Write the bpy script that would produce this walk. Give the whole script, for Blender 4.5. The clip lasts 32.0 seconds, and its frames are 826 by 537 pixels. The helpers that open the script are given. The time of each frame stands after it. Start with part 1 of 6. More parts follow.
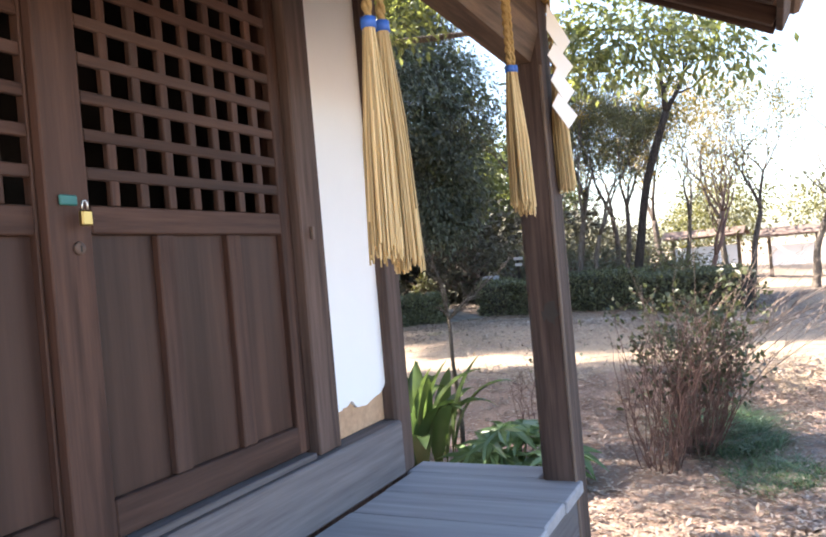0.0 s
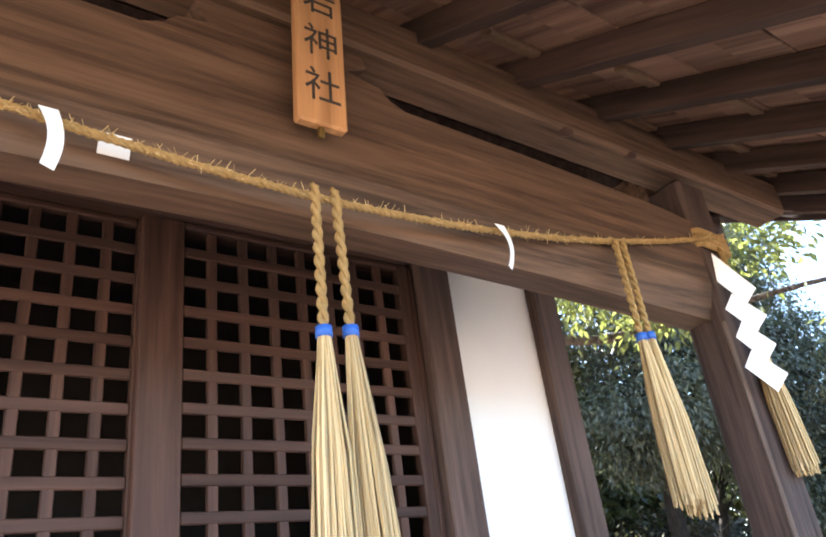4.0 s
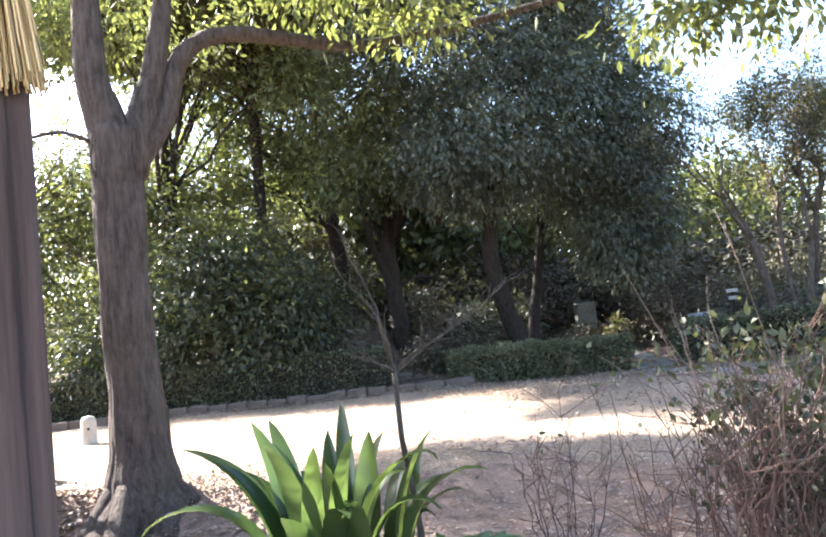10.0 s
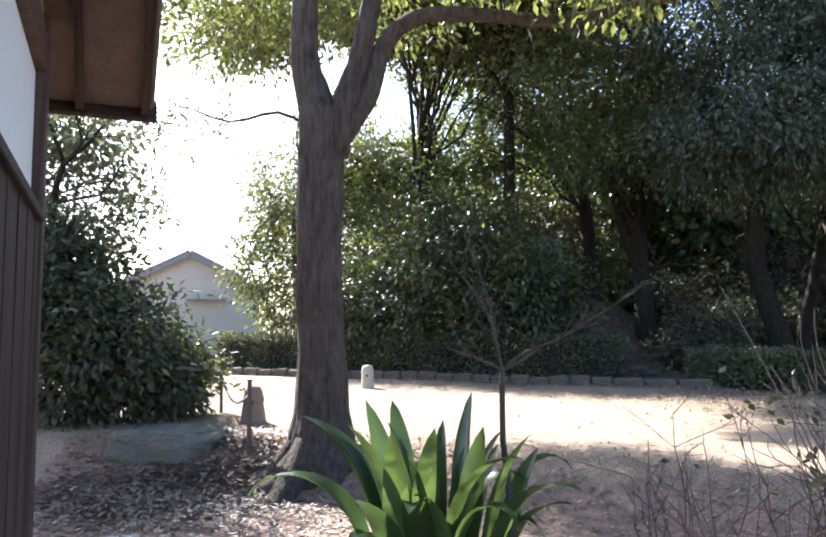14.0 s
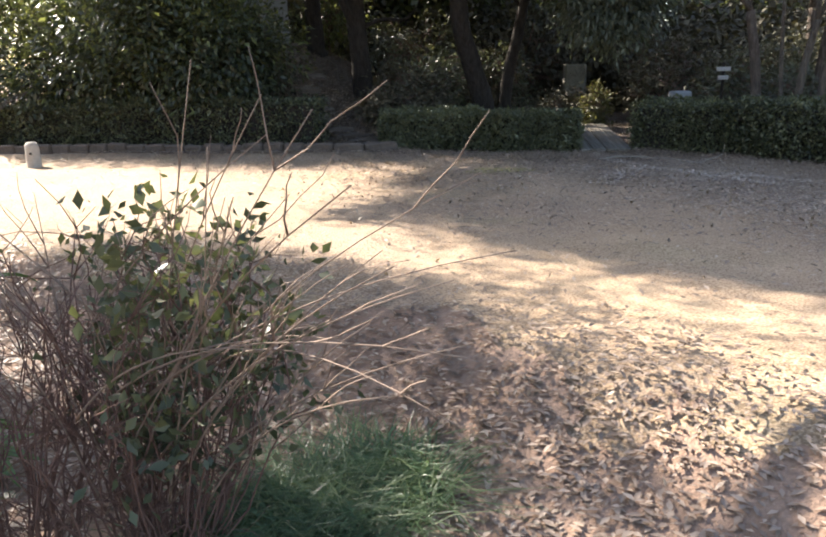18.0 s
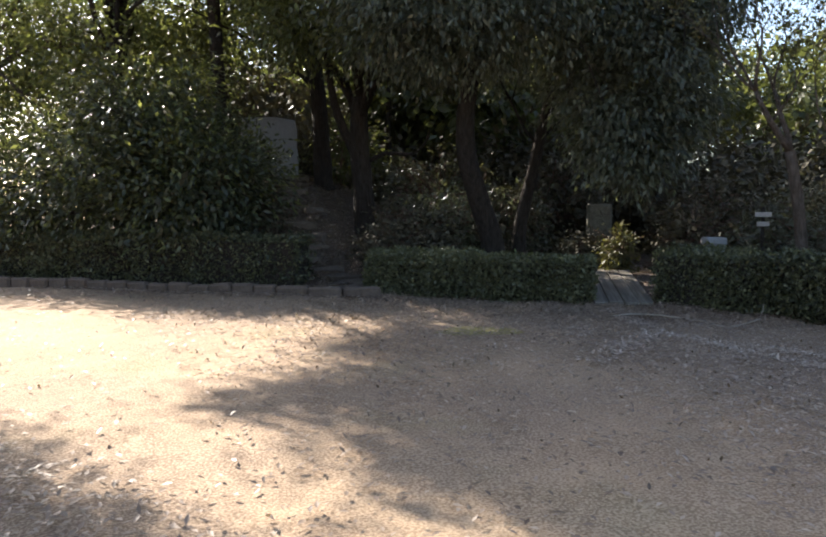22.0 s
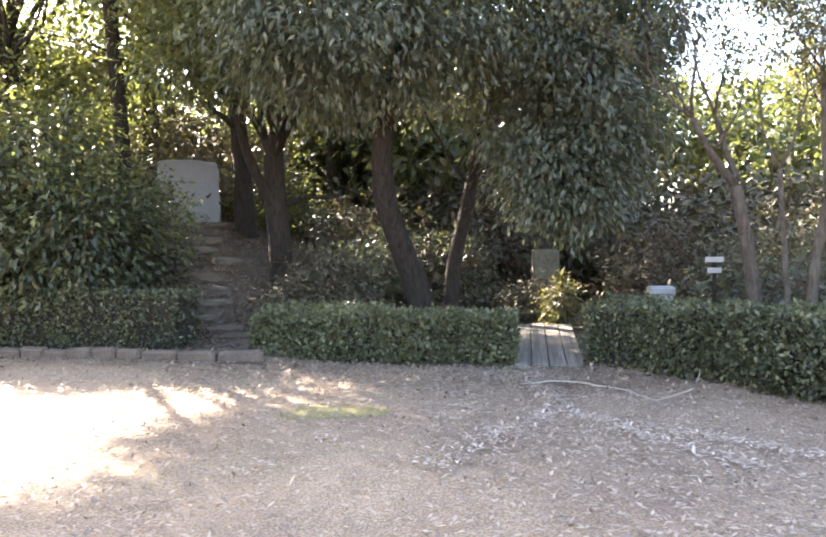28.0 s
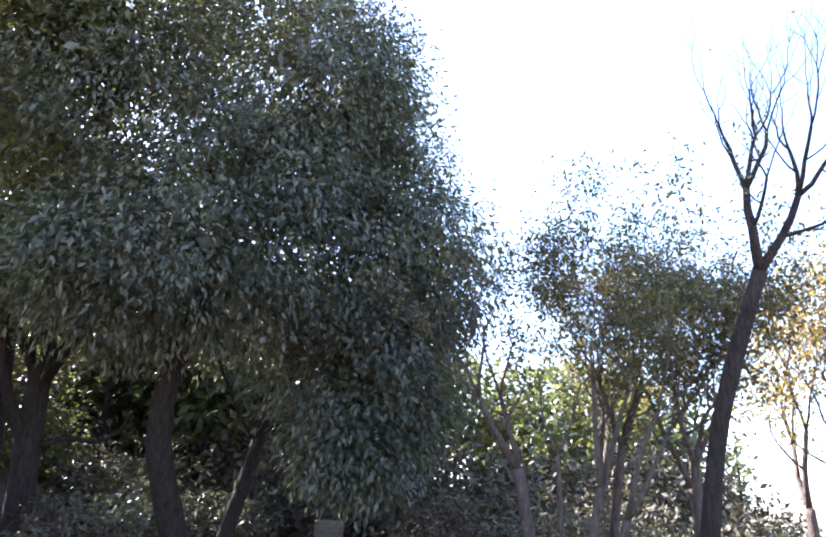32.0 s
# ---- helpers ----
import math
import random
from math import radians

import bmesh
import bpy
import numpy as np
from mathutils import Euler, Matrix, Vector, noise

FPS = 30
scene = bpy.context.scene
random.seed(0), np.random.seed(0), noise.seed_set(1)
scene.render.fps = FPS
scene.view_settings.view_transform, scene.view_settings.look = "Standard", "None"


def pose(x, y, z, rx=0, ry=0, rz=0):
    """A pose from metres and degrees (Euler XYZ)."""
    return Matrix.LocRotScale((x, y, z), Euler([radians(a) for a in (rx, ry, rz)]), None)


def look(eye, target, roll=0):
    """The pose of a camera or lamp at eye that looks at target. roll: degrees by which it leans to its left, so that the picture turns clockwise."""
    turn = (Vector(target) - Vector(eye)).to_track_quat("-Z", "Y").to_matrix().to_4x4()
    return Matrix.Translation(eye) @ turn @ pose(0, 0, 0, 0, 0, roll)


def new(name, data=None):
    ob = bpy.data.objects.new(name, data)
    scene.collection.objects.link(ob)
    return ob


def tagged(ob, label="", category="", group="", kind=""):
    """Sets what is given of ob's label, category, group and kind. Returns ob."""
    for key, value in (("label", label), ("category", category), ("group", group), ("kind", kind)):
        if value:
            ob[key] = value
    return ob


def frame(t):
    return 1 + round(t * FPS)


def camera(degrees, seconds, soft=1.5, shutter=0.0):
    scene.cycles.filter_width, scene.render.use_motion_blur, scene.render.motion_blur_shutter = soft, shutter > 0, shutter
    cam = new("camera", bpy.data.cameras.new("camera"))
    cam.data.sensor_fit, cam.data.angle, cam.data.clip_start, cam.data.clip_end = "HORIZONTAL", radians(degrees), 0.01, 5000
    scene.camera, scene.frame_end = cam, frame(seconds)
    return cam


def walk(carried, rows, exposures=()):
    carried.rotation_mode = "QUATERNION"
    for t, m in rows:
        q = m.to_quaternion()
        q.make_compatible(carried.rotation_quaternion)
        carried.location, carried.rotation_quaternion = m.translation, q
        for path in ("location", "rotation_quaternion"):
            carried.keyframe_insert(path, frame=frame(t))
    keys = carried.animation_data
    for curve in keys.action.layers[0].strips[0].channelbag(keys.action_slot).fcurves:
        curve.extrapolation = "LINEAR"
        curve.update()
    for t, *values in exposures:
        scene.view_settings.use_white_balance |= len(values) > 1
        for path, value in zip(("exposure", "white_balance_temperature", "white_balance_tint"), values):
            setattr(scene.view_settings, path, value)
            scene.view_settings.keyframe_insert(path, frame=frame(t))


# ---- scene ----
cam = camera(59.07, 32.0, 2.0)
PATH = [
    (0.0, pose(0.852, -3.865, 1.145, 89.89, 4.97, -54.68)),
    (0.5, pose(0.998, -3.866, 1.133, 90.67, 3.75, -54.86)),
    (1.0, pose(1.080, -3.913, 1.066, 93.35, 5.56, -48.70)),
    (1.5, pose(1.100, -4.060, 1.065, 97.79, 5.46, -40.83)),
    (2.0, pose(1.142, -4.102, 1.101, 103.21, 5.59, -35.24)),
    (2.5, pose(1.175, -4.063, 1.137, 109.38, 3.94, -32.21)),
    (3.0, pose(1.235, -4.066, 1.163, 115.35, 4.06, -30.84)),
    (3.5, pose(1.380, -4.118, 1.146, 115.93, 5.45, -28.55)),
    (5.5, pose(1.827, -4.180, 1.115, 118.39, 7.73, -21.66)),
    (6.0, pose(1.984, -4.227, 1.096, 118.38, 5.66, -20.40)),
    (6.5, pose(2.156, -4.277, 1.058, 112.92, 6.11, -18.01)),
    (7.0, pose(2.318, -4.216, 1.022, 105.01, 8.59, -22.38)),
    (7.5, pose(2.487, -4.087, 0.976, 101.36, 9.06, -25.98)),
    (8.0, pose(2.743, -4.184, 0.945, 97.34, 6.28, -27.45)),
    (8.5, pose(2.913, -4.215, 0.945, 93.99, 5.05, -23.60)),
    (9.0, pose(3.032, -4.165, 0.922, 92.30, 5.47, -25.29)),
    (9.5, pose(3.140, -4.083, 0.922, 95.30, 6.84, -29.76)),
    (10.0, pose(3.328, -4.045, 0.903, 95.47, 6.58, -34.54)),
    (10.5, pose(3.499, -4.111, 0.892, 91.94, 2.16, -29.58)),
    (11.0, pose(3.606, -4.122, 0.858, 89.12, 3.59, -25.23)),
    (11.5, pose(3.704, -4.045, 0.839, 87.12, 4.89, -22.49)),
    (12.0, pose(3.793, -4.052, 0.859, 89.45, 4.42, -20.90)),
    (12.5, pose(3.911, -4.159, 0.886, 89.25, 1.89, -13.33)),
    (13.0, pose(4.002, -4.221, 0.904, 88.95, 2.23, -9.58)),
    (13.5, pose(4.055, -4.227, 0.934, 91.8, 0.49, -11.99)),
    (14.0, pose(4.082, -4.256, 0.946, 94.75, 0.28, -13.48)),
    (14.5, pose(4.175, -4.217, 0.906, 92.65, -0.71, -18.78)),
    (15.0, pose(4.328, -4.177, 0.873, 90.8, 2.39, -25.50)),
    (15.5, pose(4.506, -4.262, 0.827, 85.77, 1.54, -28.44)),
    (17.5, pose(5.594, -4.683, 1.242, 77.47, 1.89, -27.88)),
    (18.0, pose(5.902, -4.720, 1.221, 74.90, 1.46, -28.63)),
    (18.5, pose(6.187, -4.652, 1.201, 74.31, 0.62, -27.19)),
    (19.0, pose(6.489, -4.532, 1.274, 78.21, 1.35, -25.93)),
    (19.5, pose(6.778, -4.460, 1.309, 83.12, -2.40, -23.88)),
    (20.0, pose(6.962, -4.352, 1.299, 83.97, -0.93, -21.22)),
    (20.5, pose(7.082, -4.172, 1.295, 85.89, -0.09, -21.98)),
    (21.0, pose(7.245, -3.980, 1.259, 83.49, 1.15, -21.36)),
    (21.5, pose(7.395, -3.831, 1.299, 81.90, 0.71, -17.29)),
    (22.0, pose(7.556, -3.657, 1.319, 84.89, 0.15, -24.40)),
    (22.5, pose(7.630, -3.519, 1.314, 85.88, 1.67, -27.68)),
    (23.0, pose(7.812, -3.456, 1.325, 86.77, 1.26, -22.24)),
    (23.5, pose(8.044, -3.463, 1.322, 86.53, 1.06, -21.66)),
    (24.0, pose(8.253, -3.425, 1.301, 86.48, 1.91, -27.21)),
    (24.5, pose(8.423, -3.335, 1.307, 87.57, 1.61, -31.29)),
    (26.5, pose(9.253, -3.002, 1.275, 83.57, 1.05, -27.83)),
    (27.0, pose(9.265, -2.936, 1.328, 87.87, 0.94, -28.46)),
    (27.5, pose(9.334, -2.897, 1.321, 89.77, 0.10, -26.79)),
    (28.0, pose(9.420, -2.838, 1.320, 88.56, 0.87, -24.56)),
    (28.5, pose(9.475, -2.767, 1.327, 88.48, 0.01, -22.80)),
    (29.0, pose(9.556, -2.664, 1.342, 92.01, -0.34, -27.98)),
    (29.5, pose(9.635, -2.642, 1.364, 96.62, -2.36, -32.81)),
    (30.0, pose(9.663, -2.672, 1.381, 100.80, -3.81, -33.27)),
    (30.5, pose(9.662, -2.716, 1.399, 105.04, -3.55, -34.59)),
    (31.0, pose(9.684, -2.682, 1.386, 106.35, -4.06, -35.56)),
    (31.5, pose(9.684, -2.633, 1.389, 107.04, -4.19, -37.91)),
    (32.0, pose(9.695, -2.630, 1.371, 109.08, -3.03, -40.56)),
]
EXPOSURES = [(0.0, 3.0, 6400, 14), (3.0, 3.4, 6000, 10), (6.0, 3.8, 5700, 10), (7.0, 3.3, 5700, 10), (8.0, 2.95, 5300, 10), (9.0, 2.75, 5100, 10), (10, 3.25, 6000, 13), (11.0, 2.75, 5800, 10), (13.0, 2.35, 5700, 10), (15.0, 2.4, 5700, 10), (18.0, 2.25, 6600, 12), (19.0, 1.85, 6500, 12), (21.0, 1.85, 6400, 10), (22.0, 1.9, 6500, 12), (23.0, 2.5, 6700, 13), (24.5, 3.25, 7000, 14), (28.0, 4.0, 6900, 16), (30.0, 4.5, 6000, 22), (31.0, 3.65, 5800, 22), (32.0, 3.25, 5700, 23)]
walk(cam, PATH, EXPOSURES)

# ------------------------------------------------------------------ light
wd = bpy.data.worlds.new("world")
scene.world = wd
wd.use_nodes = True
wn = wd.node_tree
sky = wn.nodes.new("ShaderNodeTexSky")
sky.sky_type = "NISHITA"
sky.sun_disc = False
SUN_ELEV, SUN_YAW = 36.0, 18.0          # degrees; yaw is counted from +y towards -x
sky.sun_elevation = radians(SUN_ELEV)
sky.sun_rotation = radians(-SUN_YAW)
sky.air_density, sky.dust_density, sky.ozone_density = 1.0, 1.6, 1.0
wn.nodes["Background"].inputs["Strength"].default_value = 0.10
wn.links.new(sky.outputs[0], wn.nodes["Background"].inputs["Color"])
sun_data = bpy.data.lights.new("sun", "SUN")
sun_data.energy, sun_data.angle, sun_data.color = 5.0, radians(0.6), (1.0, 0.93, 0.82)
sun = new("sun", sun_data)
sdir = Vector((-math.sin(radians(SUN_YAW)) * math.cos(radians(SUN_ELEV)),
               math.cos(radians(SUN_YAW)) * math.cos(radians(SUN_ELEV)), math.sin(radians(SUN_ELEV))))
sun.matrix_world = look(sdir * 60, (0, 0, 0))

# ------------------------------------------------------------------ materials
def nodes_of(name):
    m = bpy.data.materials.new(name)
    m.use_nodes = True
    return m, m.node_tree, m.node_tree.nodes["Principled BSDF"]


def ramp(nt, fac, stops):
    r = nt.nodes.new("ShaderNodeValToRGB")
    while len(r.color_ramp.elements) < len(stops):
        r.color_ramp.elements.new(0.5)
    for e, (p, c) in zip(r.color_ramp.elements, stops):
        e.position, e.color = p, (*c, 1)
    nt.links.new(fac, r.inputs[0])
    return r.outputs[0]


def noise_of(nt, scale, detail=4.0, stretch=None, rough=0.55, seed=None):
    tc = nt.nodes.new("ShaderNodeTexCoord")
    n = nt.nodes.new("ShaderNodeTexNoise")
    n.inputs["Scale"].default_value, n.inputs["Detail"].default_value = scale, detail
    n.inputs["Roughness"].default_value = rough
    vec = tc.outputs["Object"]
    if stretch:
        mp = nt.nodes.new("ShaderNodeMapping")
        mp.inputs["Scale"].default_value = stretch
        nt.links.new(vec, mp.inputs[0])
        vec = mp.outputs[0]
    if seed:
        info = nt.nodes.new("ShaderNodeObjectInfo")
        add = nt.nodes.new("ShaderNodeVectorMath")
        add.operation = "MULTIPLY_ADD"
        cmb = nt.nodes.new("ShaderNodeCombineXYZ")
        for i in range(3):
            nt.links.new(info.outputs["Random"], cmb.inputs[i])
        nt.links.new(cmb.outputs[0], add.inputs[0])
        add.inputs[1].default_value = (seed, seed, seed)
        nt.links.new(vec, add.inputs[2])
        vec = add.outputs[0]
    nt.links.new(vec, n.inputs["Vector"])
    return n.outputs["Fac"]


def mixc(nt, fac, a, b, mode="MIX"):
    m = nt.nodes.new("ShaderNodeMix")
    m.data_type, m.blend_type = "RGBA", mode
    for s, v in ((0, fac), (6, a), (7, b)):
        if isinstance(v, (int, float)):
            m.inputs[s].default_value = v
        elif isinstance(v, tuple):
            m.inputs[s].default_value = (*v, 1)
        else:
            nt.links.new(v, m.inputs[s])
    return m.outputs[2]


def bump(nt, bs, height, strength, dist=0.01):
    b = nt.nodes.new("ShaderNodeBump")
    b.inputs["Strength"].default_value, b.inputs["Distance"].default_value = strength, dist
    nt.links.new(height, b.inputs["Height"])
    nt.links.new(b.outputs[0], bs.inputs["Normal"])


def wood(name, dark, light, axis, rough=0.7, worn=None, grain=26, streaky=0.6):
    """Planed timber with its grain along one axis, and weathering in large patches."""
    m, nt, bs = nodes_of(name)
    st = [1.0, 1.0, 1.0]
    st["xyz".index(axis)] = 0.05
    g = noise_of(nt, grain, 6, st, 0.65, seed=7.0)
    col = ramp(nt, g, [(0.36, dark), (0.5, tuple((a + b) / 2 for a, b in zip(dark, light))), (0.64, light)])
    st2 = [1.0, 1.0, 1.0]
    st2["xyz".index(axis)] = 0.35
    p = noise_of(nt, 3.0, 4, st2, 0.6, seed=3.0)
    streak = ramp(nt, noise_of(nt, grain * 0.3, 5, st, 0.6, seed=11.0), [(0.40, (0.45, 0.45, 0.45)), (0.56, (1, 1, 1))])
    col = mixc(nt, streaky, col, mixc(nt, 1.0, col, streak, "MULTIPLY"))
    col = mixc(nt, ramp(nt, p, [(0.45, (0, 0, 0)), (0.75, (0.7, 0.7, 0.7))]), col, worn or tuple(0.6 * c for c in dark))
    info = nt.nodes.new("ShaderNodeObjectInfo")
    tone = ramp(nt, info.outputs["Random"], [(0.0, (0.74, 0.74, 0.74)), (0.5, (1, 1, 1)), (1.0, (1.22, 1.2, 1.17))])
    col = mixc(nt, 0.8, col, mixc(nt, 1.0, col, tone, "MULTIPLY"))
    nt.links.new(col, bs.inputs["Base Color"])
    bs.inputs["Roughness"].default_value = rough
    bs.inputs["Specular IOR Level"].default_value = 0.22
    bump(nt, bs, g, 0.5, 0.004)
    return m


def rough_mat(name, stops, scale, rough=0.85, bump_d=0.01, bump_s=0.5, fine=None, detail=6, spec=0.3):
    m, nt, bs = nodes_of(name)
    n = noise_of(nt, scale, detail)
    col = ramp(nt, n, stops)
    f = noise_of(nt, fine or scale * 9, 5)
    col = mixc(nt, 0.55, col, mixc(nt, f, tuple(0.45 * c for c in stops[0][1]), tuple(min(1, 1.35 * c) for c in stops[-1][1])))
    nt.links.new(col, bs.inputs["Base Color"])
    bs.inputs["Roughness"].default_value = rough
    bs.inputs["Specular IOR Level"].default_value = spec
    bump(nt, bs, f, bump_s, bump_d)
    return m


def leaf_mat(name, a, b, c, glow=0.35, rough=0.45):
    """Leaves: each its own shade between a, b and c, letting some light through."""
    m, nt, bs = nodes_of(name)
    geo = nt.nodes.new("ShaderNodeNewGeometry")
    col = ramp(nt, geo.outputs["Random Per Island"], [(0.0, a), (0.55, b), (1.0, c)])
    big = noise_of(nt, 0.5, 3)
    col = mixc(nt, ramp(nt, big, [(0.35, (0, 0, 0)), (0.7, (1, 1, 1))]), col, mixc(nt, 0.5, col, c))
    nt.links.new(col, bs.inputs["Base Color"])
    bs.inputs["Roughness"].default_value = rough
    bs.inputs["Specular IOR Level"].default_value = 0.4
    tr = nt.nodes.new("ShaderNodeBsdfTranslucent")
    nt.links.new(mixc(nt, 1.0, col, (1.4, 1.42, 0.8), "MULTIPLY"), tr.inputs[0])
    mx = nt.nodes.new("ShaderNodeMixShader")
    mx.inputs[0].default_value = glow
    nt.links.new(bs.outputs[0], mx.inputs[1])
    nt.links.new(tr.outputs[0], mx.inputs[2])
    nt.links.new(mx.outputs[0], nt.nodes["Material Output"].inputs[0])
    return m


def plain(name, col, rough=0.6, metal=0.0, var=0.25, scale=18):
    m, nt, bs = nodes_of(name)
    n = noise_of(nt, scale, 5)
    nt.links.new(mixc(nt, n, tuple(c * (1 - var) for c in col), tuple(min(1, c * (1 + var)) for c in col)), bs.inputs["Base Color"])
    bs.inputs["Roughness"].default_value, bs.inputs["Metallic"].default_value = rough, metal
    bump(nt, bs, n, 0.15, 0.002)
    return m


def bark_mat(name, dark, light):
    """Bark: long furrows up the stem, lichen in patches."""
    m, nt, bs = nodes_of(name)
    fur = noise_of(nt, 30, 7, (1, 1, 0.16), 0.7)
    col = ramp(nt, fur, [(0.32, dark), (0.52, tuple((a + b) / 2 for a, b in zip(dark, light))), (0.74, light)])
    lich = ramp(nt, noise_of(nt, 3.4, 5), [(0.58, (0, 0, 0)), (0.74, (0.4, 0.4, 0.4))])
    col = mixc(nt, lich, col, tuple(1.1 * c for c in light))
    nt.links.new(col, bs.inputs["Base Color"])
    plate = noise_of(nt, 11, 6, (1, 1, 0.55), 0.7)
    col = mixc(nt, 0.75, col, mixc(nt, 1.0, col, ramp(nt, plate, [(0.34, (0.55, 0.53, 0.51)), (0.50, (1, 1, 1)), (0.70, (1.2, 1.17, 1.14))]), "MULTIPLY"))
    nt.links.new(col, bs.inputs["Base Color"])
    bs.inputs["Roughness"].default_value = 0.95
    bs.inputs["Specular IOR Level"].default_value = 0.2
    mul = nt.nodes.new("ShaderNodeMath")
    nt.links.new(fur, mul.inputs[0])
    nt.links.new(plate, mul.inputs[1])
    bump(nt, bs, mul.outputs[0], 1.0, 0.06)
    return m


DOOR_Z = wood("door_timber_upright", (0.042, 0.0215, 0.0162), (0.094, 0.050, 0.037), "z", 0.62, (0.070, 0.042, 0.034))
DOOR_X = wood("door_timber_level", (0.042, 0.0215, 0.0162), (0.092, 0.049, 0.036), "x", 0.62, (0.070, 0.042, 0.034))
PANEL_W = wood("door_panel_timber", (0.038, 0.0195, 0.0148), (0.078, 0.0415, 0.0312), "z", 0.5, (0.050, 0.0295, 0.0240), 14, 0.35)
POST_W = wood("post_timber", (0.044, 0.028, 0.023), (0.128, 0.085, 0.070), "z", 0.75, (0.110, 0.078, 0.067))
WORN_W = wood("worn_post_edge", (0.16, 0.115, 0.092), (0.29, 0.225, 0.185), "z", 0.8, (0.12, 0.08, 0.062))
BEAM_W = wood("beam_timber", (0.054, 0.031, 0.020), (0.172, 0.104, 0.066), "x", 0.65, (0.112, 0.072, 0.049), 34, 0.3)
SIDE_W = wood("dark_side_board_timber", (0.026, 0.018, 0.016), (0.074, 0.052, 0.046), "z", 0.8, (0.052, 0.038, 0.034))
RAFT_W = wood("rafter_timber", (0.030, 0.018, 0.015), (0.082, 0.050, 0.038), "y", 0.8, (0.046, 0.030, 0.025))
BOARD_W = wood("roof_board_timber", (0.125, 0.066, 0.046), (0.370, 0.225, 0.150), "y", 0.8, (0.225, 0.126, 0.088), 20, 0.45)
DECK_W = wood("deck_timber", (0.255, 0.245, 0.255), (0.345, 0.335, 0.345), "y", 0.8, (0.29, 0.285, 0.30), 18, 0.2)
SILL_W = wood("sill_timber", (0.095, 0.085, 0.088), (0.170, 0.155, 0.160), "x", 0.75, (0.135, 0.128, 0.136), 26, 0.35)
PLATE_W = wood("nameplate_timber", (0.300, 0.150, 0.062), (0.480, 0.270, 0.125), "z", 0.6, (0.40, 0.22, 0.10))
PLANK_W = wood("bridge_timber", (0.105, 0.090, 0.072), (0.205, 0.182, 0.150), "y", 0.9, (0.15, 0.132, 0.108))
PLASTER = plain("white_plaster", (0.85, 0.85, 0.85), 0.8, 0.0, 0.03, 5)
CLAY = rough_mat("tan_clay_coat", [(0.3, (0.44, 0.275, 0.165)), (0.7, (0.57, 0.385, 0.245))], 5, 0.9, 0.004, 0.4)
STRAW = leaf_mat("rice_straw", (0.115, 0.066, 0.020), (0.44, 0.30, 0.120), (0.78, 0.60, 0.32), 0.1, 0.6)
ROPE_M = rough_mat("straw_rope_fibre", [(0.3, (0.24, 0.140, 0.045)), (0.7, (0.56, 0.37, 0.145))], 60, 0.8, 0.005, 1.0, 420)
BLUE = plain("blue_binding", (0.03, 0.11, 0.42), 0.6)
PAPER = plain("white_paper", (0.84, 0.84, 0.85), 0.8, 0, 0.04)
BRASS = plain("brass", (0.45, 0.32, 0.12), 0.38, 1.0, 0.2)
STEEL = plain("shackle_steel", (0.55, 0.55, 0.55), 0.3, 1.0, 0.1)
TEAL = plain("teal_painted_hasp", (0.030, 0.155, 0.145), 0.5)
INK = plain("black_ink", (0.03, 0.024, 0.02), 0.7)
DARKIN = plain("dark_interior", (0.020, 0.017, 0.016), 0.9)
RUST = plain("rusty_iron", (0.15, 0.105, 0.085), 0.8, 0.2, 0.5)
BARK = bark_mat("grey_brown_bark", (0.060, 0.046, 0.038), (0.175, 0.138, 0.112))
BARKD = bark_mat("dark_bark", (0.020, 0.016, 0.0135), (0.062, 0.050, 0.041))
BARKP = bark_mat("pale_bark", (0.078, 0.062, 0.049), (0.195, 0.160, 0.128))
TWIG = rough_mat("reddish_twig", [(0.3, (0.075, 0.040, 0.032)), (0.7, (0.18, 0.105, 0.082))], 12, 0.9, 0.004, 0.4)
ROCK = rough_mat("mossy_boulder_stone", [(0.3, (0.060, 0.057, 0.044)), (0.7, (0.19, 0.18, 0.15))], 4, 0.95, 0.03, 0.9, 24)
ROCKB = rough_mat("brown_weathered_stone", [(0.3, (0.13, 0.095, 0.075)), (0.7, (0.27, 0.205, 0.165))], 7, 0.95, 0.01, 0.7, 50)
GRANITE = rough_mat("weathered_granite", [(0.3, (0.30, 0.265, 0.22)), (0.7, (0.48, 0.435, 0.37))], 8, 0.9, 0.006, 0.6, 60)
KERB_S = rough_mat("kerb_stone", [(0.3, (0.070, 0.052, 0.040)), (0.7, (0.155, 0.115, 0.09))], 5, 0.95, 0.02, 0.8, 30)
STEP_S = rough_mat("earthy_step_stone", [(0.3, (0.048, 0.036, 0.028)), (0.7, (0.135, 0.106, 0.084))], 5, 0.95, 0.02, 0.8, 30)
SLAB_M = rough_mat("concrete_slab", [(0.3, (0.28, 0.265, 0.25)), (0.7, (0.42, 0.40, 0.38))], 4, 0.9, 0.005, 0.5, 50)
MONU = rough_mat("grey_monument_stone", [(0.3, (0.19, 0.193, 0.20)), (0.7, (0.285, 0.288, 0.295))], 3, 0.75, 0.003, 0.3, 60)
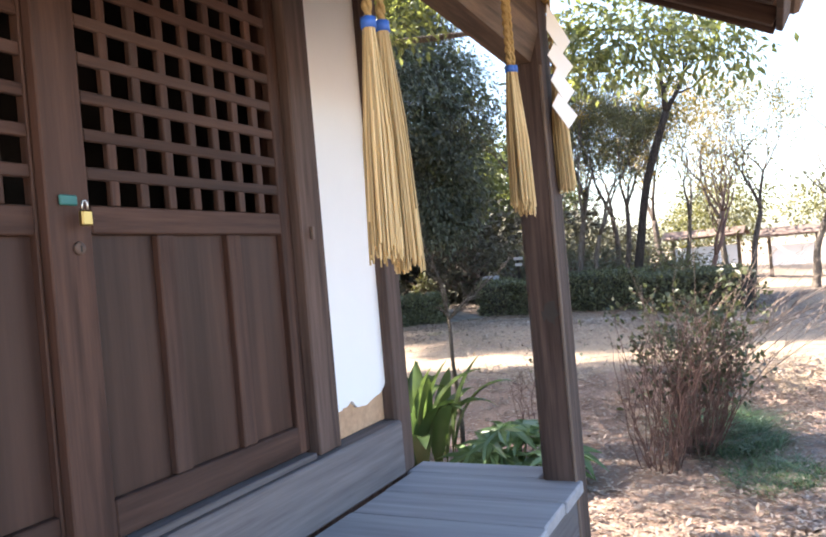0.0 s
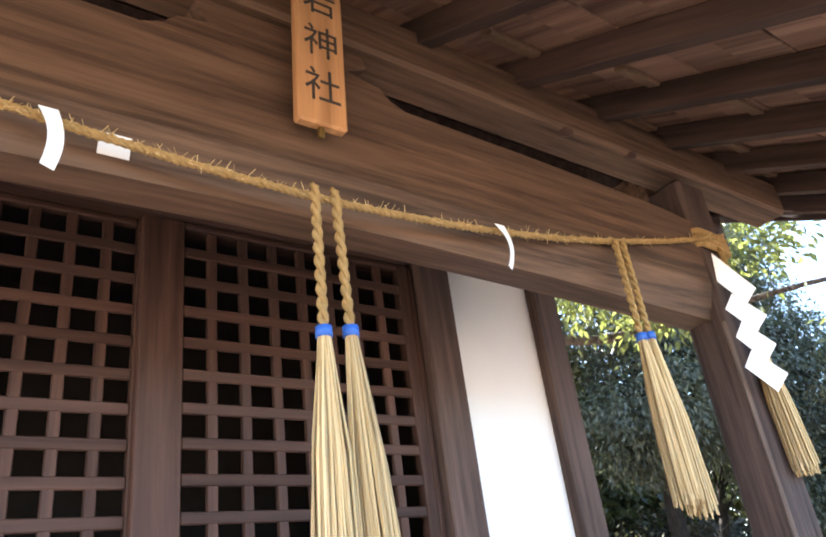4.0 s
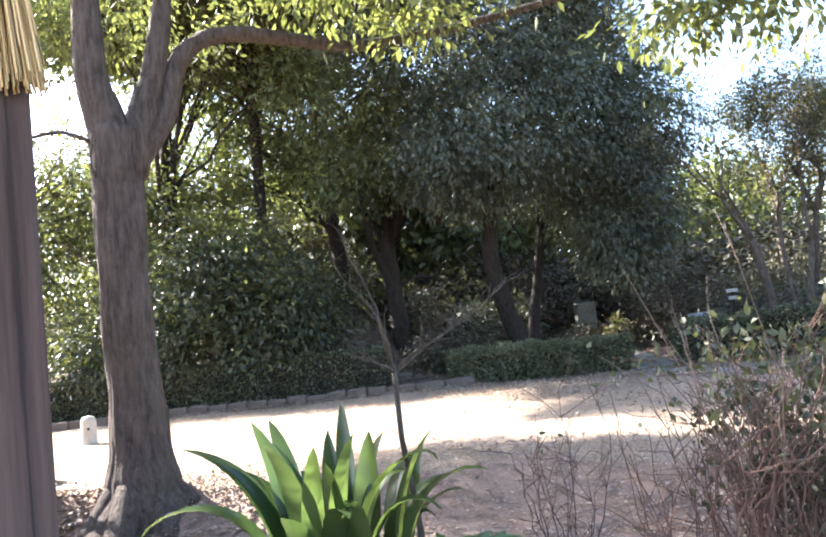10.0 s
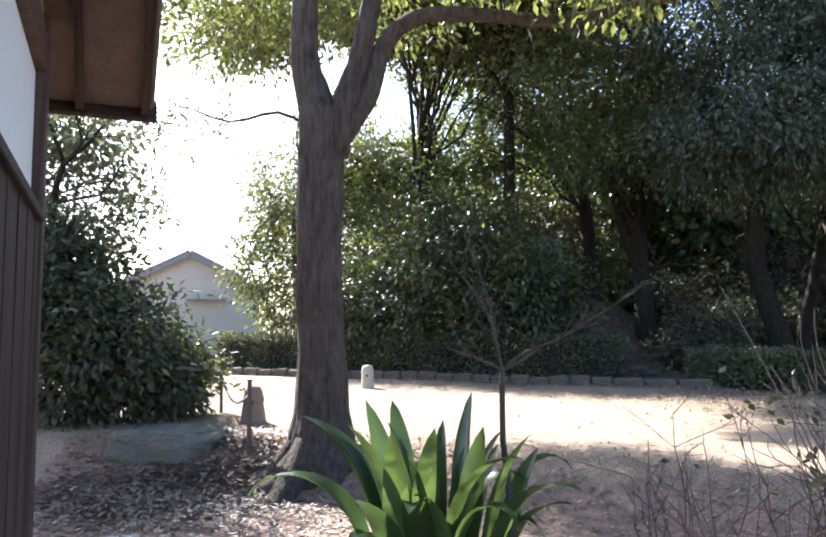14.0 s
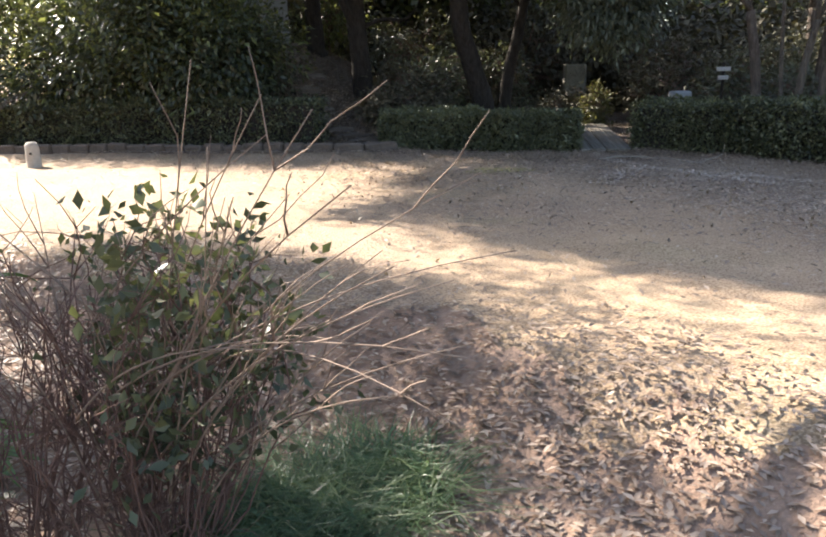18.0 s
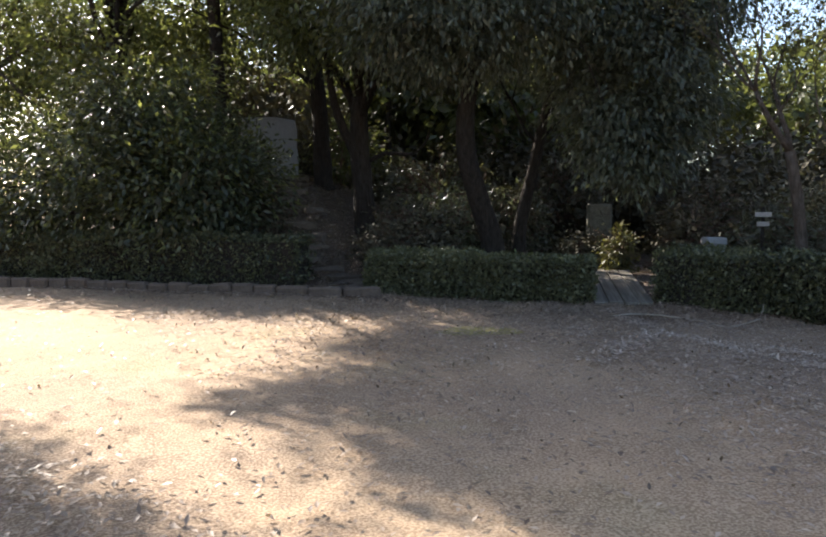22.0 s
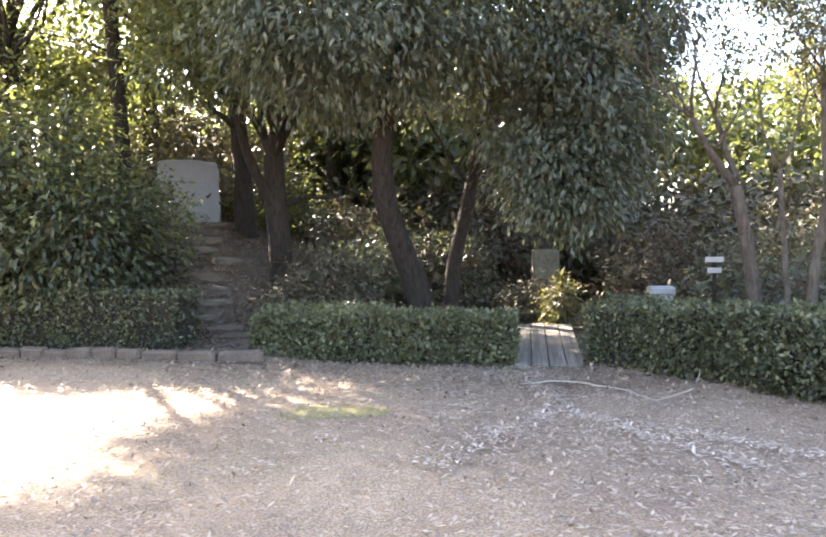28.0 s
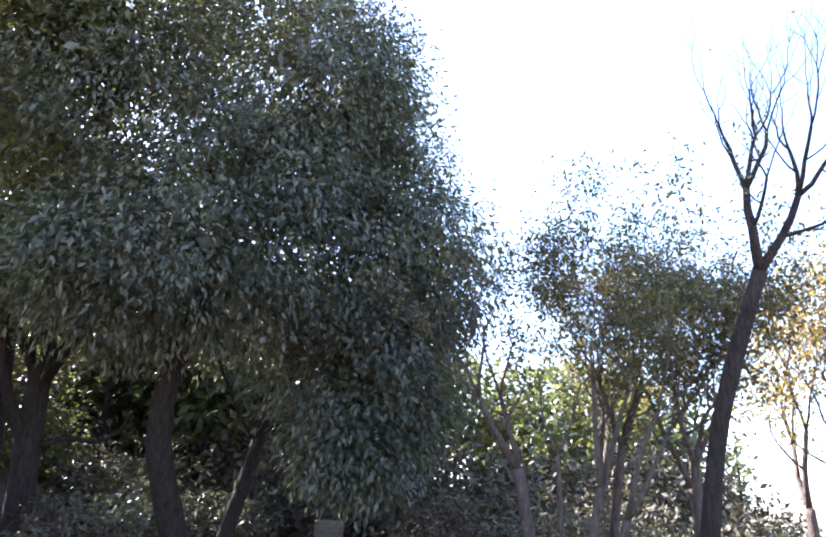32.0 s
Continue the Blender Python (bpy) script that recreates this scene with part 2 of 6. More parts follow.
STUCCO = rough_mat("cream_house_wall", [(0.3, (0.50, 0.46, 0.40)), (0.7, (0.60, 0.56, 0.49))], 3, 0.9, 0.003, 0.3)
TILE_R = rough_mat("grey_roof_tile", [(0.3, (0.20, 0.20, 0.21)), (0.7, (0.33, 0.33, 0.34))], 4, 0.7, 0.01, 0.5)
SHINGLE = rough_mat("weathered_roof_bark", [(0.3, (0.09, 0.06, 0.05)), (0.7, (0.20, 0.14, 0.11))], 6, 0.9, 0.02, 0.6)
LEAF_DK = leaf_mat("dark_evergreen_leaf", (0.036, 0.043, 0.032), (0.068, 0.077, 0.053), (0.145, 0.152, 0.104), 0.36, 0.36)
LEAF_MD = leaf_mat("evergreen_leaf", (0.034, 0.041, 0.020), (0.071, 0.081, 0.036), (0.138, 0.146, 0.060), 0.42, 0.38)
LEAF_LT = leaf_mat("yellow_green_leaf", (0.050, 0.062, 0.026), (0.105, 0.122, 0.050), (0.190, 0.200, 0.082), 0.48, 0.40)
LEAF_SH = leaf_mat("shrub_leaf", (0.034, 0.044, 0.028), (0.062, 0.074, 0.042), (0.115, 0.118, 0.058), 0.28, 0.4)
LEAF_BR = leaf_mat("brownish_undergrowth_leaf", (0.030, 0.027, 0.018), (0.056, 0.050, 0.032), (0.100, 0.086, 0.054), 0.08, 0.8)
LEAF_YL = leaf_mat("autumn_leaf", (0.150, 0.115, 0.030), (0.260, 0.190, 0.050), (0.330, 0.220, 0.075), 0.5, 0.6)
LEAF_AU = leaf_mat("withered_brush_leaf", (0.044, 0.040, 0.027), (0.078, 0.072, 0.046), (0.122, 0.112, 0.068), 0.12, 0.8)
LEAF_OL = leaf_mat("olive_leaf", (0.046, 0.047, 0.022), (0.090, 0.088, 0.040), (0.155, 0.140, 0.062), 0.36, 0.45)
LEAF_BU = leaf_mat("dark_bush_leaf", (0.018, 0.024, 0.014), (0.036, 0.045, 0.024), (0.088, 0.095, 0.046), 0.22, 0.36)
LEAF_UG = leaf_mat("shaded_undergrowth_leaf", (0.036, 0.038, 0.026), (0.070, 0.071, 0.047), (0.125, 0.122, 0.076), 0.2, 0.6)
LEAF_HG = leaf_mat("hedge_leaf", (0.028, 0.033, 0.019), (0.064, 0.071, 0.036), (0.168, 0.165, 0.088), 0.25, 0.42)
LEAF_FT = leaf_mat("glossy_hand_leaf", (0.060, 0.105, 0.052), (0.098, 0.158, 0.074), (0.150, 0.210, 0.095), 0.35, 0.25)
LEAF_AS = leaf_mat("strap_leaf", (0.026, 0.050, 0.029), (0.048, 0.082, 0.038), (0.125, 0.150, 0.046), 0.45, 0.22)
LITTER = leaf_mat("fallen_leaf", (0.080, 0.051, 0.039), (0.190, 0.132, 0.097), (0.440, 0.345, 0.268), 0.1, 0.5)
LITTER_P = leaf_mat("pale_fallen_leaf", (0.18, 0.13, 0.098), (0.37, 0.295, 0.24), (0.60, 0.51, 0.44), 0.1, 0.55)
# darker copy of LITTER, the shade of the banks put into its colour
LITTER_SHADE = leaf_mat("shade_dark_fallen_leaf", (0.050, 0.032, 0.026), (0.105, 0.069, 0.053), (0.270, 0.205, 0.166), 0.1, 0.55)
MOSS = rough_mat("yellow_moss", [(0.3, (0.20, 0.165, 0.068)), (0.7, (0.32, 0.27, 0.115))], 6, 0.95, 0.02, 0.7, 60)
SHOOT = rough_mat("pale_shoot_bark", [(0.3, (0.125, 0.085, 0.066)), (0.7, (0.27, 0.20, 0.155))], 14, 0.9, 0.003, 0.4)
STICK = rough_mat("bleached_stick", [(0.3, (0.20, 0.165, 0.13)), (0.7, (0.36, 0.31, 0.255))], 9, 0.9, 0.003, 0.4)
BATTEN_W = rough_mat("batten_wood", [(0.3, (0.13, 0.078, 0.047)), (0.7, (0.24, 0.15, 0.092))], 9, 0.8, 0.003, 0.4)
GRASS_M = leaf_mat("dark_grass_blade", (0.034, 0.070, 0.036), (0.070, 0.125, 0.062), (0.150, 0.190, 0.090), 0.3, 0.4)


def soil_mat():
    m, nt, bs = nodes_of("sandy_soil")
    big = noise_of(nt, 0.32, 5)
    sand = ramp(nt, noise_of(nt, 2.2, 6), [(0.3, (0.34, 0.228, 0.136)), (0.7, (0.475, 0.340, 0.212))])
    damp = ramp(nt, noise_of(nt, 5.0, 6), [(0.3, (0.19, 0.130, 0.090)), (0.7, (0.33, 0.240, 0.165))])
    col = mixc(nt, ramp(nt, big, [(0.43, (1, 1, 1)), (0.62, (0, 0, 0))]), sand, damp)
    moss = ramp(nt, noise_of(nt, 0.9, 5), [(0.57, (0, 0, 0)), (0.72, (0.55, 0.55, 0.55))])
    col = mixc(nt, moss, col, (0.20, 0.185, 0.085))
    # darker, browner soil colour towards the hedges and the grove
    geo = nt.nodes.new("ShaderNodeNewGeometry")
    sep = nt.nodes.new("ShaderNodeSeparateXYZ")
    nt.links.new(geo.outputs["Position"], sep.inputs[0])
    lane = nt.nodes.new("ShaderNodeMath")
    lane.operation = "MULTIPLY_ADD"
    nt.links.new(noise_of(nt, 0.8, 5), lane.inputs[0])
    lane.inputs[1].default_value = 4.0
    nt.links.new(sep.outputs["X"], lane.inputs[2])
    span = nt.nodes.new("ShaderNodeMapRange")
    nt.links.new(lane.outputs[0], span.inputs["Value"])
    span.inputs["From Min"].default_value, span.inputs["From Max"].default_value = 11.4, 14.4
    span.inputs["To Max"].default_value = 0.8
    earth = ramp(nt, noise_of(nt, 3.4, 6), [(0.3, (0.120, 0.086, 0.060)), (0.7, (0.225, 0.168, 0.118))])
    col = mixc(nt, span.outputs["Result"], col, earth)
    grit = noise_of(nt, 70, 4)
    col = mixc(nt, 0.5, col, mixc(nt, ramp(nt, grit, [(0.4, (0, 0, 0)), (0.65, (1, 1, 1))]), (0.13, 0.092, 0.066), (0.56, 0.435, 0.31)))
    nt.links.new(col, bs.inputs["Base Color"])
    bs.inputs["Roughness"].default_value = 0.95
    bs.inputs["Specular IOR Level"].default_value = 0.15
    bump(nt, bs, grit, 0.6, 0.012)
    return m


SOIL = soil_mat()
LOAM = rough_mat("brown_leafy_loam", [(0.3, (0.165, 0.105, 0.075)), (0.7, (0.350, 0.238, 0.172))], 2.4, 0.95, 0.02, 0.8, 45)
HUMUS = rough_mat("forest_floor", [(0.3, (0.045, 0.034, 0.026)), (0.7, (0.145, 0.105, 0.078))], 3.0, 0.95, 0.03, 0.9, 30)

# ------------------------------------------------------------------ builders
rng = np.random.default_rng(11)


def part(name, bm, material, parent, label="", m=None):
    me = bpy.data.meshes.new(name)
    bm.to_mesh(me)
    bm.free()
    me.materials.append(material)
    ob = new(name, me)
    if parent:
        ob.parent = parent
    if m is not None:
        ob.matrix_basis = m
    if label:
        tagged(ob, label)
    return ob


def share(ob, name, m, parent, material=None):
    o = new(name, ob.data)
    o.parent = parent
    o.matrix_basis = m
    return o


def thing(name, label, category, group="", at=(0, 0, 0), kind=""):
    e = new(name)
    e.empty_display_size = 0.2
    e.location = at
    return tagged(e, label, category, group, kind)


def boxed(*spans, bevel=0.004, wob=0.0):
    """A bmesh of one or more boxes (x0, x1, y0, y1, z0, z1) with eased edges."""
    bm = bmesh.new()
    for x0, x1, y0, y1, z0, z1 in spans:
        r = bmesh.ops.create_cube(bm, size=1.0, matrix=Matrix.Translation(((x0 + x1) / 2, (y0 + y1) / 2, (z0 + z1) / 2)) @ Matrix.Diagonal((x1 - x0, y1 - y0, z1 - z0, 1)))
        if bevel:
            es = list({e for v in r["verts"] for e in v.link_edges})
            bmesh.ops.bevel(bm, geom=es, offset=min(bevel, 0.4 * min(x1 - x0, y1 - y0, z1 - z0)), segments=1, affect="EDGES")
    if wob:
        for v in bm.verts:
            v.co += Vector([wob * (random.random() - 0.5) for _ in range(3)])
    return bm


def tube(bm, pts, radii, sides=7, cap=True):
    """A tapered tube through points."""
    pts = [Vector(p) for p in pts]
    rings = []
    up = Vector((0.3, 0.2, 1)).normalized()
    for i, p in enumerate(pts):
        d = (pts[min(i + 1, len(pts) - 1)] - pts[max(i - 1, 0)]).normalized()
        a = d.cross(Vector((1, 0, 0)) if abs(d.x) < 0.8 else Vector((0, 1, 0))).normalized()
        b = d.cross(a)
        rings.append([bm.verts.new(p + radii[i] * (math.cos(2 * math.pi * k / sides) * a + math.sin(2 * math.pi * k / sides) * b)) for k in range(sides)])
    for r0, r1 in zip(rings, rings[1:]):
        for k in range(sides):
            bm.faces.new((r0[k], r0[(k + 1) % sides], r1[(k + 1) % sides], r1[k]))
    if cap:
        bm.faces.new(rings[-1])
        bm.faces.new(rings[0][::-1])
    for f in bm.faces:
        f.smooth = True
    return bm


def fast_mesh(name, verts, faces, n_per, material, parent=None, smooth=False):
    """A mesh from numpy arrays; every face has n_per corners."""
    me = bpy.data.meshes.new(name)
    me.vertices.add(len(verts))
    me.vertices.foreach_set("co", np.asarray(verts, np.float32).ravel())
    me.loops.add(len(faces) * n_per)
    me.loops.foreach_set("vertex_index", np.asarray(faces, np.int32).ravel())
    me.polygons.add(len(faces))
    me.polygons.foreach_set("loop_start", np.arange(0, len(faces) * n_per, n_per, dtype=np.int32))
    me.polygons.foreach_set("loop_total", np.full(len(faces), n_per, np.int32))
    if smooth:
        me.polygons.foreach_set("use_smooth", np.ones(len(faces), bool))
    me.update(calc_edges=True)
    me.materials.append(material)
    ob = new(name, me)
    if parent:
        ob.parent = parent
    return ob


def leaves_at(P, size, aspect=0.42, droop=0.35, flat=0.0, spread=0.35, out=None):
    """Folded four-point leaves at the places P; with out given they hang outwards in sprays. Returns vertices and triangles."""
    n = len(P)
    d = rng.normal(size=(n, 3))
    if out is None:
        d[:, 2] = d[:, 2] * (1 - flat) - droop
        u = rng.normal(size=(n, 3)) * (1 - flat) + np.array([0, 0, 2.0 * flat])
    else:
        d = 0.42 * d + 0.75 * out + np.array([0, 0, -droop])
        u = 0.45 * rng.normal(size=(n, 3)) + out + np.array([0, 0, 0.7])
    d /= np.linalg.norm(d, axis=1)[:, None]
    w = np.cross(d, u)
    w /= np.linalg.norm(w, axis=1)[:, None] + 1e-9
    nn = np.cross(w, d)
    L = size * (1 + spread * rng.uniform(-1, 1, n))[:, None]
    W = L * aspect * 0.5
    lift = W * 0.35
    mid = P + d * L * 0.45
    V = np.stack([P, mid + w * W + nn * lift, P + d * L, mid - w * W + nn * lift], 1).reshape(-1, 3)
    b = np.arange(n)[:, None] * 4
    F = np.concatenate([b + np.array([[0, 2, 1]]), b + np.array([[0, 3, 2]])], 1).reshape(-1, 3)
    return V, F


def blob_points(n, centre, radii, shell=0.55):
    """Points in an ellipsoid, thicker towards its skin."""
    d = rng.normal(size=(n, 3))
    d /= np.linalg.norm(d, axis=1)[:, None]
    r = rng.uniform(shell ** 3, 1, n) ** (1 / 3)
    return np.asarray(centre) + d * r[:, None] * np.asarray(radii)


def crown_points(blobs, clumps_per, leaves_per, clump_r):
    """Leaf places of a crown: blobs (x, y, z, rx, ry, rz, weight) filled with clumps; also which way each leaf looks."""
    C, D = [], []
    for x, y, z, rx, ry, rz, w in blobs:
        c = blob_points(max(2, int(clumps_per * w)), (x, y, z), (rx, ry, rz), 0.35)
        C.append(c)
        D.append((c - np.array([x, y, z])) / np.array([rx, ry, rz]))
    C, D = np.concatenate(C), np.concatenate(D)
    j = rng.normal(size=(len(C) * leaves_per, 3)) * clump_r * np.array([1, 1, 0.7])
    P = np.repeat(C, leaves_per, 0) + j
    out = np.repeat(D + 0.35 * rng.normal(size=D.shape), leaves_per, 0) + j / clump_r * 0.4
    out /= np.linalg.norm(out, axis=1)[:, None] + 1e-6
    return C, P, out


def limb(bm, a, b, r0, r1, sag=0.15, n=6, sides=5):
    a, b = Vector(a), Vector(b)
    pts, rad = [], []
    L = (b - a).length
    j = Vector((random.uniform(-1, 1), random.uniform(-1, 1), random.uniform(-0.3, 0.8))) * L * sag
    for i in range(n + 1):
        t = i / n
        pts.append(a.lerp(b, t) + j * math.sin(math.pi * t) + Vector((random.uniform(-1, 1), random.uniform(-1, 1), random.uniform(-1, 1))) * 0.02 * L * (0 < i < n))
        rad.append(r0 + (r1 - r0) * t)
    tube(bm, pts, rad, sides)
    return pts


def stem(bm, path, radii, sides, ridge=0.06, rings=6, lobes=0.0):
    """A trunk through points: rings laid closely along a smooth line, furrowed and lumpy."""
    pts = [Vector(p) for p in path]
    fine, rad = [], []
    for i in range(len(pts) - 1):
        p0, p1, p2, p3 = pts[max(i - 1, 0)], pts[i], pts[i + 1], pts[min(i + 2, len(pts) - 1)]
        for k in range(rings):
            t = k / rings
            fine.append(0.5 * (2 * p1 + (p2 - p0) * t + (2 * p0 - 5 * p1 + 4 * p2 - p3) * t * t + (3 * p1 - p0 - 3 * p2 + p3) * t ** 3))
            rad.append(radii[i] + (radii[i + 1] - radii[i]) * (t * t * (3 - 2 * t)))
    fine.append(pts[-1])
    rad.append(radii[-1])
    n0 = len(bm.verts)
    tube(bm, fine, rad, sides)
    bm.verts.ensure_lookup_table()
    for i, v in enumerate(bm.verts[n0:]):
        r = i // sides
        c = fine[r]
        o = (v.co - c).normalized()
        a = math.atan2(o.y, o.x)
        k = 0.5 * noise.noise((o.x * 5, o.y * 5, c.z * 1.1)) + 0.35 * noise.noise((o.x * 11, o.y * 11, c.z * 2.2)) + 0.5 * noise.noise((o.x * 1.5, o.y * 1.5, c.z * 2.0))
        flare = lobes * max(0.0, 1 - (c.z - fine[0].z) / 0.55) ** 1.5 * (math.cos(5 * a + 0.6) + 0.5 * math.cos(3 * a + 2))
        v.co += o * rad[r] * (2.2 * ridge * k + flare)


def tree(label, trunk, radii, bark, blobs, leaf, clumps, per, size, clump_r, limbs=10, group="", extra=(), aspect=0.42, droop=0.35, leaf2=None, sides=12, category="tree", inner=0, lobes=0.0, limb_r=0.8, ridge=0.06):
    """A tree: a trunk along points, limbs into its crown, and a crown of clumps of leaves."""
    t = thing("tree", label, category, group)
    bm = bmesh.new()
    stem(bm, trunk, radii, sides, ridge, 5 if ridge < 0.08 else 9, lobes)
    part("trunk", bm, bark, t)
    C, P, out = crown_points(blobs, clumps, per, clump_r)
    for e in extra:
        bm = bmesh.new()
        stem(bm, e[0], e[1], 10 if e[1][0] > 0.05 else 6, 0.07, 3)
        part("limb", bm, bark, t)
    top = Vector(trunk[-1])
    if limbs:
        bm = bmesh.new()
        for i in range(limbs):
            c = C[int(rng.integers(len(C)))]
            s = Vector(trunk[-2]).lerp(top, random.uniform(0.25, 1.0))
            r = radii[-1] * limb_r * random.uniform(0.35, 0.8)
            pts = limb(bm, s, c, r, 0.010, 0.16, 8, 6)
            for q in range(4):
                near = C[np.argsort(((C - np.asarray(pts[-1])) ** 2).sum(1))[int(rng.integers(1, 20))]]
                p2 = limb(bm, pts[3 + q], near, r * 0.4, 0.005, 0.2, 5, 4)
                e = p2[3] + Vector((random.uniform(-1, 1), random.uniform(-1, 1), random.uniform(-0.4, 0.8))) * 0.5
                limb(bm, p2[3], e, 0.007, 0.002, 0.2, 4, 3)
        part("bough", bm, bark, t)
    if leaf is not None:
        V, F = leaves_at(P, size, aspect, droop, out=out)
        if inner:
            Q = np.concatenate([blob_points(max(2, int(inner * w)), (x, y, z), (0.8 * rx, 0.8 * ry, 0.8 * rz), 0.1) for x, y, z, rx, ry, rz, w in blobs])
            V2, F2 = leaves_at(Q, size * 2.2, 0.55, droop)
            V, F = np.concatenate([V, V2]), np.concatenate([F, F2 + len(V)])
        fast_mesh("crown", V, F, 3, leaf, t)
    # second leaf tone scattered evenly through the crown; paler ones act as glints
    if leaf2:
        C2, P2, out2 = crown_points(blobs, int(clumps * 0.3), per, clump_r)
        V, F = leaves_at(P2, size, aspect, droop, out=out2)
        fast_mesh("sunlit_foliage", V, F, 3, leaf2, t)
    return t


# ------------------------------------------------------------------ ground
def sstep(a, b, v):
    t = np.clip((v - a) / (b - a), 0, 1)
    return t * t * (3 - 2 * t)


def ground_z(x, y):
    x, y = np.asarray(x, float), np.asarray(y, float)
    xb = np.interp(y, [-40, -6, -3, -1.9, -0.5, 0.5, 1.4, 2.2, 3.0, 4.0], [9.6, 8.9, 8.2, 7.8, 7.3, 6.7, 5.8, 4.9, 3.4, -1])
    z = -0.36 * (1 - sstep(-np.interp(y, [0.5, 2.0], [0.85, 1.5]), 0.12, (x - xb) * 0.8))
    z = z - 0.15 * (1 - sstep(1.2, 4.2, np.hypot(x - 14.4, y - 4.6)))
    start = 7.3 + 0.77 * np.maximum(10.8 - x, 0) + 0.8 * np.maximum(x - 12.0, 0)
    hill = 1.95 * sstep(0, 1, (y - start) / 5.7) * sstep(6.0, 10.2, x) * (1 - 0.85 * sstep(12.4, 18.0, x))
    z = z + hill - 0.2 * sstep(11, 15, x) * sstep(-3, 0, -y) - 0.4 * sstep(17, 30, x) * sstep(-10, -4, -y)
    z = z + 0.015 * np.sin(x * 1.7 + 0.6 * y) * np.sin(y * 1.3) + 0.01 * np.sin(3.9 * x + 1.1) * np.sin(4.3 * y)
    return z


def gz(x, y):
    return float(ground_z(x, y))


def grid_axis():
    a = np.concatenate([np.linspace(-400, -60, 8), np.linspace(-50, -8, 12), np.arange(-7, 22, 0.16), np.linspace(23, 50, 20), np.linspace(60, 400, 8)])
    return a


gx, gy = grid_axis(), grid_axis()
GX, GY = np.meshgrid(gx, gy, indexing="ij")
GV = np.stack([GX, GY, ground_z(GX, GY)], -1).reshape(-1, 3)
nx, ny = len(gx), len(gy)
ii, jj = np.meshgrid(np.arange(nx - 1), np.arange(ny - 1), indexing="ij")
b0 = (ii * ny + jj).ravel()
GF = np.stack([b0, b0 + ny, b0 + ny + 1, b0 + 1], 1)
ground = tagged(fast_mesh("ground", GV, GF, 4, SOIL, None, True), "sandy earth courtyard with leaf litter and tree shadows", "ground", kind="structure")

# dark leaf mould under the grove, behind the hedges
def floor_sheet(name, x0, x1, y0, y1, step, keep, material, label, lift=0.016):
    xs, ys = np.arange(x0, x1, step), np.arange(y0, y1, step)
    X, Y = np.meshgrid(xs, ys, indexing="ij")
    V = np.stack([X, Y, ground_z(X, Y) + lift + 0.5 * lift * np.sin(7 * X) * np.sin(6 * Y)], -1).reshape(-1, 3)
    m_ = len(ys)
    a, c = np.meshgrid(np.arange(len(xs) - 1), np.arange(m_ - 1), indexing="ij")
    q = (a * m_ + c).ravel()
    F = np.stack([q, q + m_, q + m_ + 1, q + 1], 1)
    mid = V[F].mean(1)
    edge = 0.25 * np.sin(3.1 * mid[:, 0]) * np.sin(2.7 * mid[:, 1]) + rng.uniform(-0.03, 0.03, len(mid)) + 0.10 * np.sin(9.7 * mid[:, 0] + 2.0) * np.sin(8.3 * mid[:, 1])
    F = F[keep(mid[:, 0], mid[:, 1]) > edge]
    return tagged(fast_mesh(name, V, F, 4, material, None, True), label, "ground", kind="structure")


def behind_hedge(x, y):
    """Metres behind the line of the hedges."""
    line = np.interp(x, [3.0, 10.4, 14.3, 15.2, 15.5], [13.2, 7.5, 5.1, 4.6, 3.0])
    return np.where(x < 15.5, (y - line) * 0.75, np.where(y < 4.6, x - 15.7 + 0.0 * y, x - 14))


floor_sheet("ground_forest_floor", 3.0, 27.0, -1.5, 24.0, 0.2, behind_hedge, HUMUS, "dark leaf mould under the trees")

def low_ground(x, y):
    """How far inside the sunken, leafy ground beside the hall."""
    xb = np.interp(y, [-40, -6, -3, -1.9, -0.5, 0.5, 1.4, 2.2, 3.0, 4.0], [9.6, 8.9, 8.2, 7.8, 7.3, 6.7, 5.8, 4.9, 3.4, -1])
    sandy = 1.2 * np.exp(-(((x - 4.5) / 0.55) ** 2 + ((y - 0.2) / 0.7) ** 2))
    return np.minimum(xb - 0.15 - x, np.minimum(x - 2.3, (y + 3.0) + 0.9 * np.maximum(x - 4.6, 0))) - sandy


floor_sheet("ground_leafy_loam", 2.0, 9.8, -5.6, 3.6, 0.05, low_ground, LOAM, "brown leafy loam in the sunken ground beside the hall")

floor_sheet("ground_moss_patch", 10.2, 12.0, 2.3, 3.8, 0.04, lambda x, y: 0.42 - np.hypot((x - 11.1) / 1.15, (y - 3.0) / 0.62), MOSS, "small patch of yellow moss on the earth", 0.006)

# ------------------------------------------------------------------ shrine hall
HM = pose(0.535, -2.416, 0, 0, 0, 9.09) @ Matrix.Scale(0.9181, 4)     # the hall's own axes: x along its front, y inwards
hall = thing("shrine_hall", "small dark timber shrine hall with lattice doors and white plaster", "shrine")
hall.matrix_basis = HM
XC = 1.41                      # the hall's middle


def hung(name, label, category, group=""):
    t = thing(name, label, category, group)
    t.matrix_basis = HM
    return t


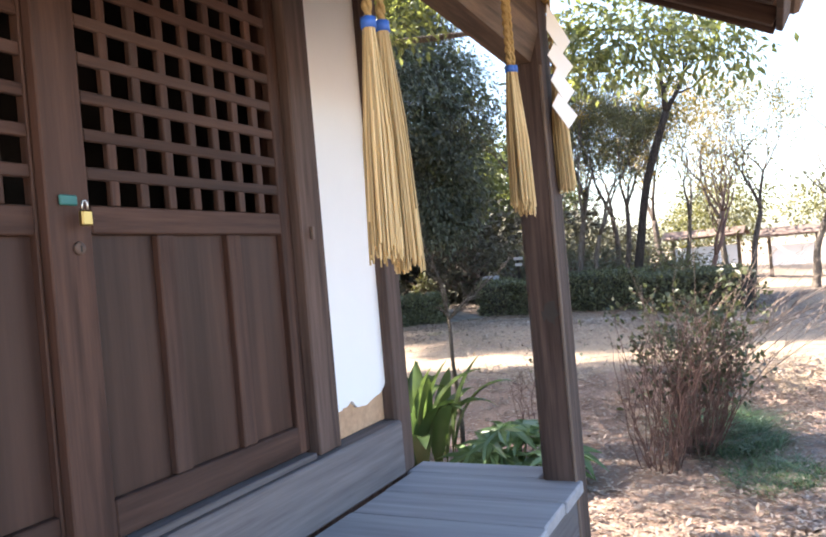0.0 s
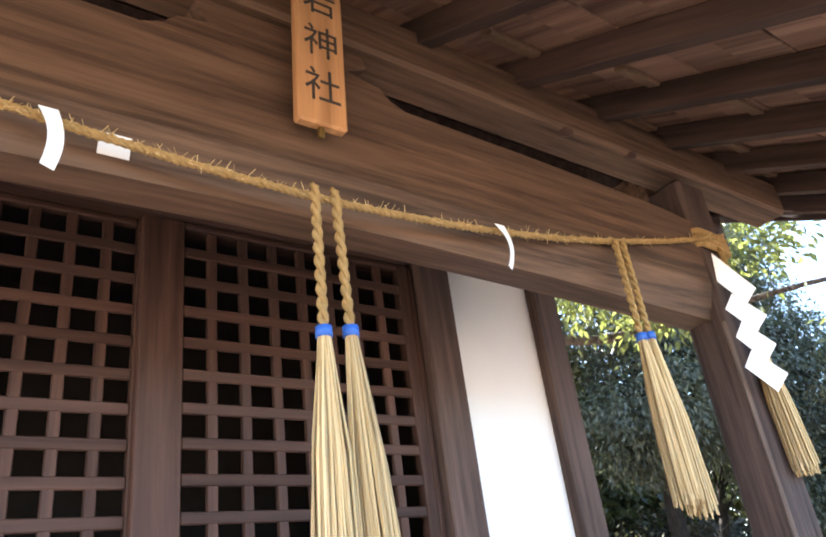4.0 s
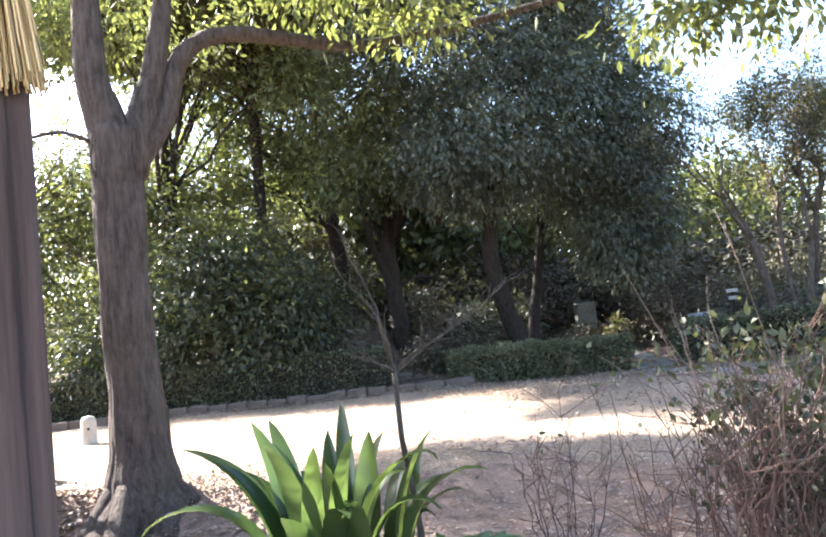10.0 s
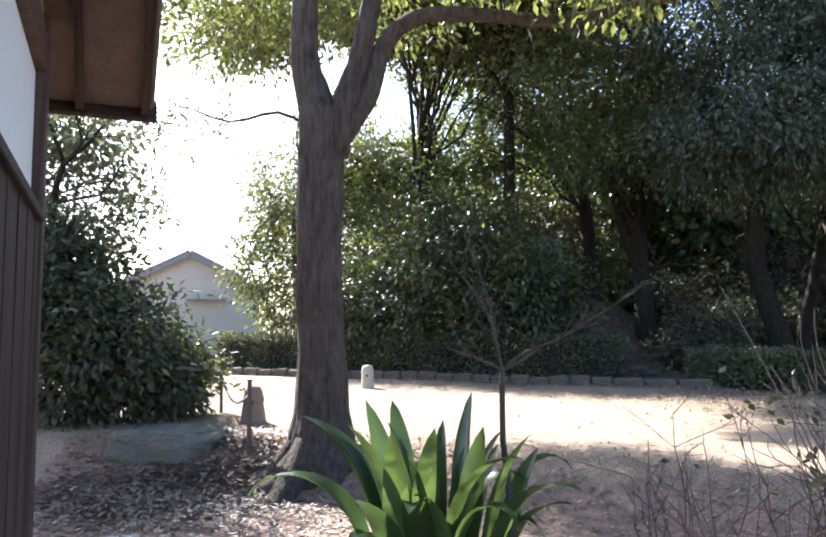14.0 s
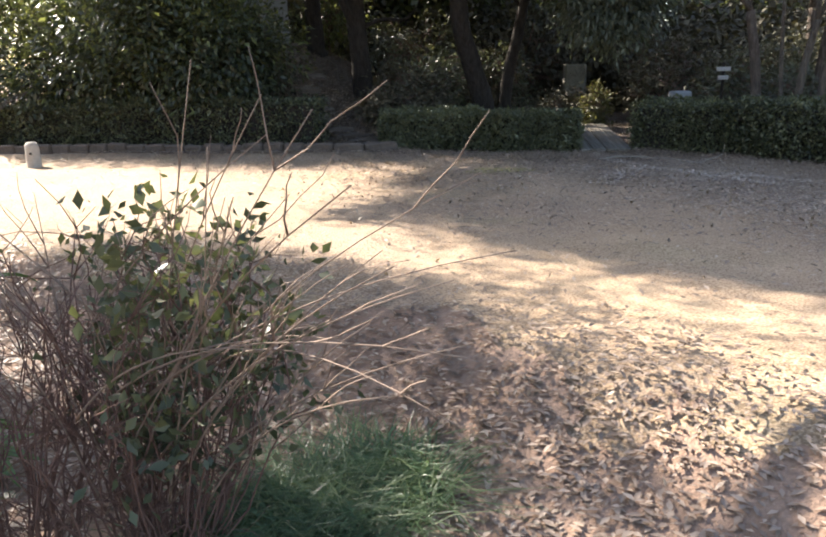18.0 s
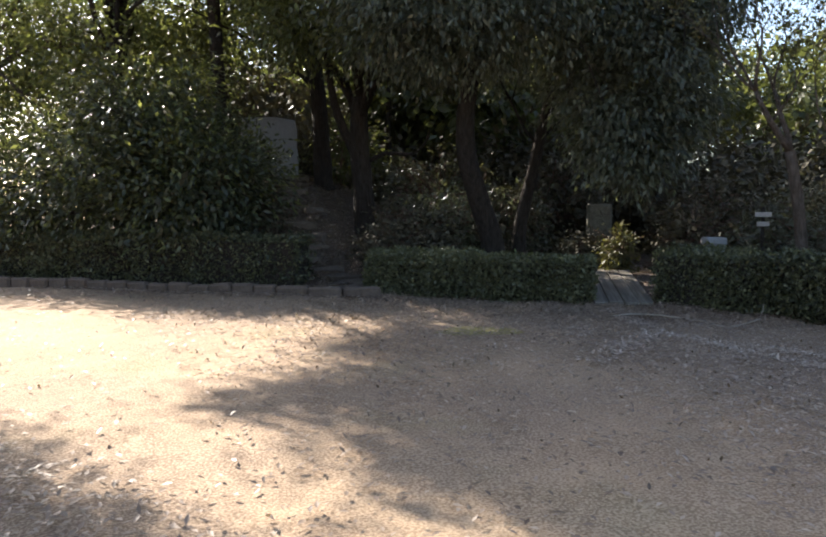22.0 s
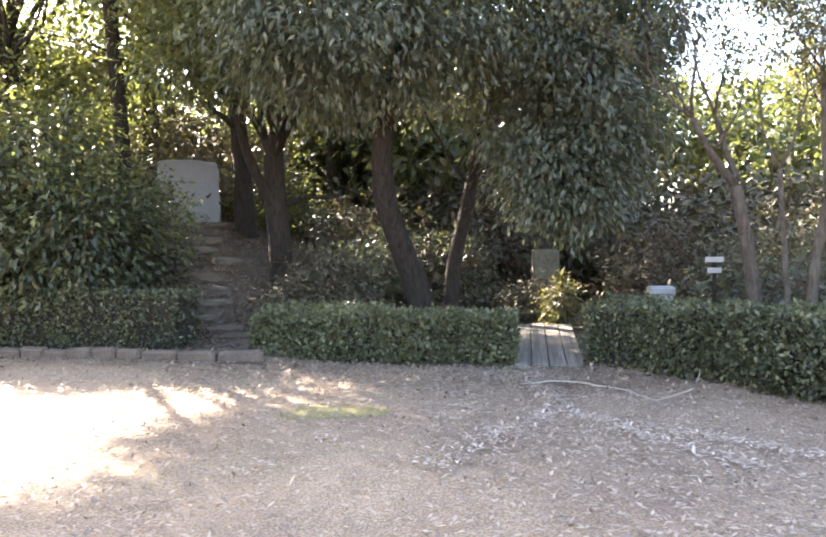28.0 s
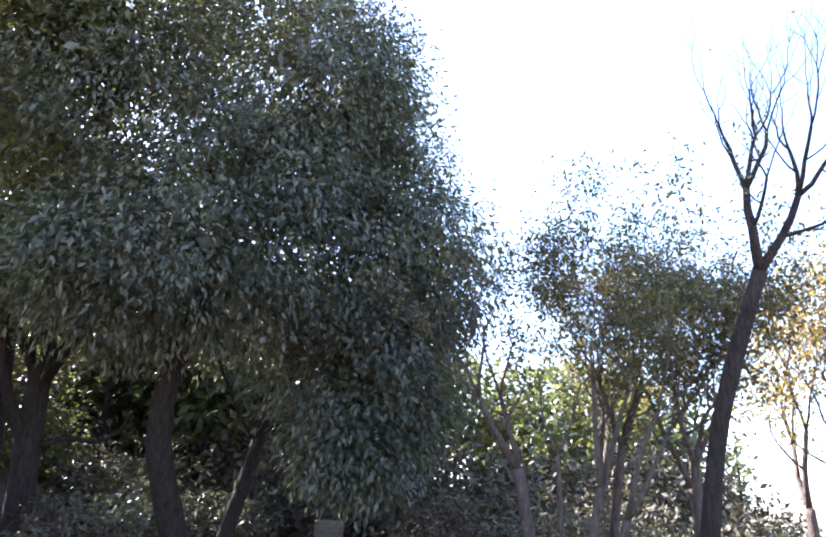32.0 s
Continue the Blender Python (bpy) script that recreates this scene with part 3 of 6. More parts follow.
def both(name, spans, material, label="", bevel=0.006):
    """A part and its mirror image about the hall's middle."""
    part(name, boxed(*spans, bevel=bevel), material, hall, label)
    part(name, boxed(*[(2 * XC - s[1], 2 * XC - s[0], *s[2:]) for s in spans], bevel=bevel), material, hall, label)


# wall: jamb posts, corner posts, plaster, sill
both("jamb_post", [(2.36, 2.51, -0.045, 0.115, 0.572, 2.55)], POST_W)
both("door_jamb", [(2.328, 2.358, -0.005, 0.10, 0.597, 2.495)], DOOR_Z)
both("corner_post", [(2.972, 3.125, -0.045, 0.10, -0.15, 2.90)], POST_W, "dark cracked corner post", 0.012)
both("clay_coat", [(2.512, 2.970, 0.012, 0.03, 0.572, 0.86)], CLAY, "bare tan clay where the plaster has come away")
part("sill_beam", boxed((-0.15, 2.970, -0.075, 0.13, 0.33, 0.570), bevel=0.008), SILL_W, hall, "grey weathered sill beam")
part("door_track", boxed((0.495, 2.325, -0.055, 0.10, 0.572, 0.595), bevel=0.004), SILL_W, hall)
part("lintel", boxed((0.495, 2.325, -0.03, 0.10, 2.497, 2.548), bevel=0.006), DOOR_X, hall)
part("head_beam", boxed((-0.30, 3.118, -0.06, 0.12, 2.552, 2.78), bevel=0.008), BEAM_W, hall)
part("upper_wall", boxed((-0.30, 3.10, 0.0, 0.06, 2.782, 3.1), bevel=0), BOARD_W, hall)


def plaster_panel(x0, x1):
    """White plaster with a ragged lower edge."""
    bm = bmesh.new()
    n = 40
    top, low = [], []
    for i in range(n + 1):
        u = i / n
        x = x0 + (x1 - x0) * u
        e = 0.685 + 0.012 * math.sin(9 * u) + 0.008 * noise.noise((u * 9, x0, 0)) + 0.05 * max(0, (u - 0.80) / 0.20) ** 2.2 + (0.026 * math.exp(-((u - 0.36) / 0.07) ** 2)) - 0.008 * (u < 0.2)
        low.append((x, e))
        top.append((x, 2.55))
    for y in (-0.004, 0.04):
        lv = [bm.verts.new((x, y, z)) for x, z in low]
        tv = [bm.verts.new((x, y, z)) for x, z in top]
        for i in range(n):
            bm.faces.new((lv[i], lv[i + 1], tv[i + 1], tv[i]) if y < 0 else (lv[i], tv[i], tv[i + 1], lv[i + 1]))
        if y < 0:
            fl = lv
    for i in range(n):
        bm.faces.new((fl[i], lv[i], lv[i + 1], fl[i + 1]))
    return bm


part("plaster", plaster_panel(2.512, 2.970), PLASTER, hall, "white plaster with a ragged lower edge")
part("plaster", plaster_panel(-0.150, 0.308), PLASTER, hall)
# sides and back of the hall: boards below, plaster above
both("side_plaster", [(3.02, 3.06, 0.102, 2.10, 1.72, 2.55)], PLASTER)
both("side_beam", [(3.0, 3.115, 0.122, 2.10, 2.552, 2.78)], BEAM_W)
both("side_rail", [(3.01, 3.135, 0.102, 2.10, 1.66, 1.718)], SIDE_W)
sb = part("side_board", boxed((-0.012, 0.012, -0.098, 0.098, -0.2, 1.658), bevel=0.003), SIDE_W, hall, m=pose(3.09, 0.205, 0))
for k in range(1, 10):
    share(sb, "side_board", pose(3.09 + 0.006 * (k % 2), 0.205 + 0.2 * k, 0), hall)
for k in range(10):
    share(sb, "side_board", pose(2 * XC - 3.09 - 0.006 * (k % 2), 0.205 + 0.2 * k, 0), hall)
both("rear_post", [(2.972, 3.125, 2.102, 2.25, -0.15, 2.90)], POST_W)
part("rear_wall", boxed((-0.15, 2.970, 2.15, 2.21, -0.2, 2.90), bevel=0), DOOR_Z, hall)
# near-black surfaces added inside so the lattice openings read as unlit
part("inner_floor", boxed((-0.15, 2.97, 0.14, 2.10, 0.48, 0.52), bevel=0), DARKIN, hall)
part("dark_backing", boxed((-0.15, 2.97, 1.2, 1.24, 0.522, 2.78), bevel=0), DARKIN, hall)
both("dark_side_backing", [(2.93, 2.95, 0.14, 1.198, 0.522, 2.78)], DARKIN, bevel=0)
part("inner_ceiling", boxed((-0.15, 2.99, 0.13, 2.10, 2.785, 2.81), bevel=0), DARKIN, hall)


# lattice doors
def door(x0, x1, y, label, lw, sw):
    """A sliding door: stiles of widths lw and sw, a lattice above the lock rail and three panels below."""
    d = new("lattice_door")
    d.parent = hall
    tagged(d, label)
    part("stile", boxed((x0, x0 + lw, y, y + 0.036, 0.597, 2.495)), DOOR_Z, d)
    part("stile", boxed((x1 - sw, x1, y, y + 0.036, 0.597, 2.495)), DOOR_Z, d)
    a, b = x0 + lw + 0.001, x1 - sw - 0.001
    part("top_rail", boxed((a, b, y, y + 0.036, 2.473, 2.495)), DOOR_X, d)
    part("lock_rail", boxed((a, b, y, y + 0.036, 1.408, 1.484)), DOOR_X, d)
    part("bottom_rail", boxed((a, b, y, y + 0.036, 0.597, 0.70)), DOOR_X, d)
    m1, m2 = a + 0.227, a + 0.533
    for m0 in (m1, m2):
        part("muntin", boxed((m0, m0 + 0.066, y + 0.001, y + 0.034, 0.701, 1.407)), DOOR_Z, d)
    pe = [a, m1, m1 + 0.066, m2, m2 + 0.066, b]
    for p0, p1 in zip(pe[::2], pe[1::2]):
        part("panel", boxed((p0 + 0.001, p1 - 0.001, y + 0.024, y + 0.033, 0.701, 1.407), bevel=0), PANEL_W, d)
    nv, nh, sv = 7, 9, 0.031
    gap = (b - a - nv * sv) / (nv + 1)
    vs = part("slat", boxed((-sv / 2, sv / 2, 0, 0.022, 1.485, 2.472), bevel=0.003), DOOR_Z, d, m=pose(a + gap + sv / 2, y + 0.004, 0))
    for i in range(1, nv):
        share(vs, "slat", pose(a + gap + sv / 2 + i * (gap + sv), y + 0.004, 0), d)
    gh = (2.472 - 1.485 - nh * 0.034) / (nh + 1)
    hs = part("slat", boxed((a, b, 0, 0.016, -0.017, 0.017), bevel=0.003), DOOR_X, d, m=pose(0, y + 0.0015, 1.485 + gh + 0.017))
    for i in range(1, nh):
        share(hs, "slat", pose(0, y + 0.0015, 1.485 + gh + 0.017 + i * (gh + 0.034)), d)
    return d


door(1.320, 2.325, -0.012, "closed sliding door, lattice above and three panels below", 0.130, 0.044)
door(0.495, 1.430, 0.027, "closed sliding door, lattice above and three panels below", 0.030, 0.115)

# porch posts, beams, eaves
both("porch_post", [(2.992, 3.160, -0.836, -0.692, -0.38, 2.595)], POST_W, "square porch post with drying cracks", 0.016)
both("post_base", [(2.97, 3.24, -0.88, -0.62, -0.55, -0.36)], GRANITE, "rough stone under the post", 0.03)
for cx, cy, w in ((3.062, -0.8368, 0.006), (3.118, -0.8368, 0.003)):
    bm = bmesh.new()
    n = 30
    rows = []
    for i in range(n + 1):
        z = -0.3 + 2.45 * i / n
        x = cx + 0.006 * noise.noise((z * 1.7, cx * 9, 0)) - 0.004 * z
        ww = w * (0.35 + 0.65 * abs(noise.noise((z * 1.1, 3 + cx, 0))) * 1.6)
        rows.append((bm.verts.new((x - ww, cy, z)), bm.verts.new((x + ww, cy, z))))
    for p, q in zip(rows, rows[1:]):
        bm.faces.new((p[0], p[1], q[1], q[0]))
    part("drying_crack", bm, DARKIN, hall, "dark drying crack")


def arched_beam():
    """The porch beam: its lower edge bends up a little between the posts, with a broad chamfer in front."""
    bm = bmesh.new()
    n = 24
    x0, x1 = 2 * XC - 2.991, 2.991
    rows = []
    for i in range(n + 1):
        u = i / n
        x = x0 + (x1 - x0) * u
        s = math.sin(math.pi * u)
        zb, zt = 2.035 + 0.045 * s, 2.405 + 0.05 * s ** 0.6
        pr = [(-0.835, zb + 0.115), (-0.835, zt), (-0.68, zt), (-0.68, zb + 0.03), (-0.70, zb), (-0.795, zb)]
        rows.append([bm.verts.new((x, y, z)) for y, z in pr])
    for a, b in zip(rows, rows[1:]):
        for k in range(6):
            bm.faces.new((a[k], a[(k + 1) % 6], b[(k + 1) % 6], b[k]))
    bm.faces.new(rows[0])
    bm.faces.new(rows[-1][::-1])
    bmesh.ops.recalc_face_normals(bm, faces=bm.faces)
    return bm


part("porch_beam", arched_beam(), BEAM_W, hall, "warm brown porch beam with long grain")
part("eaves_beam", boxed((-0.98, 3.80, -0.835, -0.690, 2.630, 2.785), bevel=0.012), BEAM_W, hall, "eaves beam with knots and a cut end")
for kx, kz in ((2.44, 2.632), (2.48, 2.655), (2.77, 2.636)):
    bm = bmesh.new()
    bmesh.ops.create_uvsphere(bm, u_segments=10, v_segments=6, radius=0.022, matrix=pose(kx, -0.815, kz) @ Matrix.Diagonal((1.5, 1, 0.5, 1)))
    part("knot", bm, DOOR_X, hall)


def frog_leg():
    """The carved strut between the two beams."""
    bm = bmesh.new()
    out = [(0.0, 2.596), (0.22, 2.596), (0.235, 2.565), (0.20, 2.545), (0.17, 2.535), (0.22, 2.52), (0.27, 2.512), (0.30, 2.480), (0.36, 2.455), (0.37, 2.435), (0.0, 2.435)]
    pts = [(XC + x, z) for x, z in out] + [(XC - x, z) for x, z in out[-2:0:-1]]
    f = [bm.verts.new((x, -0.828, z)) for x, z in pts]
    g = [bm.verts.new((x, -0.70, z)) for x, z in pts]
    bm.faces.new(f)
    bm.faces.new(g[::-1])
    for i in range(len(pts)):
        j = (i + 1) % len(pts)
        bm.faces.new((f[i], g[i], g[j], f[j]))
    bmesh.ops.recalc_face_normals(bm, faces=bm.faces)
    return bm


part("carved_strut", frog_leg(), BEAM_W, hall, "carved strut between the beams")
for sx in (0, 1):
    part("worn_edge", boxed((2.9895, 3.006, -0.8385, -0.822, -0.30, 2.02), bevel=0.006), WORN_W, hall, "pale worn corner of the post", m=pose(0, 0, 0) if not sx else Matrix.Translation((2 * XC, 0, 0)) @ Matrix.Diagonal((-1, 1, 1, 1)))
both("tie_beam", [(3.04, 3.16, -0.672, -0.062, 2.60, 2.74)], BEAM_W)

# porch roof: rafters, boards and covering
EAVE_Y, RIDGE_Y, SL = -1.74, -0.30, 0.51


def roof_z(y):
    return 2.835 + SL * (y + 0.83)


ang = math.degrees(math.atan(SL))
L = (RIDGE_Y - EAVE_Y) / math.cos(radians(ang))
RM = pose(0, EAVE_Y, roof_z(EAVE_Y), ang)
rb = boxed((-0.026, 0.026, 0, L, -0.088, -0.002), bevel=0.003)
raf = None
x = 4.20
while x > -1.4:
    m = RM @ pose(x, 0, 0)
    raf = part("rafter", rb, RAFT_W, hall, m=m) if raf is None else share(raf, "rafter", m, hall)
    x -= 0.39
nb = 11
for i in range(nb):
    wv = L / nb
    part("roof_board", boxed((-1.42, 4.28, i * wv, (i + 1) * wv - 0.002, 0.001 + 0.005 * (i % 2), 0.018), bevel=0.002), BOARD_W, hall, m=RM)
bt = None
for i, (bx_, by_) in enumerate(((2.62, 1.15), (2.62, 0.75), (3.02, 1.05), (3.45, 0.9), (3.02, 0.62), (2.2, 0.9), (1.8, 1.2), (3.86, 1.0))):
    m = RM @ pose(bx_, by_, -0.012, 0, 0, 0)
    bt = part("batten", boxed((-0.18, 0.18, -0.022, 0.022, -0.003, 0.012), bevel=0.002), BATTEN_W, hall, m=m) if bt is None else share(bt, "batten", m, hall)
part("roof_cover", boxed((-1.50, 4.36, -0.08, L, 0.022, 0.14), bevel=0.02), SHINGLE, hall, "dark weathered roof covering", m=RM)
part("eave_board", boxed((-1.46, 4.32, -0.045, -0.012, -0.075, 0.021), bevel=0.004), RAFT_W, hall, m=RM)
# added board closing the gap under the roof, so no sky shows through
part("ridge_board", boxed((-1.40, 4.27, -0.318, -0.292, 2.80, 3.075), bevel=0.003), RAFT_W, hall)
for x_ in (4.285, -1.46):
    part("verge_board", boxed((x_, x_ + 0.035, -0.01, L, -0.10, 0.02), bevel=0.004), RAFT_W, hall, m=RM)
# main roof over the hall, its eaves reaching past the side walls
for sgn, ln in ((1, 2.12), (-1, 1.55)):
    mr = pose(XC, 1.0, 3.74, 0, 0, 0 if sgn > 0 else 180) @ pose(0, 0, 0, -33)
    part("main_roof", boxed((-2.34, 2.34, 0.0, ln, -0.02, 0.12), bevel=0.02), SHINGLE, hall, "dark main roof", m=mr)
    r0 = None
    for k in range(12):
        mm = mr @ pose(-2.28 + k * 0.4145, 0, -0.062)
        r0 = part("main_rafter", boxed((-0.026, 0.026, 0.1, ln - 0.03, -0.038, 0.038), bevel=0), RAFT_W, hall, m=mm) if r0 is None else share(r0, "main_rafter", mm, hall)
    part("eave_edge", boxed((-2.36, 2.36, ln - 0.005, ln + 0.03, -0.11, 0.10), bevel=0.004), RAFT_W, hall, m=mr)
for s in (-1, 1):
    bm = bmesh.new()
    prof = ((0.0, 2.782), (2.2, 2.782), (2.2, 2.86), (1.0, 3.62), (0.0, 2.99))
    v = [bm.verts.new((XC + s * 1.68, a, b)) for a, b in prof]
    v2 = [bm.verts.new((XC + s * 1.62, a, b)) for a, b in prof]
    bm.faces.new(v)
    bm.faces.new(v2[::-1])
    for i in range(5):
        bm.faces.new((v[i], v2[i], v2[(i + 1) % 5], v[(i + 1) % 5]))
    bmesh.ops.recalc_face_normals(bm, faces=bm.faces)
    part("gable_wall", bm, BOARD_W, hall)

# deck in front of the doors
x = -0.20
i = 0
while x < 3.0:
    w = (0.30, 0.27, 0.33, 0.29)[i % 4]
    x1 = min(x + w, 3.02)
    part("deck_board", boxed((x, x1 - 0.005, -0.85 - 0.006 * (i % 3), -0.079, 0.275, 0.325 - 0.003 * (i % 2)), bevel=0.006), DECK_W, hall)
    x = x1
    i += 1
part("deck_board", boxed((3.02, 3.19, -0.670, -0.049, 0.275, 0.324), bevel=0.006), DECK_W, hall)
part("deck_joist", boxed((-0.19, 3.0, -0.83, -0.72, 0.10, 0.273), bevel=0.01), SILL_W, hall)
both("deck_post", [(2.86, 2.98, -0.83, -0.71, -0.45, 0.098)], POST_W)
part("base_stone", boxed((-0.4, 3.2, -0.05, 0.12, -0.6, -0.2), bevel=0.03), ROCK, hall)
part("under_board", boxed((-0.15, 2.97, 0.0, 0.04, -0.198, 0.328), bevel=0), POST_W, hall)

# iron nail on the jamb post and dark patch on the porch post
part("nail", boxed((2.412, 2.428, -0.06, -0.047, 1.385, 1.435), bevel=0.002), RUST, hall, "rusty square nail")
bm = bmesh.new()
bmesh.ops.create_circle(bm, cap_ends=True, segments=18, radius=0.05, matrix=pose(2.9905, -0.788, 1.012, 0, 90, 0) @ Matrix.Diagonal((0.95, 0.62, 1, 1)))
for v in bm.verts:
    v.co.y = max(-0.834, v.co.y + 0.013 * random.uniform(-1, 1))
    v.co.z += 0.018 * random.uniform(-1, 1)
part("dark_patch", bm, INK, hall, "dark stain on the post")

# ------------------------------------------------------------------ rope, tassels, papers, nameplate, padlock
def rope_z(x):
    return 2.085 + 0.245 * (abs(x - XC) / 1.64) ** 1.9


rope = hung("straw_rope", "twisted yellow rice-straw rope hung along the porch beam", "rope")
for ph in (0, math.pi * 2 / 3, math.pi * 4 / 3):
    bm = bmesh.new()
    pts, rad = [], []
    n = 420
    for i in range(n + 1):
        x = 2 * XC - 3.13 + (6.26 - 2 * XC) * i / n
        a = ph + x * 130
        pts.append((x, -0.860 + 0.0050 * math.cos(a) + 0.003 * noise.noise((x * 14, ph, 0)), rope_z(x) + 0.008 + 0.0050 * math.sin(a) + 0.003 * noise.noise((x * 11, ph, 5))))
        rad.append(0.0054 + 0.0022 * noise.noise((x * 25, ph, 9)))
    tube(bm, pts, rad, 5)
    part("strand", bm, ROPE_M, rope)
bm = bmesh.new()
for k in range(620):
    x = random.uniform(2 * XC - 3.1, 3.1)
    p = Vector((x, -0.862, rope_z(x) + 0.008))
    q = p + Vector((random.uniform(-1, 1), random.uniform(-0.8, 0.1), random.uniform(-1, 0.8))).normalized() * random.uniform(0.012, 0.028)
    tube(bm, [p, q], [0.0012, 0.0006], 3)
tagged(part("loose_fibre", bm, STRAW, rope), kind="stuff")
bm = bmesh.new()
for z in (2.305, 2.33, 2.356):
    ring = [(3.076 + 0.097 * math.copysign(abs(math.cos(a)) ** 0.35, math.cos(a)), -0.764 + 0.086 * math.copysign(abs(math.sin(a)) ** 0.35, math.sin(a)), z + 0.008 * math.sin(2 * a)) for a in [2 * math.pi * k / 36 for k in range(37)]]
    tube(bm, ring, [0.012] * 37, 6)
part("wrapping", bm, ROPE_M, rope, "rope wound round the post")


def tassel(x, y, ztop, zband, zbot, lean, spread, label):
    """A straw tassel: two twisted strands, a blue binding and a skirt of straws."""
    t = hung("straw_tassel", label, "tassel", "straw tassels on the rope")
    for ph in (0, math.pi):
        bm = bmesh.new()
        n = 40
        pts = []
        for i in range(n + 1):
            u = i / n
            a = ph + 34 * u
            pts.append((x + lean * u * 0.3 + 0.0055 * math.cos(a), y + 0.0055 * math.sin(a), ztop + (zband - ztop) * u))
        tube(bm, pts, [0.0066] * (n + 1), 5)
        part("cord", bm, ROPE_M, t)
    bm = bmesh.new()
    bx = x + lean * 0.3
    tube(bm, [(bx, y, zband + 0.011), (bx, y, zband - 0.011)], [0.016, 0.0165], 12)
    part("binding", bm, BLUE, t, "blue binding")
    bm = bmesh.new()
    for k in range(125):
        a, r = random.uniform(0, 6.283), math.sqrt(random.random())
        e = random.uniform(0.93, 1.02) if random.random() < 0.85 else random.uniform(0.7, 1.04)
        p0 = Vector((bx + 0.012 * r * math.cos(a), y + 0.012 * r * math.sin(a), zband - 0.010))
        p2 = Vector((x + lean + spread * r * math.cos(a) + random.uniform(-0.012, 0.012), y + spread * 0.8 * r * math.sin(a), zband + (zbot - zband) * e))
        p1 = p0.lerp(p2, 0.5) + Vector((0.16 * spread * r * math.cos(a) + random.uniform(-0.004, 0.004), 0.16 * spread * r * math.sin(a), 0))
        tube(bm, [p0, p1, p2], [0.0020, 0.0027, 0.0023], 4, False)
    tagged(part("straw_skirt", bm, STRAW, t), kind="stuff")
    return t


PAIR = "long straw tassel bound in blue, hanging from the rope"
for cx, dz in ((1.445, 0.33), (2.485, 0.31), (2 * XC - 2.485, 0.31)):
    zt = rope_z(cx)
    zb = zt - dz
    for s in (-1, 1):
        wide = abs(cx - XC) < 0.5
        tassel(cx - 0.012 + (0.024 if wide else 0.018) * s, -0.872 - (0.04 if wide else 0), zt, zb + 0.004 * s, zb - (0.50 if wide else 0.475) - 0.012 * s, (0.020 if wide else 0.008) * s + 0.010, 0.043, PAIR)
tassel(3.075, -0.862, 2.30, 1.98, 1.51, 0.055, 0.05, PAIR)
tassel(2 * XC - 3.075, -0.862, 2.30, 1.98, 1.51, -0.055, 0.05, PAIR)


def shide(x, y, z, folds, w, drop, label):
    """A folded zigzag paper streamer, turned a little towards the forecourt."""
    t = hung("paper_streamer", label, "paper streamer", "paper streamers on the rope")
    for i in range(folds):
        bm = bmesh.new()
        back = 0.004 * (i % 2)
        outline = [(0.0, 0.0), (0.57, -0.090), (0.95, -0.036), (0.28, 0.052)]
        if i == 0:
            outline[3] = (0.10, 0.105)
        vs = [(x + 0.85 * w * s, y + back - 0.5 * w * s - 0.008 * s * (i % 2), z - drop * i + dz) for s, dz in outline]
        f = [bm.verts.new(p) for p in vs]
        g = [bm.verts.new((p[0] + 0.0008, p[1] + 0.0013, p[2])) for p in vs]
        bm.faces.new(f)
        bm.faces.new(g[::-1])
        for k in range(4):
            bm.faces.new((f[k], g[k], g[(k + 1) % 4], f[(k + 1) % 4]))
        bmesh.ops.recalc_face_normals(bm, faces=bm.faces)
        part("fold", bm, PAPER, t)
    return t


ZIG = "white zigzag paper streamer tied to the rope"
shide(2.94, -0.885, 2.135, 4, 0.135, 0.100, ZIG)
for px in (1.965, 0.90):
    t = hung("paper_strip", "single strip of white paper hanging from the rope", "paper strip", "paper streamers on the rope")
    bm = bmesh.new()
    rows = []
    for i in range(9):
        u = i / 8
        w = 0.017 * (1 - 0.25 * u)
        c = Vector((px + 0.016 * math.sin(2.6 * u), -0.884 - 0.012 * math.sin(3 * u), rope_z(px) + 0.014 - 0.125 * u))
        rows.append([bm.verts.new(c + Vector((s * w, 0.008 * s * math.sin(2 * u), 0))) for s in (-1, 1)])
    for a, b in zip(rows, rows[1:]):
        bm.faces.new((a[0], a[1], b[1], b[0]))
    part("strip", bm, PAPER, t)
tg = hung("paper_slip", "small white paper slip stuck to the beam", "paper slip")
part("slip", boxed((-0.03, 0.03, -0.003, 0.0, -0.022, 0.022), bevel=0), PAPER, tg, m=pose(1.03, -0.8165, 2.128, 19))

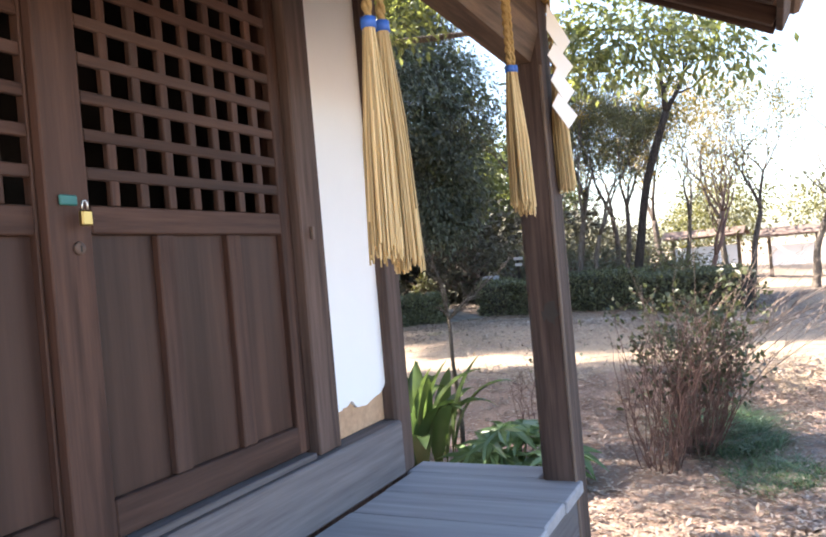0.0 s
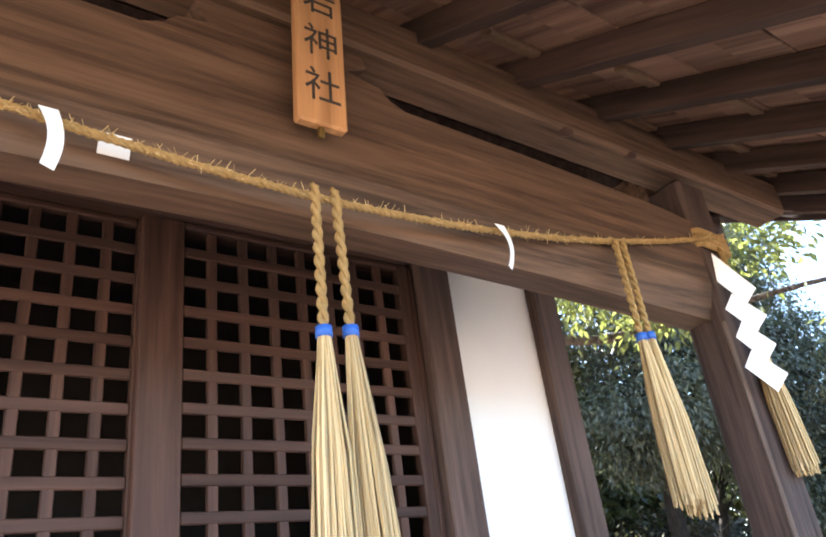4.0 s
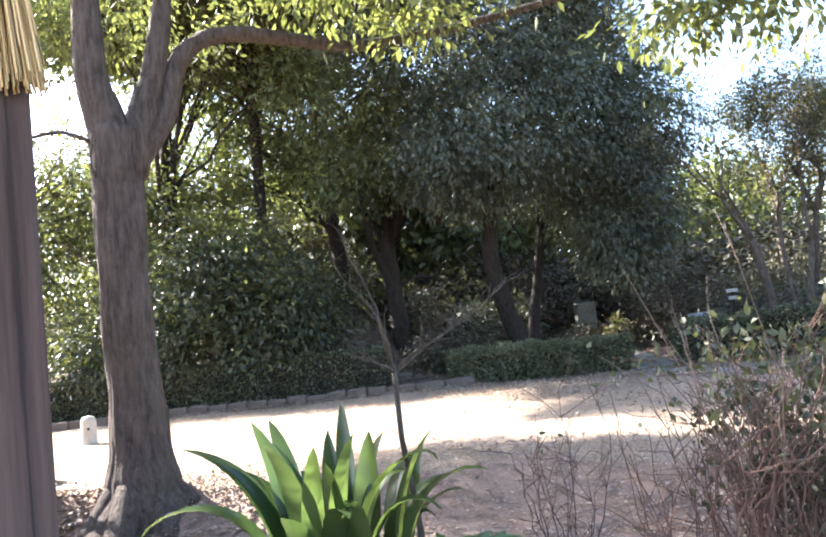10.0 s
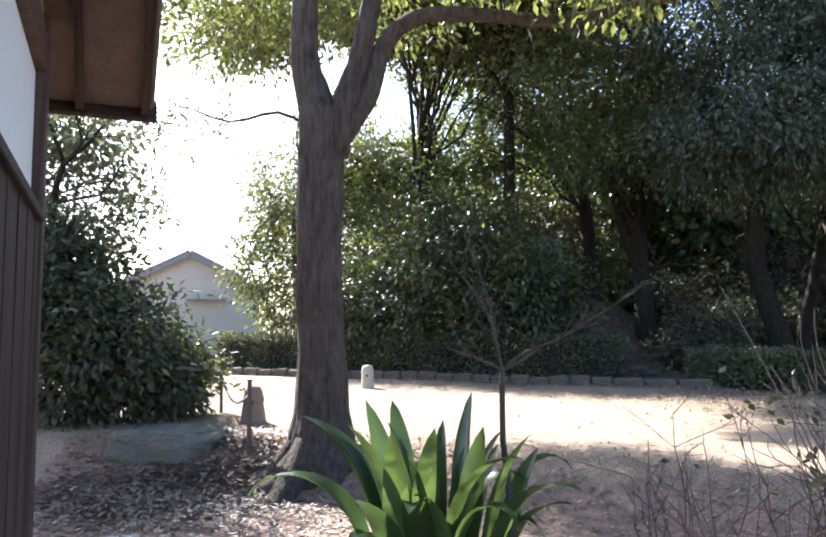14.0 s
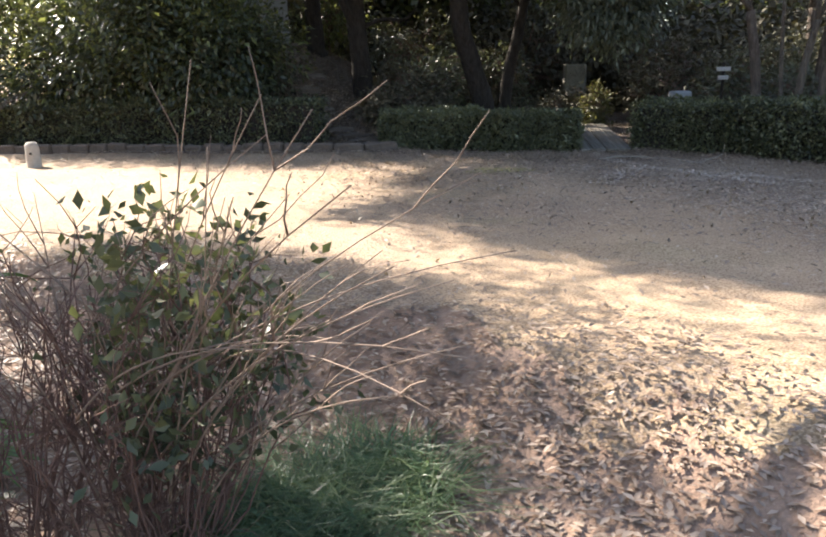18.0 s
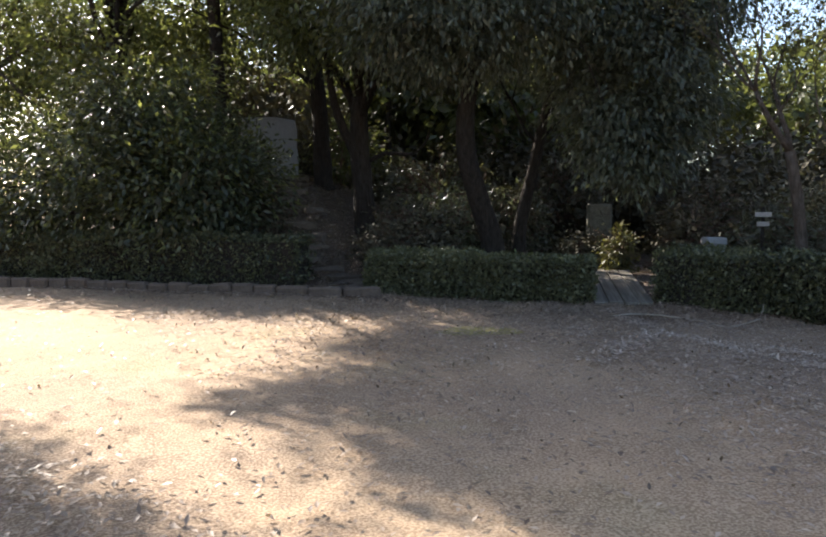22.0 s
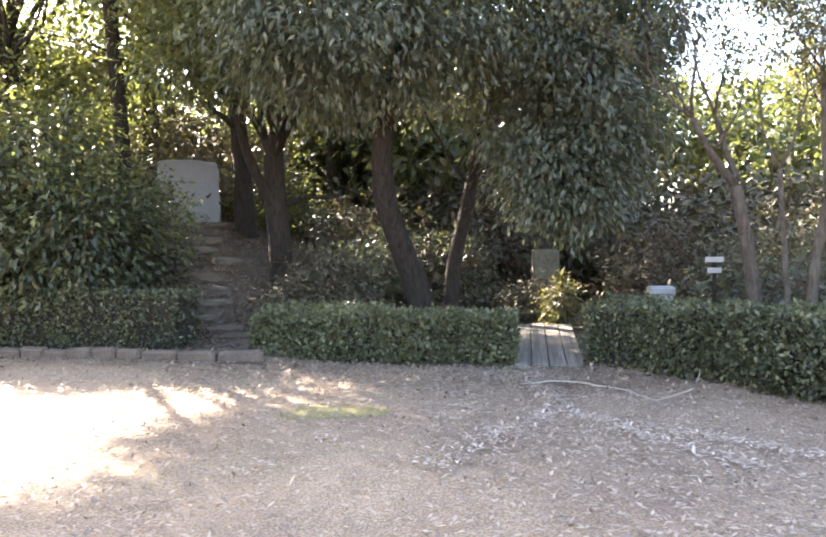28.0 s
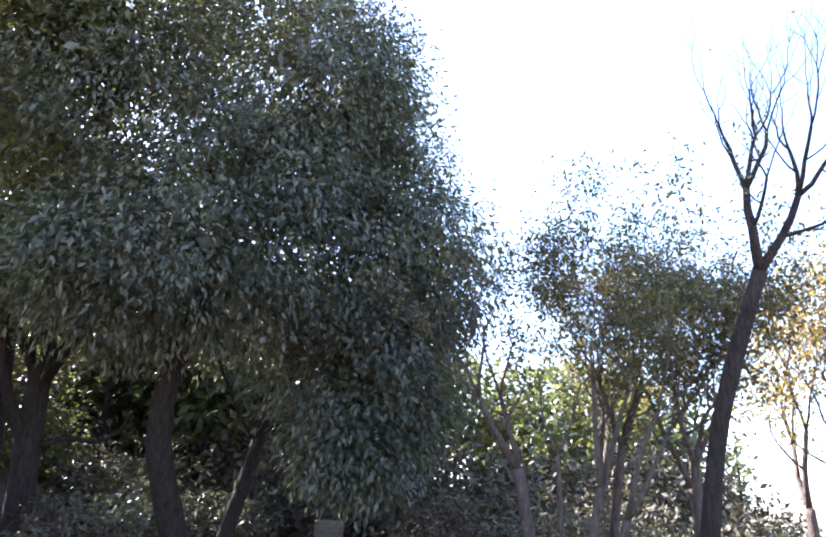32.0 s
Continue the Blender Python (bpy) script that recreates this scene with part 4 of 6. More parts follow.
plate = hung("nameplate", "orange-brown wooden nameplate with black lettering on the porch beam", "nameplate")
PM = pose(1.452, -0.905, 2.262, 4)
part("board", boxed((-0.064, 0.064, 0.0, 0.032, 0, 0.545), bevel=0.006), PLATE_W, plate, m=PM)
part("peg", boxed((-0.007, 0.007, 0.01, 0.024, -0.026, 0.002), bevel=0.002), BRASS, plate, m=PM)
for i, ch in enumerate("愛宕神社"):
    cu = bpy.data.curves.new("character", "FONT")
    cu.body, cu.size, cu.align_x, cu.align_y, cu.extrude = ch, 0.098, "CENTER", "CENTER", 0.0006
    tmp = bpy.data.objects.new("character", cu)
    scene.collection.objects.link(tmp)
    me = bpy.data.meshes.new_from_object(tmp.evaluated_get(bpy.context.evaluated_depsgraph_get()))
    bpy.data.objects.remove(tmp)
    me.materials.clear()
    me.materials.append(INK)
    o = new("character", me)
    o.parent = plate
    o.matrix_basis = PM @ pose(0, -0.0012, 0.478 - 0.127 * i, 90)

lock = hung("padlock", "small brass padlock on a teal painted hasp", "padlock")
part("body", boxed((1.388, 1.421, -0.055, -0.037, 1.425, 1.465), bevel=0.004), BRASS, lock)
bm = bmesh.new()
tube(bm, [(1.3965, -0.046, 1.463), (1.3965, -0.046, 1.481), (1.400, -0.046, 1.489), (1.4075, -0.046, 1.491), (1.411, -0.046, 1.486), (1.4125, -0.046, 1.479), (1.4125, -0.046, 1.463)], [0.003] * 7, 8)
part("shackle", bm, STEEL, lock)
part("hasp", boxed((1.352, 1.404, -0.024, -0.0135, 1.480, 1.507), bevel=0.003), TEAL, lock, "teal hasp plate")
ring = hung("door_pull", "small dark iron pull with a keyhole on the door", "door pull")
bm = bmesh.new()
tube(bm, [(1.404, -0.013, 1.370), (1.404, -0.021, 1.370)], [0.018, 0.015], 14)
part("rosette", bm, RUST, ring)
part("keyhole", boxed((1.4015, 1.4065, -0.0225, -0.0208, 1.360, 1.376), bevel=0), INK, ring)

# ------------------------------------------------------------------ courtyard furniture
def bollard(x, y, h, r, label, two=False):
    t = thing("stone_bollard", label, "bollard", "stone bollards in the courtyard", (x, y, gz(x, y)))
    bm = bmesh.new()
    if two:
        pr = [(0.001, 0), (1.25, 0), (1.15, 0.12), (0.95, 0.45), (0.88, 0.55), (0.98, 0.60), (0.98, 0.68), (0.9, 0.75), (0.85, 0.85), (0.62, 0.96), (0.001, 1.0)]
    else:
        pr = [(0.001, 0), (1.05, 0), (1.0, 0.04), (0.97, 0.75), (0.9, 0.86), (0.66, 0.96), (0.001, 1.0)]
    rings = [[bm.verts.new((r * a * math.cos(k * math.pi / 10), r * a * math.sin(k * math.pi / 10), h * b - 0.02)) for k in range(20)] for a, b in pr]
    for q, s in zip(rings, rings[1:]):
        for k in range(20):
            bm.faces.new((q[k], q[(k + 1) % 20], s[(k + 1) % 20], s[k]))
    for v in bm.verts:
        v.co += 0.01 * noise.noise_vector(v.co * 9)
    for f in bm.faces:
        f.smooth = True
    part("stone", bm, ROCKB if two else GRANITE, t)
    bm = bmesh.new()
    d = Vector((3.0 - x, -2.6 - y, 0)).normalized()
    c = d * r * 0.95 + Vector((0, 0, h * 0.52))
    tube(bm, [c - d * 0.02, c + d * 0.012], [0.022, 0.02], 10)
    part("socket", bm, INK, t, "dark round socket")
    return t


bollard(5.27, 6.55, 0.40, 0.105, "pale domed stone bollard with a dark socket")
bollard(6.14, 7.50, 0.40, 0.105, "pale domed stone bollard near the hedge")
bollard(4.25, 3.55, 0.40, 0.115, "brownish two-tiered stone bollard", True)


def iron_post(x, y, h):
    t = thing("chain_post", "rusty iron post of a chain barrier", "post", "chain posts", (x, y, gz(x, y)))
    part("shaft", boxed((-0.019, 0.019, -0.019, 0.019, -0.05, h), bevel=0.004), RUST, t)
    part("cap", boxed((-0.026, 0.026, -0.026, 0.026, h, h + 0.012), bevel=0.003), RUST, t)


for x, y, h in ((4.19, 2.25, 0.62), (3.91, 4.55, 0.60), (3.60, 4.60, 0.60)):
    iron_post(x, y, h)
ch = thing("barrier_chain", "thin sagging chain between iron posts", "chain")
for (xa, ya), (xb, yb) in (((4.19, 2.25), (3.91, 4.55)), ((3.91, 4.55), (3.60, 4.60))):
    n = int(math.hypot(xb - xa, yb - ya) / 0.045)
    bm = bmesh.new()
    for i in range(n):
        u = (i + 0.5) / n
        p = Vector((xa + (xb - xa) * u, ya + (yb - ya) * u, 0.50 + gz(xa, ya) - 0.16 * math.sin(math.pi * u)))
        bmesh.ops.create_cube(bm, size=1, matrix=Matrix.Translation(p) @ pose(0, 0, 0, 45 * (i % 2), 0, math.degrees(math.atan2(yb - ya, xb - xa))) @ Matrix.Diagonal((0.048, 0.016, 0.022, 1)))
    part("chain_length", bm, RUST, ch)


def boulder(name, c, s, seed, mat, label, cat="boulder", rz=0):
    bm = bmesh.new()
    bmesh.ops.create_icosphere(bm, subdivisions=4, radius=1)
    for v in bm.verts:
        p = v.co.copy()
        q = Vector((math.copysign(abs(p.x) ** 0.5, p.x), math.copysign(abs(p.y) ** 0.5, p.y), math.copysign(abs(p.z) ** 0.55, p.z)))
        v.co = q * (1 + 0.16 * noise.noise(p * 1.6 + Vector((seed, 0, 0))) + 0.05 * noise.noise(p * 6 + Vector((0, seed, 0))))
        v.co = Vector((v.co.x * s[0], v.co.y * s[1], v.co.z * s[2]))
    me = bpy.data.meshes.new(name)
    bm.to_mesh(me)
    bm.free()
    me.materials.append(mat)
    o = new(name, me)
    o.location = c
    o.rotation_euler = (0, 0, radians(rz))
    return tagged(o, label, cat)


boulder("boulder", (3.50, 2.80, -0.14), (0.58, 0.34, 0.21), 3, ROCK, "flat-topped mossy grey boulder among fallen leaves", rz=-28)
sl = tagged(part("stepping_slab", boxed((-0.55, 0.35, -1.7, 1.1, -0.10, 0.02), bevel=0.012, wob=0.008), SLAB_M, None, m=pose(3.33, -0.45, -0.33, 0, 0, 9)), "grey concrete paving slab beside the hall", "paving slab")
# ------------------------------------------------------------------ hedges, kerb, bridge
def hedge(pts, h, depth, label, density=5200, top=0.0):
    """A clipped hedge along a front line, thick behind it."""
    t = thing("hedge", label, "hedge", "clipped hedges", (*pts[0], gz(*pts[0])))
    t.location = (0, 0, 0)
    allP, core = [], bmesh.new()
    for a, b in zip(pts, pts[1:]):
        a, b = np.array(a), np.array(b)
        Ls = np.linalg.norm(b - a)
        d = (b - a) / Ls
        nrm = np.array([-d[1], d[0]])
        if nrm @ np.array([0.6, 0.8]) < 0:
            nrm = -nrm
        n = int(density * Ls)
        u, w, v = rng.uniform(-0.02, 1.02, n), rng.uniform(0, 1, n), rng.uniform(0, 1, n)
        face = rng.uniform(0, 1, n)
        s = np.minimum(0.16, rng.exponential(0.055, n)) - 0.03
        w2 = np.where(face < 0.52, s, np.where(face < 0.86, w * depth, depth - s))
        v2 = np.where((face >= 0.52) & (face < 0.86), h - s * 0.8, 0.02 + v * (h - 0.04))
        end = rng.uniform(0, 1, n) < 0.10
        u = np.where(end, np.where(rng.uniform(0, 1, n) < 0.5, s / Ls, 1 - s / Ls), u)
        w2 = np.where(end, w * depth, w2)
        v2 = np.where(end, v * h, v2)
        p = a + np.outer(u * Ls, d) + np.outer(w2, nrm)
        bulge = 0.06 * np.sin(p[:, 0] * 2.3 + p[:, 1] * 1.7) + 0.045 * np.sin(p[:, 0] * 5.1 - p[:, 1] * 4.0)
        p = p - np.outer(bulge * (w2 < depth * 0.5), nrm)
        zz = ground_z(p[:, 0], p[:, 1]) * 0 + gz(*((a + b) / 2))
        allP.append(np.column_stack([p, zz + v2 * (1 + 0.05 * np.sin(p[:, 0] * 3 + p[:, 1] * 2.2) + 0.05 * np.sin(p[:, 0] * 11 + 2.0) * np.sin(p[:, 1] * 9 + p[:, 0] * 4))]))
        z0 = gz(*((a + b) / 2))
        q = [a + nrm * 0.10, b + nrm * 0.10, b + nrm * (depth - 0.1), a + nrm * (depth - 0.1)]
        lo = [core.verts.new((*k, z0 - 0.2)) for k in q]
        hi = [core.verts.new((*k, z0 + h - 0.10)) for k in q]
        core.faces.new(hi)
        core.faces.new(lo[::-1])
        for k in range(4):
            core.faces.new((lo[k], lo[(k + 1) % 4], hi[(k + 1) % 4], hi[k]))
    bmesh.ops.recalc_face_normals(core, faces=core.faces)
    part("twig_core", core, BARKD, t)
    V, F = leaves_at(np.concatenate(allP), 0.060, 0.52, 0.0)
    fast_mesh("foliage", V, F, 3, LEAF_HG, t)
    return t


hedge([(3.6, 12.6), (7.0, 9.9), (10.45, 7.25)], 0.82, 0.85, "long clipped evergreen hedge behind a stone kerb", 2600)
hedge([(11.44, 6.62), (12.9, 5.75), (14.28, 4.82)], 0.64, 0.85, "low clipped hedge between steps and bridge", 5200)
hedge([(15.12, 4.55), (15.45, 2.9), (15.45, 1.0), (15.0, -0.95)], 0.78, 0.9, "clipped hedge beside the plank bridge", 4200)


def kerb(pts, label):
    t = thing("kerb", label, "kerb", kind="structure")
    first = []
    for k in range(4):
        bm = boxed((-0.16, 0.16, -0.085, 0.085, -0.12, 0.15), bevel=0.03)
        bmesh.ops.subdivide_edges(bm, edges=bm.edges, cuts=1)
        for v in bm.verts:
            v.co += 0.018 * noise.noise_vector(v.co * 7 + Vector((k * 5.0, 0, 0)))
        first.append(bm)
    meshes = []
    for bm in first:
        me = bpy.data.meshes.new("stone")
        bm.to_mesh(me)
        bm.free()
        me.materials.append(KERB_S)
        meshes.append(me)
    i = 0
    for a, b in zip(pts, pts[1:]):
        a, b = Vector(a), Vector(b)
        n = int((b - a).length / 0.335)
        for j in range(n):
            p = a.lerp(b, (j + 0.5) / n)
            o = new("stone", meshes[i % 4])
            o.parent = t
            o.matrix_basis = pose(p.x, p.y, gz(p.x, p.y) + 0.01 * random.uniform(-1, 1), random.uniform(-3, 3), random.uniform(-3, 3), math.degrees(math.atan2(b.y - a.y, b.x - a.x)) + random.uniform(-3, 3)) @ Matrix.Diagonal(((b - a).length / n / 0.335, 1, random.uniform(0.85, 1.1), 1))
            i += 1


kerb([(3.4, 12.0), (6.8, 9.35), (10.1, 6.75), (10.9, 6.15), (11.45, 6.05)], "low kerb of weathered stones along the hedge")

br = thing("plank_bridge", "short bridge of pale grey planks over a ditch", "bridge")
ba, bdir = Vector((14.20, 4.70, -0.10)), Vector((0.55, 0.83, 0.02)).normalized()
yaw_b = math.degrees(math.atan2(bdir.y, bdir.x)) - 90
pl = None
for i in range(4):
    m = pose(ba.x, ba.y, ba.z, 4.4, 0, yaw_b) @ pose(0.10 + i * 0.212, 0.05 * (i % 2), 0.004 * (i % 3))
    pl = part("plank", boxed((-0.10, 0.10, 0, 2.8, -0.05, 0), bevel=0.006), PLANK_W, br, m=m) if pl is None else share(pl, "plank", m, br)
part("bearer", boxed((0.02, 0.85, 0.15, 0.27, -0.17, -0.052), bevel=0.008), PLANK_W, br, m=pose(ba.x, ba.y, ba.z, 0, 0, yaw_b))
part("bearer", boxed((0.02, 0.85, 2.5, 2.62, -0.19, -0.052), bevel=0.008), PLANK_W, br, m=pose(ba.x, ba.y, ba.z, 4.4, 0, yaw_b))

# rough steps up the bank to the monument
st = thing("earth_steps", "rough stone and log steps up the wooded bank", "steps")
for i in range(13):
    u = i / 12
    x, y = 11.22 + 0.60 * u, 7.0 + 5.2 * u
    w = random.uniform(0.22, 0.40)
    bm = boxed((-w, w, -0.12, 0.15, -0.14, 0.05), bevel=0.03)
    bmesh.ops.subdivide_edges(bm, edges=bm.edges, cuts=2)
    for v in bm.verts:
        v.co += Vector((0.10, 0.07, 0.045)) * noise.noise(v.co * 5.0 + Vector((i * 3.0, 0, 0))) + 0.03 * noise.noise_vector(v.co * 11)
    part("step", bm, STEP_S, st, m=pose(x + random.choice((-0.22, -0.05, 0.16)) + random.uniform(-0.06, 0.06), y + random.uniform(-0.06, 0.06), gz(x, y) + 0.02, random.uniform(-5, 4), random.uniform(-6, 6), random.uniform(-26, 20)))

mo = thing("stone_monument", "tall plain grey stone tablet on the bank", "monument")
bm = boxed((-0.64, 0.64, -0.11, 0.11, 0.10, 1.46), bevel=0.03)
bmesh.ops.subdivide_edges(bm, edges=bm.edges, cuts=5, use_grid_fill=True)
for w in bm.verts:
    # the hewn outline narrows and rounds off towards the top
    up = max(0.0, w.co.z - 0.85) / 0.6
    w.co.x *= 1 - 0.06 * up * up
    w.co.z -= 0.07 * up * (abs(w.co.x) / 0.6) ** 2
    w.co += 0.05 * noise.noise_vector(w.co * 2.2)
part("tablet", bm, MONU, mo, m=pose(11.50, 12.95, 1.82, 0, 0, -8))
part("footing", boxed((-0.75, 0.75, -0.25, 0.25, -0.25, 0.10), bevel=0.03), ROCK, mo, m=pose(11.50, 12.95, 1.82, 0, 0, -8))
# dark ROCK on a pale pillar carries the shade under the trees
gp = thing("gate_pillar", "grey stone pillar, toned dark as in shade, among trees beyond the bridge", "pillar")
part("shaft", boxed((-0.25, 0.25, -0.15, 0.15, -0.2, 1.30), bevel=0.04, wob=0.02), ROCK, gp, m=pose(17.45, 8.7, gz(17.45, 8.7), 0, 0, -30))
cp = thing("stone_post", "squat capped stone post behind the hedge", "post")
part("shaft", boxed((-0.14, 0.14, -0.14, 0.14, -0.75, 0.55), bevel=0.02), MONU, cp, m=pose(17.0, 5.2, 0.07, 0, 0, -30))
part("cap", boxed((-0.17, 0.17, -0.17, 0.17, 0.551, 0.68), bevel=0.03), MONU, cp, m=pose(17.0, 5.2, 0.07, 0, 0, -30))
sg = thing("signboard", "small pale signboard on a thin post behind the hedge", "sign")
part("post", boxed((-0.025, 0.025, 0.012, 0.06, gz(17.4, 4.6) - 0.1, 1.24), bevel=0.006), BARKD, sg, m=pose(17.4, 4.6, 0, 0, 0, -45))
for z, w in ((0.94, 0.09), (1.09, 0.12)):
    part("board", boxed((-w, w, -0.012, 0.010, z, z + 0.075), bevel=0.005), SLAB_M, sg, m=pose(17.4, 4.6, 0, 0, 0, -45))

# ------------------------------------------------------------------ trees
def rise(x, y, dz=-0.08):
    return gz(x, y) + dz


# the tree at the corner of the courtyard: flared foot, forked trunk, wide crown
bx, by = 4.74, 1.85
tree("mature tree with flared roots and a forked trunk beside the hall",
     [(bx + 0.02, by, -0.50), (bx + 0.02, by, -0.32), (bx + 0.03, by, -0.18), (bx + 0.04, by, 0.04), (bx + 0.04, by, 0.35), (bx + 0.02, by + 0.02, 0.9), (bx, by, 1.5), (bx - 0.01, by, 2.2), (bx + 0.03, by, 2.80)],
     [0.60, 0.50, 0.39, 0.275, 0.215, 0.192, 0.188, 0.185, 0.205], BARK,
     # several high blobs lie out of view, added to shade the bank below
     [(3.0, 2.3, 6.2, 1.8, 1.6, 0.8, 0.5), (6.4, 1.2, 5.4, 1.5, 1.2, 0.55, 0.5), (5.4, 4.4, 5.2, 1.7, 1.4, 0.7, 0.9), (4.0, 5.6, 5.2, 1.6, 1.3, 0.7, 1.0), (8.9, -1.3, 3.45, 0.55, 0.75, 0.42, 0.55), (9.5, -2.1, 3.35, 0.4, 0.45, 0.35, 0.25), (8.5, -0.8, 3.3, 0.35, 0.4, 0.3, 0.2), (6.3, 0.9, 4.1, 0.75, 0.6, 0.35, 0.5), (7.5, 0.1, 4.2, 0.7, 0.6, 0.4, 0.45), (7.0, 0.7, 3.75, 0.5, 0.4, 0.25, 0.25), (3.9, 7.6, 5.7, 1.2, 1.1, 0.5, 0.8), (3.1, 2.9, 5.0, 1.0, 0.7, 0.4, 0.6), (4.6, -0.4, 6.0, 1.5, 1.0, 0.6, 0.35), (4.5, 7.6, 6.1, 0.55, 0.6, 0.3, 0.5), (5.0, 6.6, 6.0, 0.5, 0.6, 0.3, 0.5), (3.85, 8.6, 6.2, 0.55, 0.5, 0.3, 0.4), (3.3, 4.3, 5.3, 0.8, 0.7, 0.35, 0.5)],
     LEAF_LT, 78, 32, 0.105, 0.20, limbs=0,
     extra=[([(bx + 0.04, by, 2.45), (bx - 0.04, by + 0.02, 2.9), (bx - 0.14, by, 3.3), (bx - 0.16, by, 4.4), (bx - 0.45, by + 0.1, 5.6)], [0.17, 0.155, 0.125, 0.085, 0.035]),
            ([(bx + 0.10, by, 2.45), (bx + 0.24, by - 0.02, 2.95), (bx + 0.36, by - 0.05, 3.4), (bx + 0.48, by - 0.1, 4.3), (bx + 0.4, by - 0.2, 5.4)], [0.15, 0.125, 0.095, 0.065, 0.03]),
            ([(bx + 0.16, by, 2.55), (bx + 0.32, by - 0.02, 2.80), (bx + 0.43, by - 0.03, 3.0), (bx + 0.54, by - 0.05, 3.4), (bx + 0.75, by - 0.1, 3.62), (bx + 1.05, by - 0.15, 3.70), (bx + 1.55, by - 0.3, 3.66), (bx + 2.1, by - 0.45, 3.62), (bx + 2.9, by - 1.0, 3.70), (bx + 3.6, by - 1.9, 3.74), (bx + 4.3, by - 3.0, 3.62), (bx + 4.8, by - 4.0, 3.48)], [0.105, 0.098, 0.09, 0.082, 0.076, 0.070, 0.062, 0.052, 0.040, 0.028, 0.016, 0.006]),
            ([(bx - 0.28, by, 4.3), (bx - 0.3, by + 1.6, 4.9), (bx - 0.6, by + 3.6, 5.2)], [0.06, 0.04, 0.015]),
            ([(bx - 0.28, by, 4.5), (bx - 1.2, by + 0.3, 5.5), (bx - 1.9, by + 0.5, 6.2)], [0.05, 0.035, 0.015]),
            ([(bx + 0.36, by, 4.6), (bx + 0.6, by + 1.4, 5.0), (bx + 0.8, by + 2.6, 5.2)], [0.05, 0.035, 0.015]),
            ([(bx - 0.02, by, 2.62), (bx - 0.35, by + 0.1, 2.80), (bx - 0.75, by + 0.2, 2.72), (bx - 1.2, by + 0.3, 2.86), (bx - 1.7, by + 0.5, 2.78)], [0.020, 0.016, 0.012, 0.008, 0.003]),
            ([(bx - 0.75, by + 0.2, 2.72), (bx - 1.0, by + 0.2, 2.55), (bx - 1.35, by + 0.3, 2.6)], [0.008, 0.006, 0.002]),
            ([(bx - 0.08, by - 0.12, 0.05), (bx - 0.24, by - 0.34, -0.22), (bx - 0.40, by - 0.58, -0.40), (bx - 0.52, by - 0.78, -0.47)], [0.12, 0.11, 0.09, 0.04]),
            ([(bx + 0.12, by - 0.10, 0.05), (bx + 0.34, by - 0.26, -0.22), (bx + 0.58, by - 0.38, -0.38), (bx + 0.86, by - 0.46, -0.46)], [0.12, 0.11, 0.08, 0.035]),
            ([(bx - 0.12, by + 0.02, 0.05), (bx - 0.36, by - 0.04, -0.24), (bx - 0.56, by - 0.02, -0.40), (bx - 0.74, by + 0.02, -0.46)], [0.11, 0.10, 0.07, 0.03]),
            ([(bx + 0.03, by - 0.14, 0.0), (bx + 0.06, by - 0.38, -0.26), (bx + 0.10, by - 0.62, -0.40), (bx + 0.12, by - 0.84, -0.47)], [0.12, 0.10, 0.07, 0.03]),
            ([(bx + 0.0, by, 2.2), (bx - 0.20, by - 0.1, 2.45), (bx - 0.18, by - 0.2, 2.75)], [0.014, 0.010, 0.004])],
     leaf2=LEAF_MD, sides=56, lobes=0.16, ridge=0.10)

WOOD = "trees of the grove behind the hedge"
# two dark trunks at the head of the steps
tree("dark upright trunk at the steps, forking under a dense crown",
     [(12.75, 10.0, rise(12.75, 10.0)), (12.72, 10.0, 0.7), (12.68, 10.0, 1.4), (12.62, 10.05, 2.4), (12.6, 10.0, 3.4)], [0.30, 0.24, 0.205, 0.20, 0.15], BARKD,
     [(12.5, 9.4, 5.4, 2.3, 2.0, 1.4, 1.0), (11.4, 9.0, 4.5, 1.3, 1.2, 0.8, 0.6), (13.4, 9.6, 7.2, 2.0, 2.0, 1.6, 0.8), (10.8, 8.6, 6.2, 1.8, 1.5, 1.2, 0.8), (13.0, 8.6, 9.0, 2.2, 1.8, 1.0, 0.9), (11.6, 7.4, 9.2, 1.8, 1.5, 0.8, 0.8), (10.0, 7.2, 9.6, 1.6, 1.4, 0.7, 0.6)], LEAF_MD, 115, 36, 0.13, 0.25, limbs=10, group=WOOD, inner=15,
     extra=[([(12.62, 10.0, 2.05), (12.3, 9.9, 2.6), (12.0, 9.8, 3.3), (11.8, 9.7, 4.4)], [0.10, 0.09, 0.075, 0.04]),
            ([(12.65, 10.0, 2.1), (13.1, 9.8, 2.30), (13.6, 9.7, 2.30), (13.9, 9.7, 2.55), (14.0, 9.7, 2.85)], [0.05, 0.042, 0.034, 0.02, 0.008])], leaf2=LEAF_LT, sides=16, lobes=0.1)
